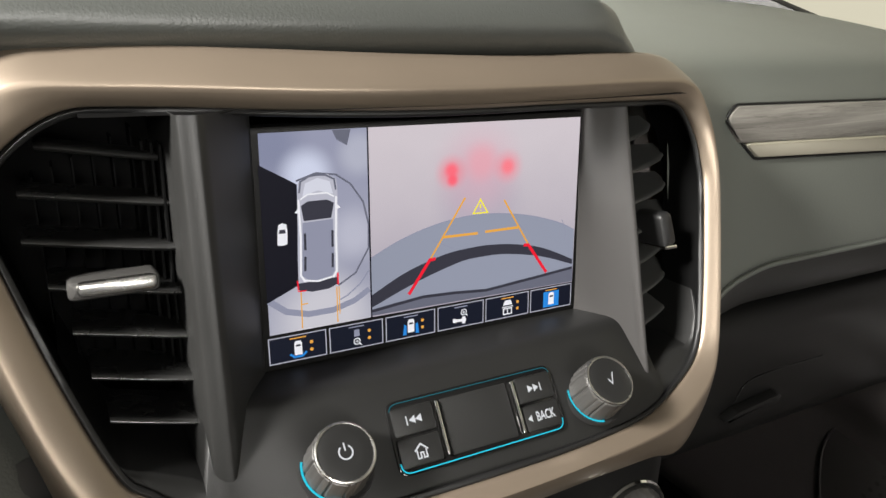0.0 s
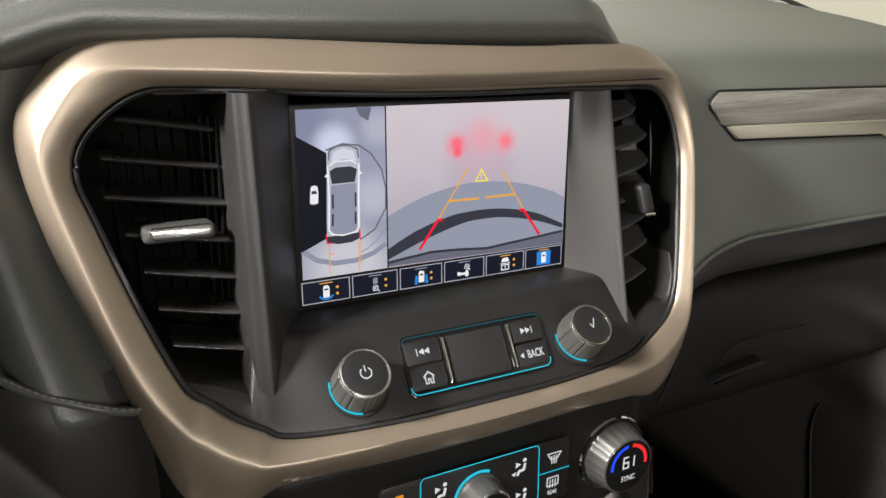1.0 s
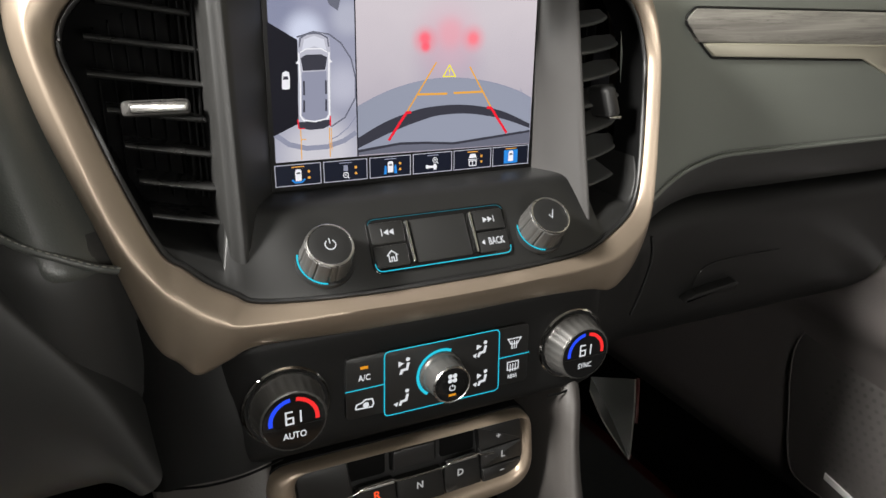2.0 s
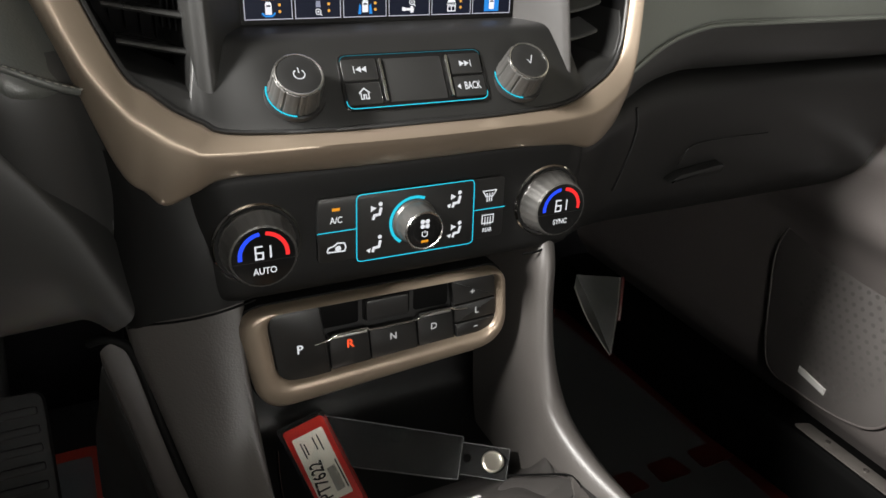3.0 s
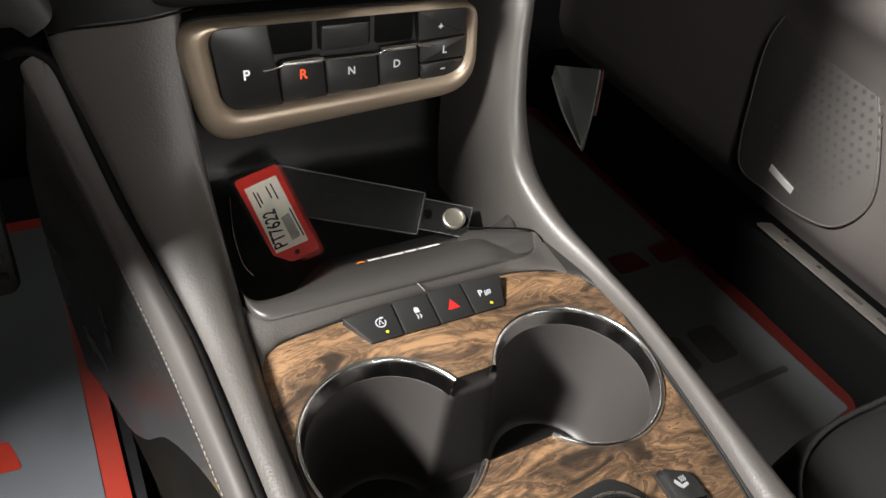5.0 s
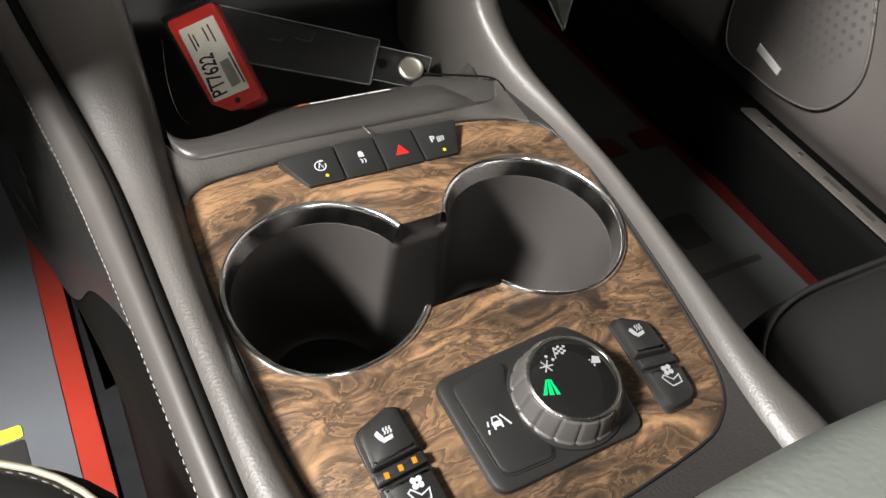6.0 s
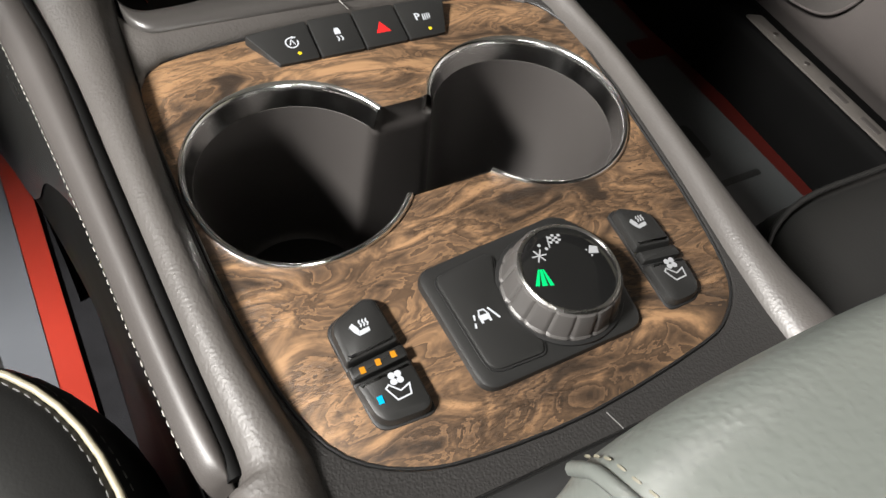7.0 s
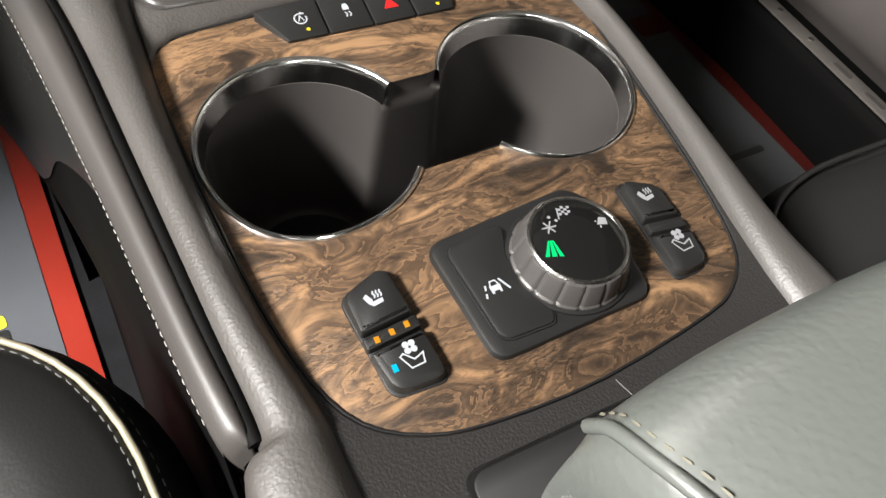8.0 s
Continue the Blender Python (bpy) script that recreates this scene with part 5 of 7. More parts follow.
decal("plus_sign", [ribbon([(0.0460, 0.0178), (0.0496, 0.0178)], 0.0008), ribbon([(0.0478, 0.0160), (0.0478, 0.0196)], 0.0008)], SH, 0.0028, DIMWHITE, gear)
decal("minus_sign", [ribbon([(0.0500, -0.0118), (0.0534, -0.0116)], 0.0008)], SH, 0.0028, DIMWHITE, gear)
# flat near-black plates painting the shade of the pockets behind the keys
for a, b in ((-0.0625, -0.0360), (-0.0330, 0.0015), (0.0045, 0.0310)):
    c = (a + b) / 2
    slab("pocket", rrect(c, 0.0182, b - a, 0.0200, 0.003), SH, -0.0046, -0.0034, 0.0004, VOID, gear, "flat black plate for the pocket's shade")
slab("pocket_block", rrect(-0.0155, 0.0160, 0.0310, 0.0160, 0.002), SH, -0.010, -0.0012, 0.0012, BLACK, gear)
chrome_path = catmull([(-0.0690, 0.0015, 0.0034), (-0.0590, 0.0030, 0.0030), (-0.0530, 0.0055, 0.0030), (-0.0330, 0.0060, 0.0030), (-0.0290, 0.0040, 0.0025), (0.0040, 0.0040, 0.0025), (0.0090, 0.0065, 0.0030), (0.0290, 0.0080, 0.0030), (0.0340, 0.0062, 0.0030), (0.0440, 0.0055, 0.0034)], 5)
tube("chrome_line", [SH @ p for p in chrome_path], 0.0007, CHROME, gear, 8, label="thin polished chrome line")
for u0, u1, v0 in ((-0.0565, -0.0320, 0.0038), (0.0075, 0.0310, 0.0060)):
    slab("chrome_lip", rrect((u0 + u1) / 2, v0, u1 - u0, 0.0022, 0.0010), SH, 0.0, 0.0034, 0.0008, SATINCHROME, gear, "satin chrome lip")

# ---- centre console ----
console = thing("centre_console", "warm dark grained plastic centre console with padded rails", "console", (0, 0.1, 0.10))


def section_loft(name, rows, mat, label="", sharp=60, per=4, along=5):
    """A skin through rows of section points, smoothed both ways."""
    cols = list(zip(*rows))
    cols = [catmull(c, along) for c in cols]
    rr = [[cols[j][i] for j in range(len(cols))] for i in range(len(cols[0]))]
    rr = [catmull(r, per) for r in rr]
    return loft(name, rr, mat, console, label=label, sharp=sharp)


# driver side pillar and rail: inner wall, crown, groove
left = []
for y, z, xi, xg, deep in ((0.335, 0.655, -0.110, -0.180, 0.02), (0.322, 0.612, -0.113, -0.176, 0.06), (0.300, 0.575, -0.112, -0.167, 0.10), (0.268, 0.545, -0.111, -0.158, 0.10), (0.225, 0.524, -0.1105, -0.148, 0.08),
                           (0.170, 0.5085, -0.1115, -0.1395, 0.03), (0.088, 0.5055, -0.1125, -0.1330, 0.015), (0.014, 0.5045, -0.1070, -0.1270, 0.015), (-0.032, 0.5035, -0.0985, -0.1232, 0.015), (-0.046, 0.5035, -0.0970, -0.1315, 0.015), (-0.12, 0.505, -0.095, -0.1330, 0.015), (-0.24, 0.505, -0.095, -0.133, 0.015)):
    fwd = 0.035 * smooth01(0.22, 0.33, y)
    w = xi - xg
    left.append([(xi + 0.002, y - fwd + 0.012, z - deep), (xi, y - fwd, z - 0.014), (xi - 0.10 * w, y - fwd * 0.98, z - 0.004), (xi - 0.32 * w, y - fwd * 0.8, z + 0.0035), (xi - 0.60 * w, y - fwd * 0.5, z + 0.0045), (xi - 0.86 * w, y - fwd * 0.2, z + 0.001), (xg, y, z - 0.006), (xg - 0.001, y + 0.004, z - 0.03)])
section_loft("driver_rail", left, RAIL, "padded grained rail on the driver side")
# stitched outer strip and the lower side skin
strip_rows, side_rows = [], []
for y, z, xg, xs_, bulge in ((0.338, 0.600, -0.1775, -0.198, 0.002), (0.305, 0.560, -0.168, -0.1865, 0.003), (0.262, 0.530, -0.158, -0.1755, 0.004), (0.215, 0.516, -0.148, -0.1660, 0.005), (0.170, 0.509, -0.1405, -0.1585, 0.006),
                             (0.088, 0.506, -0.1340, -0.1485, 0.005), (0.014, 0.504, -0.1280, -0.1410, 0.005), (-0.020, 0.503, -0.1245, -0.1370, 0.004), (-0.031, 0.501, -0.1240, -0.1340, 0.002), (-0.036, 0.494, -0.1240, -0.130, 0.0)):
    w = xg - xs_
    strip_rows.append([(xg - 0.0008, y, z - 0.02), (xg - 0.001, y, z - 0.003), (xg - 0.25 * w, y, z + 0.002), (xg - 0.6 * w, y, z + bulge * 0.4), (xg - 0.92 * w, y, z - 0.003), (xs_, y, z - 0.008), (xs_ + 0.001, y, z - 0.025)])
    side_rows.append((xs_, y, z))
section_loft("outer_strip", strip_rows, BROWN, "smooth strip edged with pale stitching")
tube("rail_groove", catmull([(-0.203, 0.340, 0.602), (-0.196, 0.334, 0.607), (-0.186, 0.330, 0.606), (-0.1775, 0.326, 0.594), (-0.1685, 0.298, 0.558), (-0.1585, 0.258, 0.528), (-0.1485, 0.212, 0.514), (-0.1410, 0.168, 0.506), (-0.1338, 0.088, 0.504), (-0.1278, 0.014, 0.502), (-0.1240, -0.034, 0.500)], 6), 0.0030, VOID, console, seg=8)
edge = catmull([(x + 0.0002, y, z - 0.0062) for x, y, z in side_rows[:8]], 8)
stitches("stitching", [p + Vector((-0.0004, 0, 0.001)) for p in edge[20:]], 0.0026, 0.0014, 0.0003, THREAD, console)
rows = []
for x, y, z in side_rows[:8] + [(-0.136, -0.12, 0.49), (-0.136, -0.30, 0.49)]:
    f = smooth01(0.0, 0.33, y)
    rows.append([(x + 0.002, y, z - 0.010), (x + 0.004 - 0.008 * f, y, z - 0.04), (x - 0.004 - 0.012 * f, y + 0.02 * f, z - 0.12), (x - 0.010 - 0.012 * f, y + 0.05 * f, 0.26), (-0.178 - 0.010 * f, y + 0.08 * f, 0.16), (-0.184 - 0.012 * f, y + 0.09 * f, 0.095)])
# lighter front of the side skin; its taper paints where light fades
panel_rows = []
for r, f in zip(rows[:7], (0.58, 0.58, 0.56, 0.47, 0.32, 0.10, 0.02)):
    c = catmull([Vector(p) for p in r], 12)
    line = []
    for u in (0, 0.2, 0.4, 0.6, 0.8, 1):
        k = u * f * (len(c) - 1)
        p = c[int(k)].lerp(c[min(int(k) + 1, len(c) - 1)], k - int(k))
        line.append(tuple(p + Vector((-0.0007 if u == 0 else -0.0018, 0, 0))))
    panel_rows.append(line)
section_loft("driver_side_skin", panel_rows, TRIMGREY, "smooth grey side skin tapering off where its light fades")
section_loft("lower_side_skin", rows, SIDE, "side skin below the strip, shade in its black")
rows = []
for y0 in (0.33, 0.45, 0.60, 0.80, 0.98):
    rows.append([(-0.185, y0, 0.60), (-0.19, y0, 0.45), (-0.198, y0, 0.28), (-0.202, y0, 0.17), (-0.206, y0, 0.095)])
section_loft("tunnel_side", rows, CARPET, "black carpeted tunnel side")

# passenger side pillar and rail
right = []
for y, z, xi, xo, deep in ((0.318, 0.660, 0.098, 0.128, 0.02), (0.300, 0.632, 0.094, 0.124, 0.04), (0.288, 0.596, 0.0905, 0.119, 0.10), (0.268, 0.555, 0.0885, 0.117, 0.11), (0.240, 0.527, 0.0895, 0.117, 0.08),
                           (0.200, 0.511, 0.0945, 0.120, 0.05), (0.150, 0.504, 0.104, 0.124, 0.02), (0.100, 0.503, 0.106, 0.1245, 0.015), (0.030, 0.503, 0.0985, 0.121, 0.015), (-0.030, 0.503, 0.0890, 0.119, 0.015), (-0.08, 0.503, 0.085, 0.124, 0.015), (-0.24, 0.503, 0.085, 0.124, 0.015)):
    fwd = 0.03 * smooth01(0.22, 0.30, y)
    w = xo - xi
    right.append([(xi - 0.004, y + 0.05 * smooth01(0.16, 0.25, y) + 0.008, z - deep), (xi - 0.001, y - fwd * 0.0 + 0.018 * smooth01(0.16, 0.25, y), z - 0.016), (xi + 0.10 * w, y - fwd * 0.4, z - 0.003), (xi + 0.32 * w, y - fwd * 0.7, z + 0.003), (xi + 0.60 * w, y - fwd * 0.6, z + 0.002), (xi + 0.88 * w, y - fwd * 0.2, z - 0.006), (xo, y, z - 0.020), (xo + 0.006, y + 0.004, z - 0.06), (xo + 0.035, y + 0.01, z * 0.55), (xo + 0.055, y + 0.02, 0.095)])
section_loft("passenger_rail", right, PASSRAIL, "padded grained rail on the passenger side")
rows = []
for y0 in (0.30, 0.45, 0.60, 0.80, 0.98):
    rows.append([(0.12, y0, 0.66), (0.14, y0, 0.50), (0.165, y0, 0.30), (0.185, y0, 0.17), (0.20, y0, 0.095)])
section_loft("tunnel_side", rows, CARPET)
rows = [[(0.10, 0.32, 0.72), (0.128, 0.325, 0.715), (0.145, 0.36, 0.712), (0.15, 0.42, 0.70)], [(0.10, 0.312, 0.66), (0.130, 0.318, 0.66), (0.150, 0.35, 0.655), (0.16, 0.42, 0.65)], [(0.10, 0.31, 0.60), (0.122, 0.316, 0.60), (0.140, 0.345, 0.60), (0.15, 0.42, 0.60)]]
section_loft("stack_cheek", rows, FASCIA)
rows = [[(-0.10, 0.312, 0.735), (-0.135, 0.300, 0.730), (-0.168, 0.312, 0.735), (-0.180, 0.345, 0.735), (-0.190, 0.40, 0.72)], [(-0.10, 0.306, 0.70), (-0.130, 0.296, 0.70), (-0.160, 0.306, 0.70), (-0.176, 0.338, 0.70), (-0.19, 0.40, 0.69)],
        [(-0.10, 0.298, 0.67), (-0.130, 0.291, 0.67), (-0.160, 0.302, 0.668), (-0.178, 0.328, 0.66), (-0.19, 0.40, 0.65)], [(-0.10, 0.294, 0.6425), (-0.130, 0.2885, 0.6400), (-0.160, 0.297, 0.6350), (-0.178, 0.318, 0.6230), (-0.19, 0.40, 0.61)]]
section_loft("driver_cheek", rows, FASCIA, "smooth black cheek beside the climate dials")
tube("shut_line", catmull([(-0.104, 0.2910, 0.6415), (-0.128, 0.2868, 0.6395), (-0.150, 0.2905, 0.6365), (-0.168, 0.304, 0.630), (-0.178, 0.318, 0.6215)], 6), 0.0008, VOID, console, seg=6)
tube("shut_line", catmull([(0.086, 0.2860, 0.642), (0.100, 0.2855, 0.6425), (0.120, 0.2930, 0.644), (0.130, 0.305, 0.645)], 6), 0.0008, VOID, console, seg=6)
# driver lower dash skin
rows = []
for x, z in ((-0.285, 0.835), (-0.262, 0.800), (-0.235, 0.756), (-0.2117, 0.7198), (-0.1966, 0.694), (-0.1855, 0.666), (-0.1746, 0.635)):
    d = z - 0.622
    rows.append([(x + 0.005, 0.330, z + 0.022), (x + 0.003, 0.312, z + 0.008), (x, 0.306, z), (x - 0.008, 0.3085, z - 0.25 * d - 0.004), (x - 0.014, 0.320, z - 0.60 * d - 0.006), (x - 0.018, 0.338, 0.622), (x - 0.018, 0.370, 0.605)])
section_loft("lower_dash_skin", rows, SOFTBLACK, "smooth black lower dash skin")
tube("pad_gap", catmull([(-0.170, 0.318, 0.775), (-0.180, 0.331, 0.745), (-0.1785, 0.334, 0.71), (-0.1755, 0.336, 0.678)], 6), 0.0028, DARK, console, seg=8)

# storage bin
bin_ = thing("storage_tray", "open black storage tray under the gear buttons", "storage tray", (0, 0.26, 0.45))


def lip_y(x):
    """Front edge of the tray moulding, with its rounded ends."""
    a, b = max(0.0, -0.097 - x) / 0.0125, max(0.0, x - 0.066) / 0.0245
    return 0.1775 + 0.018 * (1 - math.sqrt(max(0, 1 - min(1, a) ** 2))) + 0.026 * (1 - math.sqrt(max(0, 1 - min(1, b) ** 2)))


lip_x = [-0.1095 + 0.0125 * (1 - math.cos(math.pi * k / 16)) for k in range(9)] + [-0.097 + 0.163 * k / 18 for k in range(1, 18)] + [0.066 + 0.0245 * math.sin(math.pi * k / 16) for k in range(9)]
prof = [(-0.0008, 0.4950), (0.0, 0.5035), (0.0010, 0.5066), (0.0045, 0.5082), (0.011, 0.5080), (0.018, 0.5062), (0.026, 0.5030), (0.034, 0.4990), (0.045, 0.4915), (0.058, 0.4780), (0.075, 0.4620), (0.095, BIN_Z)]
rows = []
for x in lip_x:
    far = 0.2745
    k = (far - lip_y(x)) / (far - 0.1775)
    low = 0.0118 * smooth01(0.045, 0.080, x)
    steep = (0.50 + 0.50 * smooth01(-0.095, -0.030, x))
    rows.append(catmull([(x, lip_y(x) + (d if d < 0.012 else 0.012 + (d - 0.012) * steep) * k, z - low * smooth01(0.494, 0.504, z)) for d, z in prof], 3))
loft("front_lip", rows, LIP, bin_, label="smooth dark front lip sloping into the tray", sharp=60)
shelf = rpoly([(0.046, 0.1870, 0.004), (0.080, 0.1835, 0.010), (0.0930, 0.1900, 0.010), (0.0945, 0.2050, 0.008), (0.0520, 0.2225, 0.012), (0.036, 0.2160, 0.010)], 6)
slab("tray_shelf", shelf, Matrix.Translation((0, 0, 0)), 0.470, 0.4990, 0.0035, LIP, bin_, "flat rounded end of the tray lip")
tube("shut_line", catmull([(0.052, 0.2228, 0.4985), (0.070, 0.2158, 0.4990), (0.0885, 0.2082, 0.4994), (0.0945, 0.2020, 0.4994), (0.0940, 0.1925, 0.4990), (0.086, 0.1852, 0.4984)], 6), 0.0007, VOID, bin_, seg=6)
rows = []
for y, z in ((0.205, BIN_Z - 0.001), (0.25, BIN_Z - 0.001), (0.27, BIN_Z), (0.33, BIN_Z), (0.37, BIN_Z + 0.004), (0.384, BIN_Z + 0.02), (0.388, 0.52), (0.37, 0.575)):
    rows.append([Vector((-0.118 + 0.236 * k / 16, y, z)) for k in range(17)])
loft("tray", [catmull(list(c), 3) for c in zip(*rows)], DARK, bin_, label="deep black tray floor")
TXT = plane((-0.006, 0.2120, 0.4988), (0, 0.0190, -0.0108))
decal("orange_mark", [[Vector((-0.030, -0.0012)), Vector((-0.0225, -0.0008)), Vector((-0.0235, 0.0024)), Vector((-0.0265, 0.0030))]], TXT, 0.0009, material("printed_orange", (0.75, 0.22, 0.03), 0.5), bin_, "small orange printed mark")
decal("print_bars", [[Vector((a, -0.0014)), Vector((b, -0.0014)), Vector((b, 0.0028)), Vector((a, 0.0028))] for a, b in ((-0.021, -0.0125), (-0.0115, 0.004), (0.0055, 0.0135), (0.0150, 0.030))], TXT, 0.0009, material("printed_grey", (0.72, 0.72, 0.70), 0.5), bin_)
tube("lip_seam", [(-0.0062, 0.1705, 0.5052), (-0.0085, 0.1770, 0.5062)], 0.0003, SATINCHROME, bin_, 6)

# top skin round the wood panel
WP = Matrix.Translation((-0.002, 0, 0.4975))
wood_out = [(p.x, p.y) for p in catmull([(-0.1115, 0.145, 0), (-0.1065, 0.1585, 0), (-0.094, 0.1665, 0), (-0.060, 0.1705, 0), (0.0, 0.1735, 0), (0.056, 0.1735, 0), (0.085, 0.1665, 0), (0.102, 0.156, 0), (0.1100, 0.132, 0), (0.1090, 0.105, 0), (0.1035, 0.06, 0), (0.0985, 0.018, 0), (0.0925, -0.015, 0), (0.0860, -0.034, 0), (0.074, -0.046, 0), (0.056, -0.0525, 0), (0.0, -0.0590, 0), (-0.046, -0.0575, 0), (-0.070, -0.0520, 0), (-0.088, -0.0400, 0), (-0.098, -0.020, 0), (-0.1040, 0.010, 0), (-0.1075, 0.045, 0), (-0.1105, 0.10, 0)], 3, True)]
wood_out = wood_out[::-1]
CL, CR, RC = (-0.0605, 0.0875), (0.0545, 0.0885), 0.0478


def cup_radius(r, a, side):
    """The wells are not quite round: the driver's one bulges to its front corner."""
    gap = lambda c: (math.degrees(a) - c + 180) % 360 - 180
    if side < 0:
        return r + 0.0056 * math.exp(-(gap(240) / 34) ** 2) + 0.0012 * math.exp(-(gap(290) / 30) ** 2)
    return r + 0.0026 * math.exp(-(gap(272) / 40) ** 2)


NECK_BACK, NECK_FRONT = radians(24.0), radians(41.5)


def cup_outline(r):
    out = []
    for k in range(61):
        a = NECK_BACK + (2 * math.pi - NECK_BACK - NECK_FRONT) * k / 60
        q = cup_radius(r, a, -1)
        out.append(Vector((CL[0] + q * math.cos(a), CL[1] + q * math.sin(a))))
    for k in range(61):
        a = math.pi + NECK_FRONT + (2 * math.pi - NECK_BACK - NECK_FRONT) * k / 60
        q = cup_radius(r, a, 1)
        out.append(Vector((CR[0] + q * math.cos(a), CR[1] + q * math.sin(a))))
    # soft corners at the back of the neck
    tip, far = out[0], out[-1]
    along = (far - tip).normalized()
    soft = lambda p, c, q: [p * (1 - u) ** 2 + c * (2 * u * (1 - u)) + q * u * u for u in (0.0, 0.2, 0.4, 0.6, 0.8, 1.0)]
    head = soft(tip + along * 0.0055, tip, out[1])
    tail = soft(out[-2], far, far - along * 0.0055)
    return head + out[2:-2] + tail


panel = thing("wood_panel", "brown open-pore burl wood console panel", "trim panel", (0, 0.06, 0.49))
holed("veneer", [Vector(p) for p in wood_out], [[Vector((p.x + 0.002, p.y)) for p in cup_outline(RC + 0.0012)]], WP, -0.006, 0.0, 0.0008, WOOD, panel, "brown burl veneer with figured grain")
# black tube added to draw the dark gap round the veneer
tube("edge_gap_line", [WP @ Vector((p[0], p[1], 0.0002)) for p in wood_out], 0.0007, DARK, panel, closed=True, seg=6, label="thin black line for the gap round the wood")
skin_out = rpoly([(-0.118, -0.26, 0.01), (0.112, -0.26, 0.01), (0.122, 0.20, 0.01), (-0.122, 0.20, 0.01)])
holed("top_skin", skin_out, [[Vector((p.x, p.y)) for p in inset([Vector(q) for q in wood_out], -0.0008)]], WP, -0.012, 0.0012, 0.0010, TOPSKIN, console, "black fine grained top skin")

# skin rising from the wood to the tray lip
wood_front = ((-0.1135, 0.147), (-0.1085, 0.1585), (-0.096, 0.1665), (-0.062, 0.1705), (-0.002, 0.1735), (0.054, 0.1735), (0.083, 0.1665), (0.100, 0.156))


def wood_y(x):
    for (a, b), (c, d) in zip(wood_front, wood_front[1:]):
        if a <= x <= c:
            return b + (d - b) * (x - a) / (c - a)
    return 0.156


rows = []
for k in range(49):
    x = -0.1120 + 0.206 * k / 48
    y1, y0 = lip_y(x) + 0.0012, wood_y(x) + 0.0012
    h = 1 - smooth01(0.068, 0.092, x)
    rows.append([(x, y0 - 0.0006, 0.4950), (x, y0, 0.4990), (x, y0 + 0.3 * (y1 - y0), 0.4995 + 0.0022 * h), (x, y0 + 0.75 * (y1 - y0), 0.4995 + 0.0048 * h), (x, y1 - 0.0010, 0.4995 + 0.0050 * h), (x, y1, 0.4980 + 0.0049 * h)])
loft("front_skin", [catmull(r, 3) for r in rows], RAIL, console, label="warm grey skin between wood and tray")

# ---- cup holders ----
cups = thing("cup_holder", "double cup holder with two joined wells and chrome rims", "cup holder", (0, 0.088, 0.41))
rows = []
for r, z in ((RC + 0.0010, 0.4978), (RC + 0.0010, 0.4885), (RC - 0.0026, 0.4866), (RC - 0.0032, 0.4800), (RC - 0.0045, 0.460), (RC - 0.0085, 0.402), (RC - 0.0100, 0.3965), (RC - 0.013, 0.3945)):
    rows.append([Vector((p.x, p.y, z)) for p in cup_outline(r)])
loft("well", rows, CUP, cups, closed=True, caps=False, label="smooth warm grey well", sharp=50)
# floor far darker than the walls: the well's shade put into its colour
slab("well_floor", cup_outline(RC - 0.013), Matrix.Translation((0, 0, 0)), 0.3925, 0.3948, 0.0005, DARK, cups, "well floor, shade in its black")
for (cx, cy), a0, a1, side in ((CL, 23, 319, -1), (CR, 221, 517, 1)):
    rows = []
    for k in range(81):
        a = radians(a0 + (a1 - a0) * k / 80)
        d = Vector((math.cos(a), math.sin(a), 0))
        c = Vector((cx, cy, 0))
        rows.append([c + d * cup_radius(r, a, side) + Vector((0, 0, z)) for r, z in ((RC - 0.0014, 0.4862), (RC - 0.0024, 0.4868), (RC - 0.0022, 0.4885), (RC - 0.0010, 0.4955), (RC - 0.0004, 0.4980), (RC + 0.0006, 0.4992), (RC + 0.0016, 0.4994), (RC + 0.0024, 0.4984), (RC + 0.0025, 0.4965))])
    loft("chrome_rim", rows, RIMCHROME, cups, label="polished chrome rim", sharp=60)

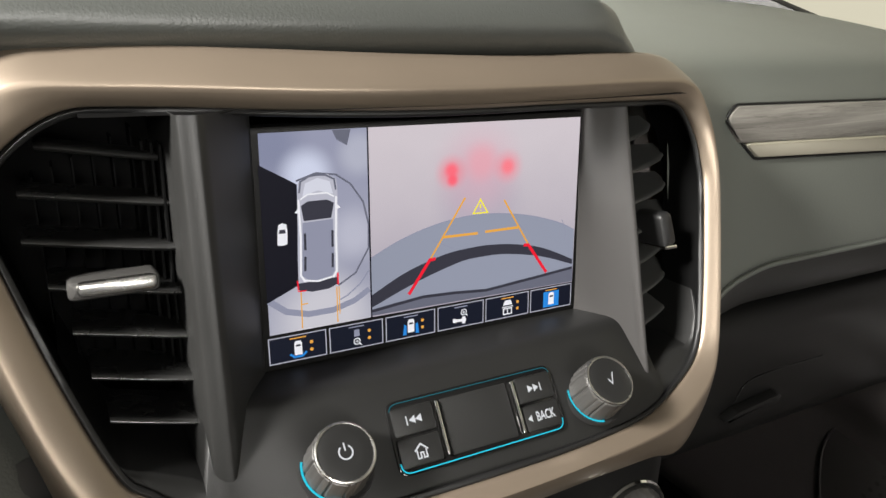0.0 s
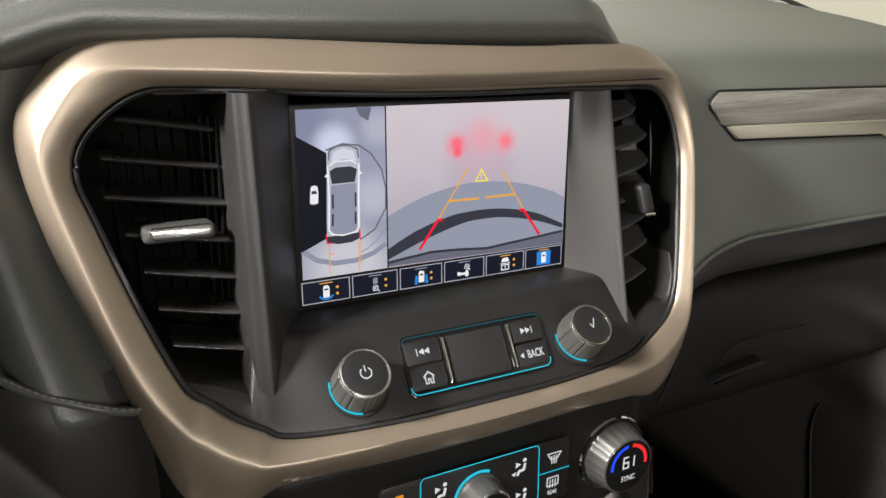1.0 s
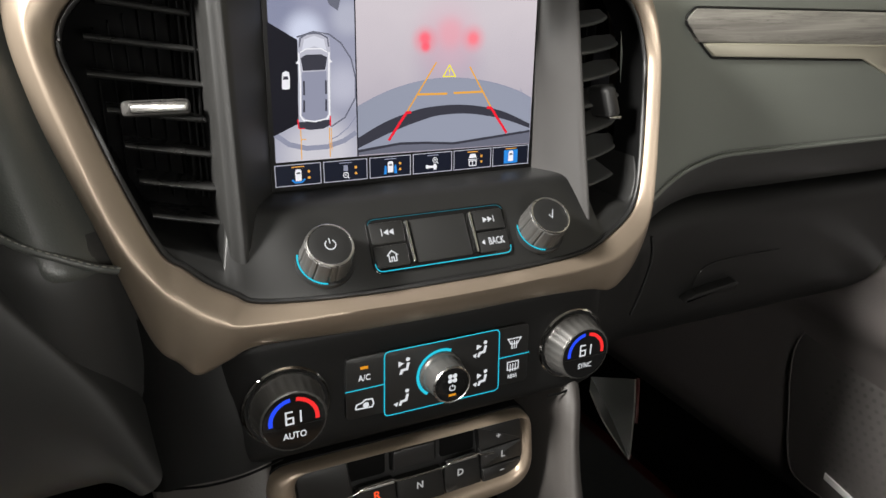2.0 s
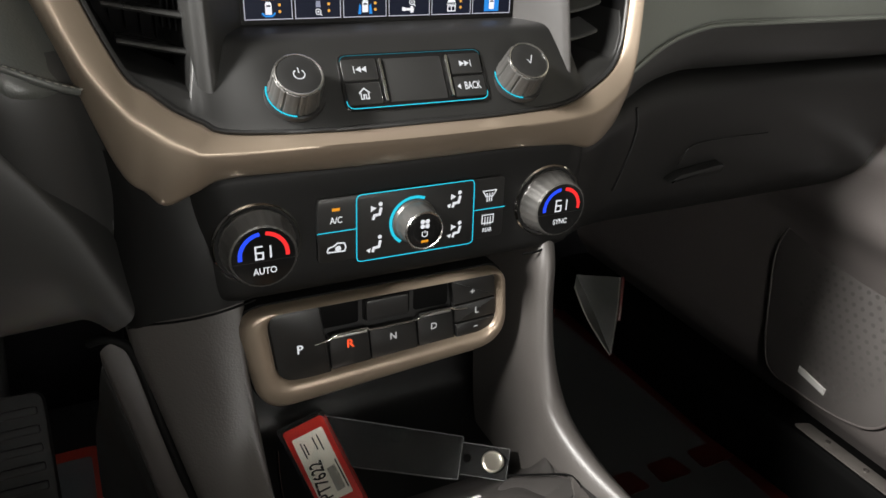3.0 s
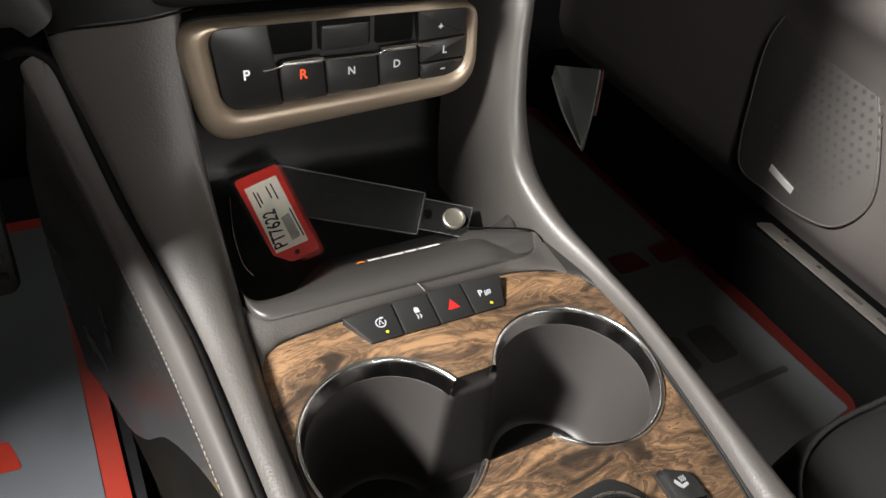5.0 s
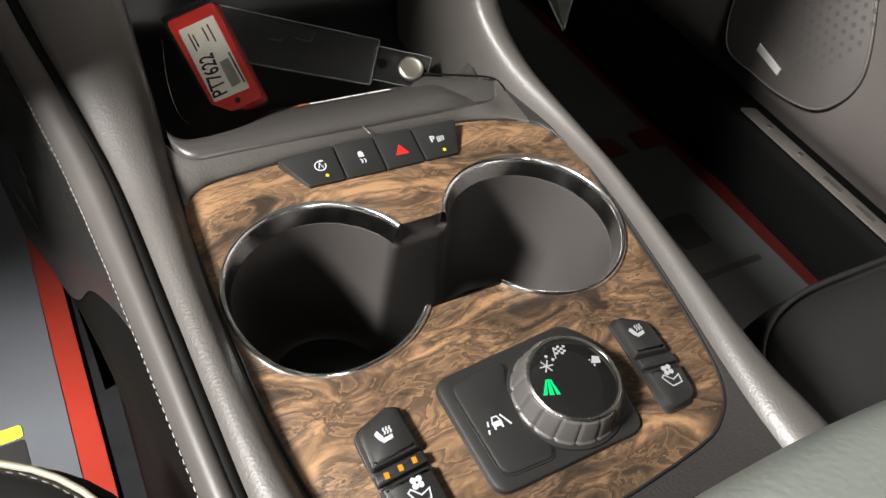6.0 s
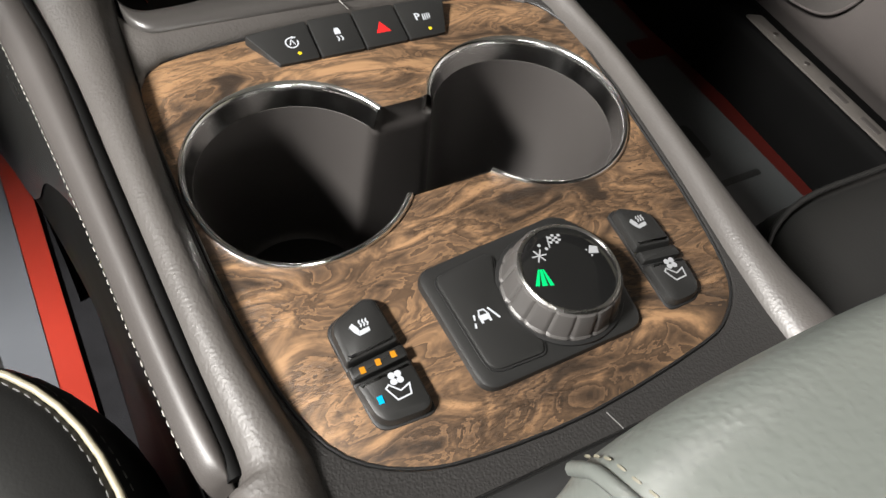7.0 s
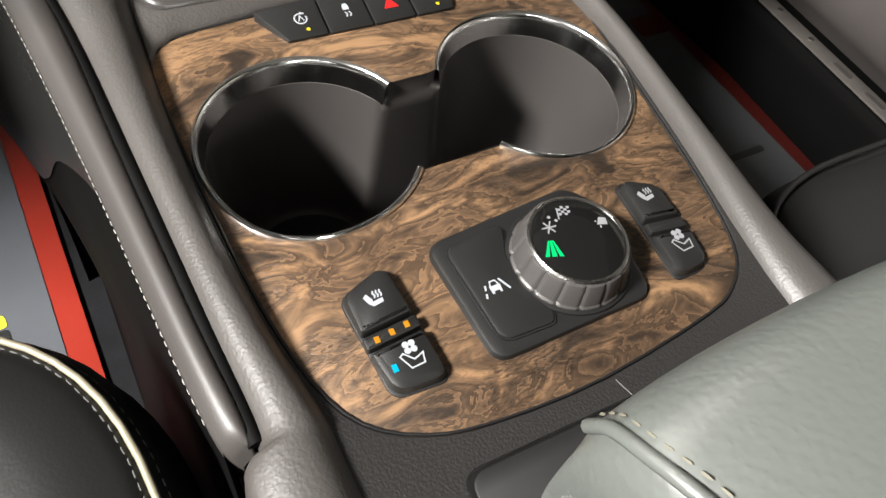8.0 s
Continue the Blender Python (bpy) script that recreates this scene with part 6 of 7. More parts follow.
# ---- button bank ----
bank = thing("button_bank", "row of four black console buttons", "switch", (0, 0.165, 0.50))
BB = plane((0, 0.1582, 0.5006), (0, 1, 0.19))
cuts_l = [(-0.0500, -0.0612), (-0.0290, -0.0290), (-0.0055, -0.0055), (0.0180, 0.0180), (0.0390, 0.0475)]
for k in range(4):
    (b0, t0), (b1, t1) = cuts_l[k], cuts_l[k + 1]
    yb = [-0.0115, -0.0115, -0.0115, -0.0112, -0.0110]
    yt = [0.0092, 0.0118, 0.0125, 0.0128, 0.0125]
    btn = slab("button", rpoly([(b0 + 0.0005, yb[k], 0.0012), (b1 - 0.0005, yb[k + 1], 0.0012), (t1 - 0.0005, yt[k + 1], 0.0012), (t0 + 0.0005, yt[k], 0.0012)], 3), BB, -0.010, 0.0009, 0.0006, BUTTON, bank)
    cx = [-0.0400, -0.0163, 0.0068, 0.0297][k]
    if k == 0:
        decal("stop_start_icon", [ribbon(disc(cx, -0.0002, 0.0030, 20, radians(60), radians(380)), 0.0007), ribbon([(cx - 0.0012, -0.0016), (cx, 0.0016), (cx + 0.0014, -0.0016)], 0.0006), ribbon([(cx + 0.0006, 0.0034), (cx + 0.0026, 0.0026)], 0.0007)], BB, 0.0011, WHITE, btn)
    if k == 1:
        decal("traction_icon", [ribbon([(cx - 0.0012, -0.0042), (cx - 0.0004, -0.0028), (cx - 0.0012, -0.0012)], 0.0007), ribbon([(cx + 0.0008, -0.0042), (cx + 0.0016, -0.0028), (cx + 0.0008, -0.0012)], 0.0007), [Vector((cx - 0.0016, 0.0)), Vector((cx + 0.0016, 0.0)), Vector((cx + 0.0016, 0.0022)), Vector((cx + 0.0010, 0.0038)), Vector((cx - 0.0010, 0.0038)), Vector((cx - 0.0016, 0.0022))]], BB, 0.0011, WHITE, btn)
    if k == 2:
        decal("hazard_triangle", [[Vector((cx - 0.0040, -0.0040)), Vector((cx + 0.0040, -0.0040)), Vector((cx, 0.0030))]], BB, 0.0011, SCARLET, btn, "red hazard triangle")
    if k == 3:
        lettering("park_letter", "P", BB, cx - 0.0022, 0.0014, 0.0062, 0.0011, WHITE, btn)
        decal("park_waves", [ribbon([(cx + 0.0006 + d, -0.0012 + d * 0.2), (cx + 0.0010 + d, 0.0028)], 0.0006) for d in (0.0, 0.0012, 0.0024, 0.0036)], BB, 0.0011, WHITE, btn)
    if k in (0, 3):
        decal("indicator", [disc(cx + 0.0016, -0.0070, 0.0010, 12)], BB, 0.0011, YELLOW, btn, "glowing yellow indicator")

# ---- drive mode selector ----
DM = plane((0.0, -0.006, 0.4975), (0, 1, 0.02))
drive = thing("drive_mode_selector", "black drive mode selector with a ribbed round dial", "drive selector", (0, -0.006, 0.497))
plate = rpoly([(-0.0370, -0.0330, 0.008), (0.0365, -0.0310, 0.009), (0.0415, 0.0130, 0.010), (0.0295, 0.0290, 0.012), (-0.0405, 0.0225, 0.008)], 6)
slab("base_plate", plate, DM, -0.002, 0.0036, 0.0022, PADS, drive)
but = rpoly([(-0.0315, -0.0270, 0.006), (-0.0090, -0.0272, 0.003), (-0.0074, -0.0228, 0.002), (-0.0138, -0.0095, 0.008), (-0.0122, 0.0062, 0.008), (-0.0075, 0.0182, 0.003), (-0.0105, 0.0200, 0.003), (-0.0345, 0.0170, 0.005)], 5)
slab("button_gap", inset(but, -0.0007), DM, 0.003, 0.00435, 0.0, DARK, drive)
lane = slab("lane_button", but, DM, 0.002, 0.0052, 0.0010, BUTTON, drive, "flat black lane assist button")
lx, ly = -0.0238, -0.0052
decal("lane_icon", [ribbon([(lx - 0.0052, ly - 0.0040), (lx - 0.0046, ly - 0.0020)], 0.0008), ribbon([(lx - 0.0042, ly - 0.0008), (lx - 0.0036, ly + 0.0014)], 0.0008), ribbon([(lx + 0.0028, ly + 0.0026), (lx + 0.0056, ly - 0.0030)], 0.0008), [Vector((lx - 0.0022, ly - 0.0020)), Vector((lx + 0.0022, ly - 0.0020)), Vector((lx + 0.0024, ly + 0.0004)), Vector((lx - 0.0024, ly + 0.0004))], ribbon([(lx - 0.0018, ly + 0.0004), (lx - 0.0011, ly + 0.0024), (lx + 0.0011, ly + 0.0024), (lx + 0.0018, ly + 0.0004)], 0.0006), [Vector((lx - 0.0022, ly - 0.0030)), Vector((lx - 0.0012, ly - 0.0030)), Vector((lx - 0.0012, ly - 0.0020)), Vector((lx - 0.0022, ly - 0.0020))], [Vector((lx + 0.0012, ly - 0.0030)), Vector((lx + 0.0022, ly - 0.0030)), Vector((lx + 0.0022, ly - 0.0020)), Vector((lx + 0.0012, ly - 0.0020))]], DM, 0.0054, WHITE, lane)
KM = at(DM, 0.0115, -0.0040, 0.0042)
KI = KM @ Matrix.Rotation(radians(-17), 4, "Z") @ Matrix.Diagonal((0.9, 0.9, 1, 1))
dial = slab("dial_seat", disc(0, 0, 0.0262, 48), KM, -0.002, 0.0006, 0.0005, DARK, drive)
turned("dial_grip", [(0.0246, -0.001), (0.0246, 0.0014), (0.0238, 0.0022), (0.0220, 0.0108), (0.0212, 0.0124), (0.0198, 0.0130)], KM, DIALGRIP, drive, 240, "ribbed dark grey dial grip", grip(16, 0.03))
turned("dial_rim", [(0.0201, 0.0124), (0.0204, 0.0133), (0.0197, 0.0141), (0.0189, 0.0140), (0.0186, 0.0130)], KM, DIALCHROME, drive, 64, "thin chrome rim", cap=False)
cap = turned("dial_cap", [(0.0191, 0.011), (0.0189, 0.0134), (0.0183, 0.0137), (0.01, 0.0138)], KM, GLOSS, drive, 64)
lx, ly = -0.0130, -0.0046
decal("road_icon", [[Vector((lx - 0.0042, ly - 0.0040)), Vector((lx - 0.0022, ly - 0.0040)), Vector((lx - 0.0006, ly + 0.0040)), Vector((lx - 0.0013, ly + 0.0040))], [Vector((lx - 0.0012, ly - 0.0040)), Vector((lx + 0.0012, ly - 0.0040)), Vector((lx + 0.0005, ly + 0.0040)), Vector((lx - 0.0005, ly + 0.0040))], [Vector((lx + 0.0022, ly - 0.0040)), Vector((lx + 0.0042, ly - 0.0040)), Vector((lx + 0.0013, ly + 0.0040)), Vector((lx + 0.0006, ly + 0.0040))]], KI, 0.0140, GREENLED, cap, "glowing green road sign")
lx, ly = -0.0120, 0.0062
decal("snow_icon", [ribbon([(lx - 0.0034 * math.cos(a), ly - 0.0034 * math.sin(a)), (lx + 0.0034 * math.cos(a), ly + 0.0034 * math.sin(a))], 0.0007) for a in (0.2, 1.25, 2.3)] + [disc(lx + 0.0040, ly + 0.0034, 0.0008, 8), disc(lx + 0.0010, ly + 0.0052, 0.0008, 8)], KI, 0.0140, DIMWHITE, cap)
lx, ly = -0.0040, 0.0128
decal("flag_icon", [ribbon([(lx - 0.0024, ly - 0.0028), (lx - 0.0024, ly + 0.0034)], 0.0006)] + [[Vector((lx - 0.002 + 0.0014 * i, ly + 0.0012 * j - 0.0006)), Vector((lx - 0.0006 + 0.0014 * i, ly + 0.0012 * j - 0.0006)), Vector((lx - 0.0006 + 0.0014 * i, ly + 0.0012 * j + 0.0006)), Vector((lx - 0.002 + 0.0014 * i, ly + 0.0012 * j + 0.0006))] for i in range(4) for j in range(4) if (i + j) % 2 == 0], KI, 0.0140, DIMWHITE, cap)
lx, ly = 0.0128, 0.0078
decal("trailer_icon", [[Vector((lx - 0.0026, ly - 0.0014)), Vector((lx + 0.0022, ly - 0.0014)), Vector((lx + 0.0022, ly + 0.0020)), Vector((lx - 0.0012, ly + 0.0026))], ribbon([(lx - 0.0012, ly - 0.0018), (lx - 0.0012, ly - 0.0030)], 0.0008), ribbon([(lx - 0.0034, ly + 0.0004), (lx - 0.0026, ly + 0.0004)], 0.0007)], KI, 0.0140, DIMWHITE, cap)

# ---- seat heater switches ----


def seat_switch(s, lit_up):
    """Two rocker pads with a ridge band between; s mirrors it."""
    sw = thing("seat_heater_switch", "black seat heating switch with amber and blue lights" if lit_up else "black seat heating and cooling switch, lights off", "switch", (s * 0.066, -0.008, 0.497), "seat heater switches")
    M = plane((0.0, 0.0, 0.4975), (0, 1, 0.02))
    f = (lambda p: p) if s < 0 else (lambda p: [(0.0510 + (-a - 0.0556) * 0.82, b + 0.0026, r) for a, b, r in p][::-1])
    slab("surround", rpoly(f([(-0.0772, -0.0372, 0.007), (-0.0545, -0.0380, 0.004), (-0.0576, 0.0122, 0.003), (-0.0628, 0.0140, 0.004), (-0.0802, 0.0070, 0.007)]), 6), M, -0.002, 0.0014, 0.0008, DARK, sw)
    slab("upper_pad", rpoly(f([(-0.0787, -0.0112, 0.0015), (-0.0570, -0.0090, 0.0015), (-0.0588, 0.0106, 0.003), (-0.0628, 0.0128, 0.004), (-0.0790, 0.0062, 0.008)]), 6), M, -0.001, 0.0056, 0.0026, PADS, sw)
    slab("light_bar", rpoly(f([(-0.0787, -0.0176, 0.001), (-0.0566, -0.0154, 0.001), (-0.0569, -0.0102, 0.001), (-0.0788, -0.0124, 0.001)]), 3), M, -0.001, 0.0048, 0.0010, PADS, sw)
    slab("lower_pad", rpoly(f([(-0.0760, -0.0364, 0.008), (-0.0554, -0.0370, 0.005), (-0.0565, -0.0166, 0.0015), (-0.0786, -0.0188, 0.0015)]), 6), M, -0.001, 0.0056, 0.0026, PADS, sw)
    # a seat with waves above it, and a seat with a fan
    u, v = (-0.0692, -0.0002) if s < 0 else (0.0600, 0.0040)
    decal("heat_icon", [[Vector((u - 0.0034, v + 0.0022)), Vector((u - 0.0018, v + 0.0034)), Vector((u - 0.0002, v + 0.0004)), Vector((u - 0.0010, v - 0.0022)), Vector((u - 0.0024, v - 0.0004))],
                        [Vector((u - 0.0010, v - 0.0024)), Vector((u + 0.0034, v - 0.0016)), Vector((u + 0.0036, v + 0.0002)), Vector((u - 0.0004, v - 0.0004))]]
          + [ribbon([(u + d, v + 0.0008), (u + d + 0.0006, v + 0.0018), (u + d, v + 0.0028), (u + d + 0.0005, v + 0.0038)], 0.0006) for d in (0.0006, 0.0019, 0.0032)], M, 0.0058, WHITE if lit_up else DIMWHITE, sw)
    u, v = (-0.0655, -0.0258) if s < 0 else (0.0605, -0.0216)
    decal("cool_icon", [ribbon([(u - 0.0040, v + 0.0012), (u - 0.0016, v - 0.0040), (u + 0.0036, v - 0.0036), (u + 0.0044, v + 0.0002), (u + 0.0006, v - 0.0012), (u - 0.0026, v + 0.0022)], 0.0006, True)]
          + [disc(u + 0.0008 + dx, v + 0.0038 + dy, 0.0013, 10) for dx, dy in ((0.0012, 0.0012), (-0.0012, 0.0012), (-0.0012, -0.0012), (0.0012, -0.0012))], M, 0.0058, WHITE if lit_up else DIMWHITE, sw)
    if lit_up:
        for k in range(3):
            x, y = -0.0741 + 0.0062 * k, -0.0149 + 0.0009 * k
            decal("amber_light", [[Vector((x - 0.0010, y - 0.0013)), Vector((x + 0.0010, y - 0.0013)), Vector((x + 0.0010, y + 0.0013)), Vector((x - 0.0010, y + 0.0013))]], M, 0.0050, AMBER, sw, "glowing amber light")
        decal("blue_light", [[Vector((-0.0738, -0.0292)), Vector((-0.0718, -0.0292)), Vector((-0.0718, -0.0262)), Vector((-0.0738, -0.0262))]], M, 0.0060, SKYLED, sw, "glowing blue light")
    return sw


seat_switch(-1, True)
seat_switch(1, False)
tube("seam_tick", [(0.001, -0.0615, 0.4990), (0.0035, -0.0690, 0.4988)], 0.00030, DARKTHREAD, console, 6)

# ---- armrest ----
arm = thing("armrest", "grey leather armrest lid with pale corner stitching", "armrest", (0.02, -0.25, 0.50))
rows = []
for x, dz, dy in ((-0.056, -0.060, 0.012), (-0.061, -0.045, 0.007), (-0.0635, -0.030, 0.005), (-0.0635, -0.016, 0.004), (-0.061, -0.005, 0.003), (-0.052, 0.001, 0.0), (-0.02, 0.005, -0.003), (0.03, 0.006, -0.004), (0.075, 0.002, -0.002), (0.095, -0.012, 0.004), (0.100, -0.035, 0.008), (0.096, -0.060, 0.014)):
    prof = [(-0.45, 0.604), (-0.30, 0.607), (-0.18, 0.606), (-0.135, 0.6062), (-0.112, 0.6045), (-0.0995, 0.6012), (-0.0912, 0.5945), (-0.0872, 0.582), (-0.0890, 0.566), (-0.094, 0.554), (-0.110, 0.547)]
    rows.append([Vector((x, y - dy, max(z + dz, 0.543 - 0.0005 * k))) for k, (y, z) in enumerate(prof)])
rr = [catmull(list(c), 4) for c in zip(*rows)]
rr = [catmull(list(c), 4) for c in zip(*rr)]
loft("cushion", rr, LEATHER, arm, label="soft grey leather cushion", sharp=80)
box("lid_base", (-0.064, -0.44, 0.500), (0.094, -0.112, 0.546), BLACK, arm, 0.006)
pth = catmull([(-0.0597, -0.0882, 0.5830), (-0.0600, -0.0925, 0.5925), (-0.0596, -0.1010, 0.5990), (-0.0575, -0.113, 0.6045), (-0.0530, -0.130, 0.6070), (-0.0460, -0.16, 0.6095), (-0.036, -0.20, 0.6112)], 8)
tube("seam_cord", [p + Vector((0, 0, 0.0002)) for p in pth], 0.0018, LEATHER, arm)
stitches("stitching", [p + Vector((0.0034, 0.0010, 0.0016)) for p in pth], 0.0026, 0.0018, 0.00040, ARMTHREAD, arm)
slab("rear_tray_rim", rrect(0.002, -0.094, 0.136, 0.050, 0.008), WP, 0.0, 0.0028, 0.0015, GLOSS, console, "thin glossy rim of the rear tray")
# flat black plate painting the shade inside the rear recess
slab("rear_tray_shade", rrect(0.002, -0.094, 0.132, 0.046, 0.007), WP, 0.001, 0.0036, 0.0005, DARK, console)

# ---- seats ----


def cushion(name, label, x0, x1, y0, y1, z, r, h, group, tall=1.0):
    st = thing(name, label, "car seat", ((x0 + x1) / 2, (y0 + y1) / 2, 0.1), group)
    outline = rpoly([(x0, y0, 0.05), (x1, y0, 0.05), (x1, y1, r), (x0, y1, r)], 14)
    rows = []
    for d, dz in ((-0.012, -h), (0.0, -h * 0.7), (0.004, -h * 0.35), (0.0, -0.03), (-0.008, -0.010), (-0.020, 0.0), (-0.045, 0.004), (-0.09, -0.006), (-0.13, -0.016)):
        rows.append([Vector((p.x, p.y, z + dz)) for p in inset(outline, -d)])
    back = [[Vector((x0 + (x1 - x0) * u, y, zz)) for u in (0.02, 0.10, 0.5, 0.90, 0.98)] for y, zz in ((-0.52, z - 0.05), (-0.55, z + 0.10 * tall), (-0.62, z + 0.40 * tall), (-0.66, z + 0.58 * tall), (-0.70, z + 0.61 * tall), (-0.76, z + 0.58 * tall), (-0.74, z + 0.30 * tall), (-0.68, z - 0.05))]
    loft("backrest", back, SEAT, st, label="black leather backrest")
    loft("seat_cushion", rows, SEAT, st, closed=True, caps=True, label="black leather cushion", sharp=80)
    return st, outline


drv, ol = cushion("driver_seat", "black leather driver seat with beige piping", -0.70, -0.151, -0.75, 0.101, 0.455, 0.14, 0.15, "front seats")
pipe = [Vector((p.x, p.y, 0.4482)) for p in inset(ol, 0.010)]
tube("piping", pipe, 0.0017, PIPING, drv, closed=True, label="beige piping")
stitches("stitching", [Vector((p.x, p.y, 0.4502)) for p in inset(ol, 0.0136)], 0.0034, 0.0020, 0.00045, DARKTHREAD, drv)
stitches("stitching", [Vector((p.x, p.y, 0.4408)) for p in inset(ol, 0.0060)], 0.0034, 0.0026, 0.00035, DARKTHREAD, drv)
pas, ol = cushion("passenger_seat", "black leather passenger seat", 0.165, 0.60, -0.75, 0.045, 0.405, 0.13, 0.18, "front seats")
tube("piping", [Vector((p.x, p.y, 0.4035)) for p in inset(ol, 0.010)], 0.0022, SEAT, pas, closed=True)

# ---- paper floor mats ----


def paper(name, label, outline, z, border, red=REDPAPER, grey=PAPER):
    mat_ = thing(name, label, "floor mat", (outline[0][0], outline[0][1], z), "paper floor mats")
    slab("red_border", rpoly(outline), Matrix.Translation((0, 0, 0)), z, z + 0.0012, 0.0, red, mat_, "printed red border")
    inner = [(p.x, p.y, 0.006) for p in inset([Vector((a, b)) for a, b, r in outline], border)]
    slab("grey_field", rpoly(inner), Matrix.Translation((0, 0, 0)), z + 0.0003, z + 0.0024, 0.0, grey, mat_, "glossy paper field")
    return mat_


pm = paper("paper_floor_mat", "grey paper floor mat with a red border", [(-0.72, 0.15, 0.03), (-0.209, 0.15, 0.03), (-0.247, 0.86, 0.03), (-0.72, 0.86, 0.03)], 0.099, 0.024)
FM = Matrix.Translation((0, 0, 0.1014))
yellow_ink = material("printed_yellow", (0.55, 0.60, 0.03), 0.4)
black_ink = material("printed_black", (0.012, 0.012, 0.012), 0.4)
slab("print_bar", rpoly([(-0.50, 0.225, 0.004), (-0.275, 0.250, 0.004), (-0.280, 0.300, 0.004), (-0.50, 0.290, 0.004)]), FM, 0, 0.0006, 0, black_ink, pm, "black printed bar")
slab("print_edge", rpoly([(-0.50, 0.290, 0.004), (-0.280, 0.302, 0.004), (-0.282, 0.316, 0.004), (-0.50, 0.306, 0.004)]), FM, 0, 0.0007, 0, yellow_ink, pm)
slab("print_mark", rpoly([(-0.46, 0.44, 0.004), (-0.318, 0.43, 0.004), (-0.330, 0.47, 0.004), (-0.46, 0.49, 0.004)]), FM, 0, 0.0006, 0, REDPAPER, pm)
# pale colour for tubes that paint the highlight on the film's edges
edge_white = material("film_edge_highlight", (0.15, 0.147, 0.128), 0.4)
pp = paper("paper_floor_mat", "grey paper floor mat with red border and print, colours darkened for shade", [(0.23, 0.05, 0.06), (0.66, 0.12, 0.10), (0.63, 0.94, 0.03), (0.25, 0.94, 0.03)], 0.099, 0.030, SHADERED, SHADEPAPER)
for a, b, y in ((0.30, 0.36, 0.30), (0.375, 0.425, 0.30), (0.44, 0.49, 0.30), (0.505, 0.555, 0.30)):
    slab("print_bar", rpoly([(a, y - 0.03, 0.01), (b, y - 0.03, 0.01), (b, y + 0.03, 0.01), (a, y + 0.03, 0.01)]), FM, 0, 0.0006, 0, black_ink, pp, "black printed bar")
slab("print_bar", rpoly([(0.30, 0.215, 0.004), (0.60, 0.222, 0.004), (0.60, 0.232, 0.004), (0.30, 0.225, 0.004)]), FM, 0, 0.0006, 0, black_ink, pp)
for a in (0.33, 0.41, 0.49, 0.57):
    slab("print_mark", rpoly([(a, 0.46, 0.008), (a + 0.06, 0.46, 0.008), (a + 0.05, 0.50, 0.008), (a, 0.50, 0.008)]), FM, 0, 0.0006, 0, SHADERED, pp)
flap = material("glossy_clear_grey_film", (0.040, 0.042, 0.038), 0.30, spec=0.5, vary=0.25, vscale=20)
curl = [[Vector((0.478, 0.716, 0.302)), Vector((0.500, 0.698, 0.246)), Vector((0.5275, 0.660, 0.190))], [Vector((0.512, 0.758, 0.296)), Vector((0.526, 0.718, 0.246)), Vector((0.5290, 0.662, 0.192))], [Vector((0.560, 0.704, 0.310)), Vector((0.554, 0.690, 0.250)), Vector((0.5305, 0.661, 0.191))]]
curl = [catmull(r, 5) for r in curl]
loft("curled_corner", curl, flap, pp, label="curled up glossy film corner")
tube("film_edge", curl[0], 0.0016, edge_white, pp, 6, label="pale line for the film edge's highlight")
tube("film_edge", curl[2], 0.0012, edge_white, pp, 6)
tube("red_edge", [p + Vector((0.006, 0.0, 0.0)) for p in curl[2][:7]], 0.0030, SHADERED, pp, 6)

# ---- passenger door ----
door = thing("passenger_door", "dark brown passenger door panel with a round speaker grille", "car door", (0.68, 0.2, 0.1))
DP = plane((0.66, 0.0, 0.0), (0, 0, 1), (0, -1, 0))
rows = []
for y in (-1.25, -0.8, -0.3, 0.0, 0.2, 0.35, 0.45, 0.55, 0.70, 0.98):
    b = 0.03 * (1 - smooth01(0.28, 0.56, y))
    rows.append([Vector((0.716, y, 0.19)), Vector((0.700, y, 0.212)), Vector((0.676, y, 0.245)), Vector((0.664, y, 0.30)), Vector((0.662, y, 0.42)), Vector((0.656 - b * 0.5, y, 0.49)), Vector((0.646 - b, y, 0.525)), Vector((0.645 - b, y, 0.550)), Vector((0.658 - b * 0.7, y, 0.574)), Vector((0.682, y, 0.62)), Vector((0.684, y, 0.85)), Vector((0.672, y, 0.900)), Vector((0.685, y, 0.918)), Vector((0.72, y, 0.921))])
cols = [catmull(list(c), 4) for c in zip(*rows)]
loft("panel", [catmull([cols[j][i] for j in range(len(cols))], 3) for i in range(len(cols[0]))], DOORSKIN, door, label="dark brown door skin")
slab("sail_panel", rpoly([(-1.02, 0.90, 0.01), (-0.40, 0.900, 0.01), (-0.40, 0.914, 0.004), (-0.50, 0.936, 0.03), (-0.58, 0.957, 0.03), (-0.64, 0.978, 0.02), (-0.80, 1.035, 0.02), (-1.02, 1.12, 0.01)]), DP, -0.035, -0.012, 0.004, SATIN, door, "plain black sail panel")
g_out = [(p.x, p.y) for p in catmull([(-0.470, 0.268, 0), (-0.495, 0.36, 0), (-0.505, 0.45, 0), (-0.470, 0.512, 0), (-0.405, 0.510, 0), (-0.345, 0.465, 0), (-0.290, 0.375, 0), (-0.278, 0.325, 0), (-0.300, 0.280, 0), (-0.345, 0.262, 0), (-0.41, 0.258, 0)], 6, True)][::-1]
grl = slab("speaker_grille", [Vector(p) for p in g_out], DP, -0.006, 0.004, 0.003, GRILLE, door, "black cloth-like speaker grille")
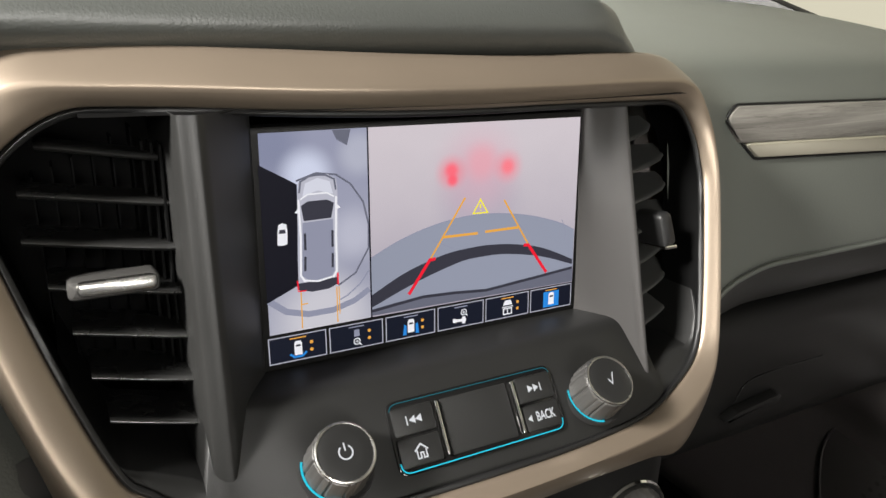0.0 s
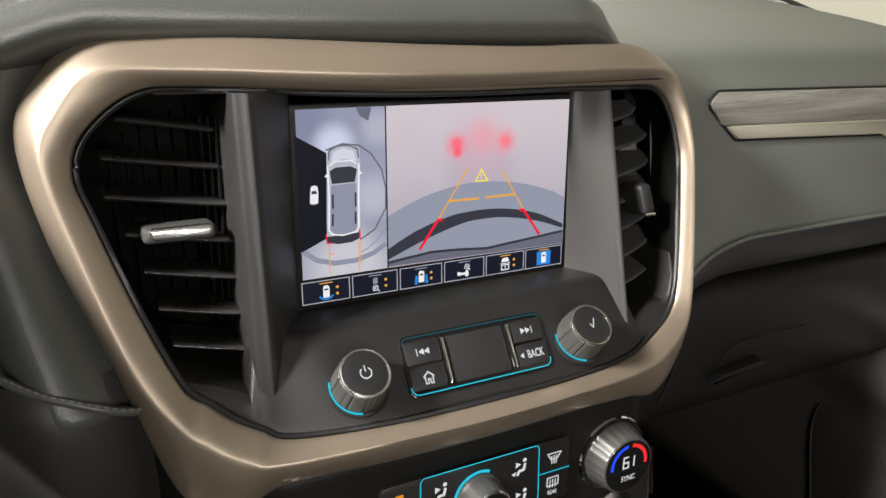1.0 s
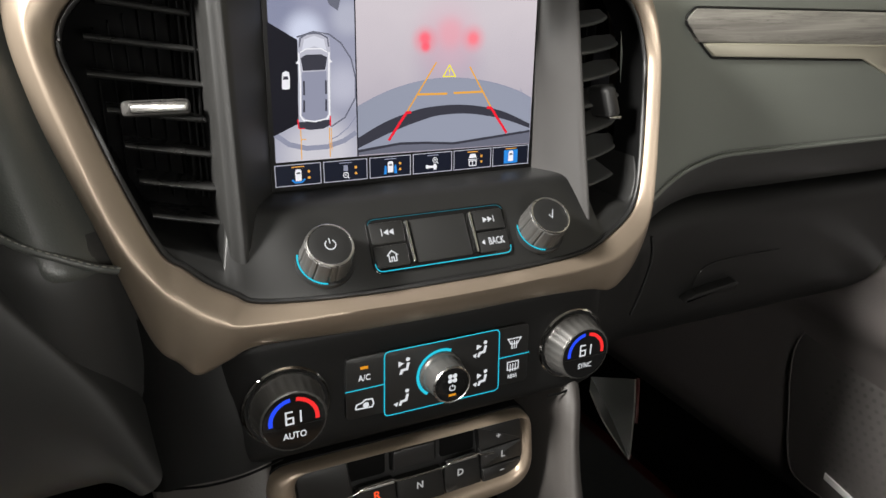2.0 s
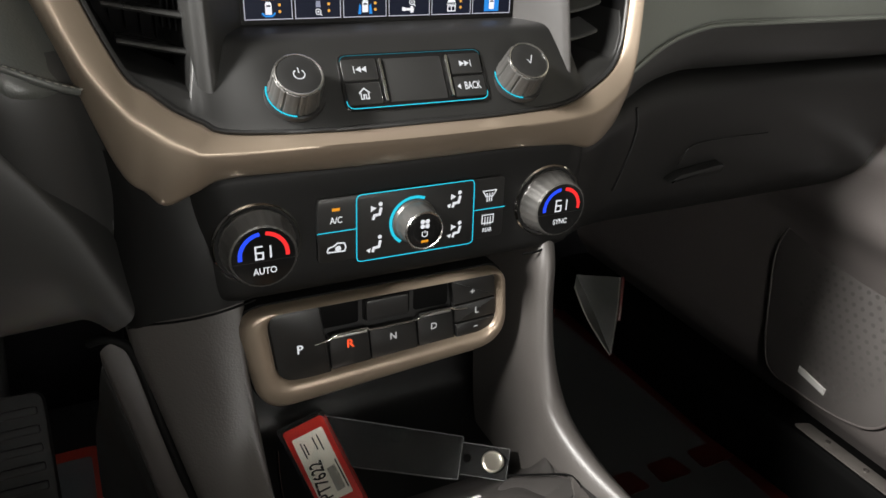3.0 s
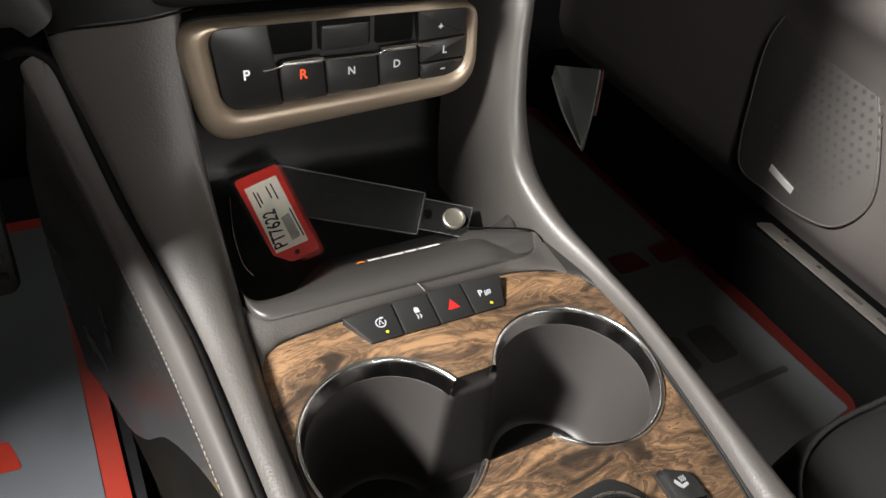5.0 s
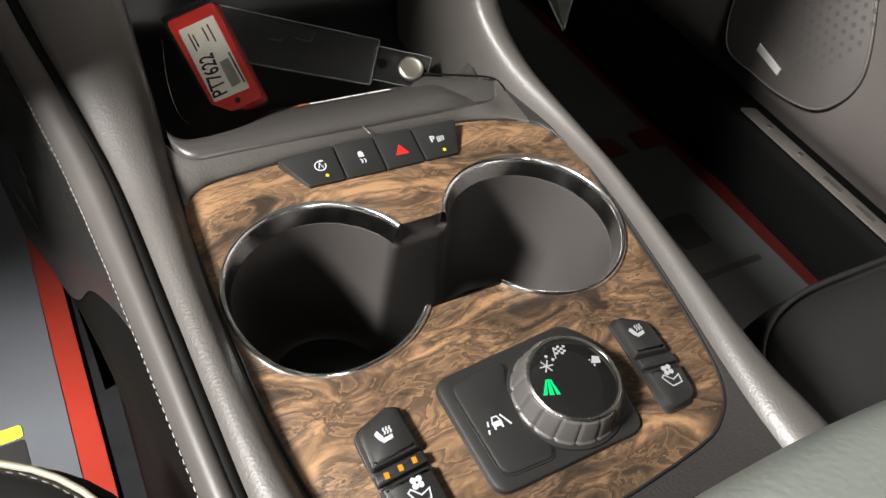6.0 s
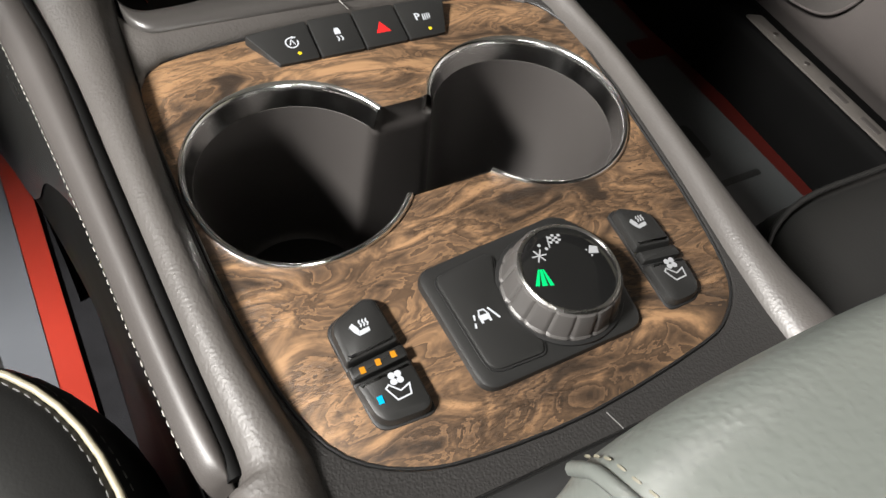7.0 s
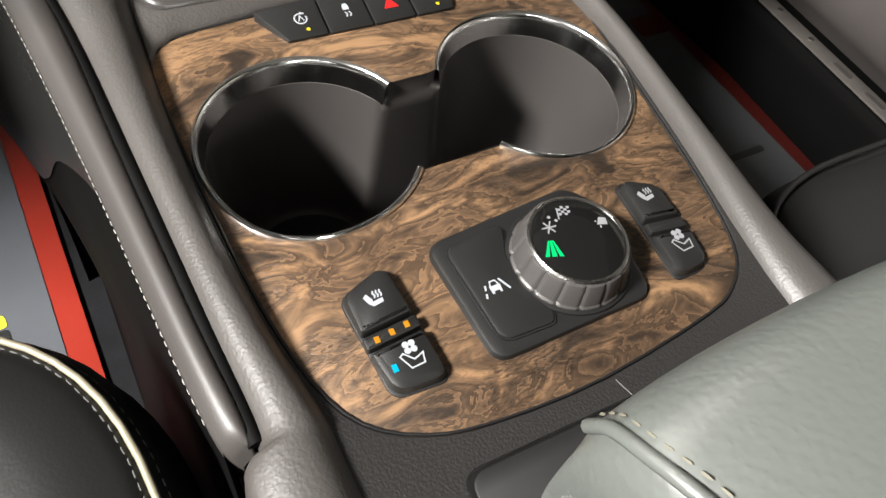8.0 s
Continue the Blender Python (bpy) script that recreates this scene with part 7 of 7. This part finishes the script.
tube("grille_rim", [DP @ Vector((p[0], p[1], 0.002)) for p in g_out], 0.0022, DOORSKIN, door, closed=True)
dots = []
for i in range(16):
    for j in range(16):
        u, v = -0.47 + 0.0125 * i + 0.006 * (j % 2), 0.285 + 0.0125 * j
        d = ((u + 0.375) / 0.075) ** 2 + ((v - 0.385) / 0.105) ** 2
        if d < 1:
            dots.append(disc(u, v, 0.0032, 6))
decal("grille_dots", dots, DP, 0.0042, material("grille_hole", (0.045, 0.0415, 0.039), 0.7), grl)
slab("badge", [Vector(p) for p in [(-0.4190, 0.2885), (-0.3740, 0.2795), (-0.3735, 0.2890), (-0.4190, 0.2985)]], DP, 0.003, 0.0062, 0.0008, SILVER, grl, "small bright metal badge")
sill = thing("door_sill", "dark door sill with a bright scuff plate", "door sill", (0.61, 0.1, 0.1))
rows = []
for y in (-0.9, 0.0, 0.25, 0.36, 0.46, 0.52, 0.75, 0.98):
    c = 0.02 * smooth01(0.36, 0.56, y)
    rows.append([Vector((0.648 - c, y, 0.095)), Vector((0.655 - c, y, 0.17)), Vector((0.660 - c, y, 0.190)), Vector((0.668 - c, y, 0.197)), Vector((0.70, y, 0.197)), Vector((0.72, y, 0.192))])
loft("sill_cover", [catmull(r, 4) for r in rows], SIDE, sill, label="sill cover, shade in its black")
slab("scuff_plate", rpoly([(0.667, -0.60, 0.004), (0.691, -0.60, 0.004), (0.691, 0.40, 0.006), (0.667, 0.41, 0.006)]), Matrix.Translation((0, 0, 0.196)), 0.0, 0.0030, 0.001, material("scuffed_metal", (0.10, 0.091, 0.083), 0.40, metal=0.3, grain=0.3, scale=400, vary=0.3, vscale=60), sill, "brushed metal scuff plate")
for k in range(5):
    slab("embossed_letter", rrect(0.679, 0.02 + 0.055 * k, 0.008, 0.030, 0.002, 2), Matrix.Translation((0, 0, 0.1985)), 0.0, 0.0012, 0.0004, BROWN, sill, "raised plain bar in place of writing")
for y in (-0.30, -0.05, 0.30, 0.36):
    turned("screw", [(0.004, 0.0), (0.0038, 0.0014), (0.002, 0.002)], Matrix.Translation((0.680, y, 0.1992)), CHROME, sill, 12)

# ---- key tag and its clear sleeve ----
TAG = plane((-0.0605, 0.3120, 0.4712), Vector((-0.014, 0.0705, 0.034)), Vector((0.029, -0.0022, 0.0165)))
tag = thing("key_tag", "red stock tag in clear plastic with a white label", "key tag", (-0.06, 0.31, BIN_Z))
clear = bpy.data.materials.new("clear_plastic")
clear.use_nodes = True
cb = clear.node_tree.nodes["Principled BSDF"]
cb.inputs["Transmission Weight"].default_value, cb.inputs["Roughness"].default_value, cb.inputs["IOR"].default_value = 0.985, 0.08, 1.20
cb.inputs["Base Color"].default_value = (0.93, 0.95, 0.95, 1)
cb.inputs["Specular IOR Level"].default_value = 0.35
red_card = material("red_card", (0.62, 0.035, 0.025), 0.35)
label_white = material("label_paper", (0.82, 0.79, 0.70), 0.5)
TU = lambda poly, r=0.002: rpoly([(a, b, r) for a, b in poly], 3)
slab("card", TU([(-0.0165, -0.0370), (0.0165, -0.0415), (0.0172, 0.0350), (-0.0175, 0.0400)], 0.003), TAG, -0.0060, 0.0006, 0.0004, red_card, tag)
slab("label", TU([(-0.0140, -0.0270), (0.0118, -0.0310), (0.0132, 0.0265), (-0.0130, 0.0300)], 0.001), TAG, 0.0004, 0.0009, 0.0, label_white, tag, "white paper label")
lettering("stock_number", "PT7622", TAG, -0.0058, -0.0105, 0.0150, 0.0011, black_ink, tag, 83, 0.66)
decal("print_bars", [[Vector((a, b)), Vector((a + 0.0011, b)), Vector((a + 0.0011, b + h)), Vector((a, b + h))] for a, b, h in ((-0.0085, 0.010, 0.014), (-0.0060, 0.012, 0.010), (0.0020, 0.012, 0.011), (0.0060, 0.009, 0.014), (0.0100, -0.026, 0.024))], TAG, 0.0011, black_ink, tag)
decal("barcode", [[Vector((0.0015, y)), Vector((0.0085, y)), Vector((0.0085, y + 0.0005)), Vector((0.0015, y + 0.0005))] for y in [-0.0245 + 0.0009 * k for k in range(22)]], TAG, 0.0011, black_ink, tag)
decal("punch_hole", [disc(0.0006, -0.0342, 0.0021, 14)], TAG, 0.0012, black_ink, tag)
slab("pouch", TU([(-0.0190, -0.0395), (0.0185, -0.0445), (0.0195, 0.0390), (-0.0205, 0.0450)], 0.003), TAG, -0.0066, 0.0019, 0.0010, clear, tag, "clear plastic pouch").visible_shadow = False
# local u along the sleeve, v across it
SLV = plane((0.0487, 0.2852, 0.4848), Vector((0.4698, 0.7342, 0.4902)), Vector((0.8564, -0.5137, -0.0515)))
sleeve = thing("plastic_key_sleeve", "clear plastic key sleeve with a metal snap", "key sleeve", (0.02, 0.29, BIN_Z))
slab("sleeve", TU([(-0.116, -0.0380), (-0.0006, -0.0352), (0.0, 0.0), (-0.116, 0.0008)], 0.002), SLV, -0.0012, 0.0012, 0.0005, clear, sleeve, "clear plastic sleeve").visible_shadow = False
edge_film = material("plastic_edge", (0.16, 0.165, 0.165), 0.5)
for a, b in (((-0.114, 0.0004), (-0.001, -0.0004)), ((-0.0006, -0.0008), (-0.0012, -0.0345)), ((-0.110, -0.0374), (-0.002, -0.0348))):
    tube("welded_edge", [SLV @ Vector((*a, 0.0004)), SLV @ Vector((*b, 0.0004))], 0.0004, edge_film, sleeve, 5)
slab("end_tab", TU([(-0.004, -0.0298), (0.0362, -0.0302), (0.0374, -0.0046), (-0.004, -0.0042)], 0.001), SLV, -0.0024, -0.0013, 0.0003, clear, sleeve)
tube("tab_edge", [SLV @ Vector(p) for p in ((0.0, -0.0044, -0.0012), (0.0370, -0.0048, -0.0012), (0.0360, -0.0300, -0.0012), (0.0, -0.0296, -0.0012))], 0.0004, edge_film, sleeve, 5)
turned("snap", [(0.0086, -0.001), (0.0089, 0.0006), (0.0084, 0.0020), (0.0070, 0.0026), (0.0062, 0.0022), (0.002, 0.0022)], at(SLV, 0.0244, -0.0171), material("tin_snap", (0.42, 0.40, 0.34), 0.34, metal=0.8), sleeve, 28, "dull metal snap")
turned("eyelet", [(0.0032, -0.0012), (0.0034, 0.0004), (0.0026, 0.0006)], at(SLV, 0.0039, -0.0170), VOID, sleeve, 20)
clasp = slab("clasp", TU([(-0.058, -0.0130), (-0.046, -0.0135), (-0.045, -0.0030), (-0.057, -0.0025)], 0.002), SLV, 0.0010, 0.0034, 0.0010, clear, sleeve, "raised clear clasp")
slab("clasp_foot", TU([(-0.076, -0.0170), (-0.066, -0.0172), (-0.065, -0.0120), (-0.075, -0.0118)], 0.002), SLV, 0.0010, 0.0026, 0.0008, clear, sleeve)
wire = thing("key_ring", "thin bent metal key ring", "key ring", (-0.09, 0.29, BIN_Z))
tube("wire", catmull([(-0.090, 0.335, 0.476), (-0.094, 0.310, 0.462), (-0.094, 0.285, 0.455), (-0.090, 0.268, 0.4555)], 6), 0.0009, CHROME, wire, 6)

# ---- pedal in the driver footwell ----
pedal = thing("brake_pedal", "black ribbed rubber brake pedal", "pedal", (-0.36, 0.62, 0.1))
PD = plane((-0.33, 0.60, 0.30), (0, 0.55, 0.84))
slab("pad", rrect(0, 0, 0.10, 0.16, 0.015), PD, -0.01, 0.006, 0.003, PEDAL, pedal, "black rubber pad")
for k in range(7):
    slab("rib", rrect(0, -0.06 + 0.02 * k, 0.085, 0.009, 0.003), PD, 0.005, 0.009, 0.0015, PEDAL, pedal)
tube("stem", catmull([(-0.33, 0.61, 0.30), (-0.33, 0.72, 0.38), (-0.33, 0.90, 0.60)], 5), 0.012, PEDAL, pedal)
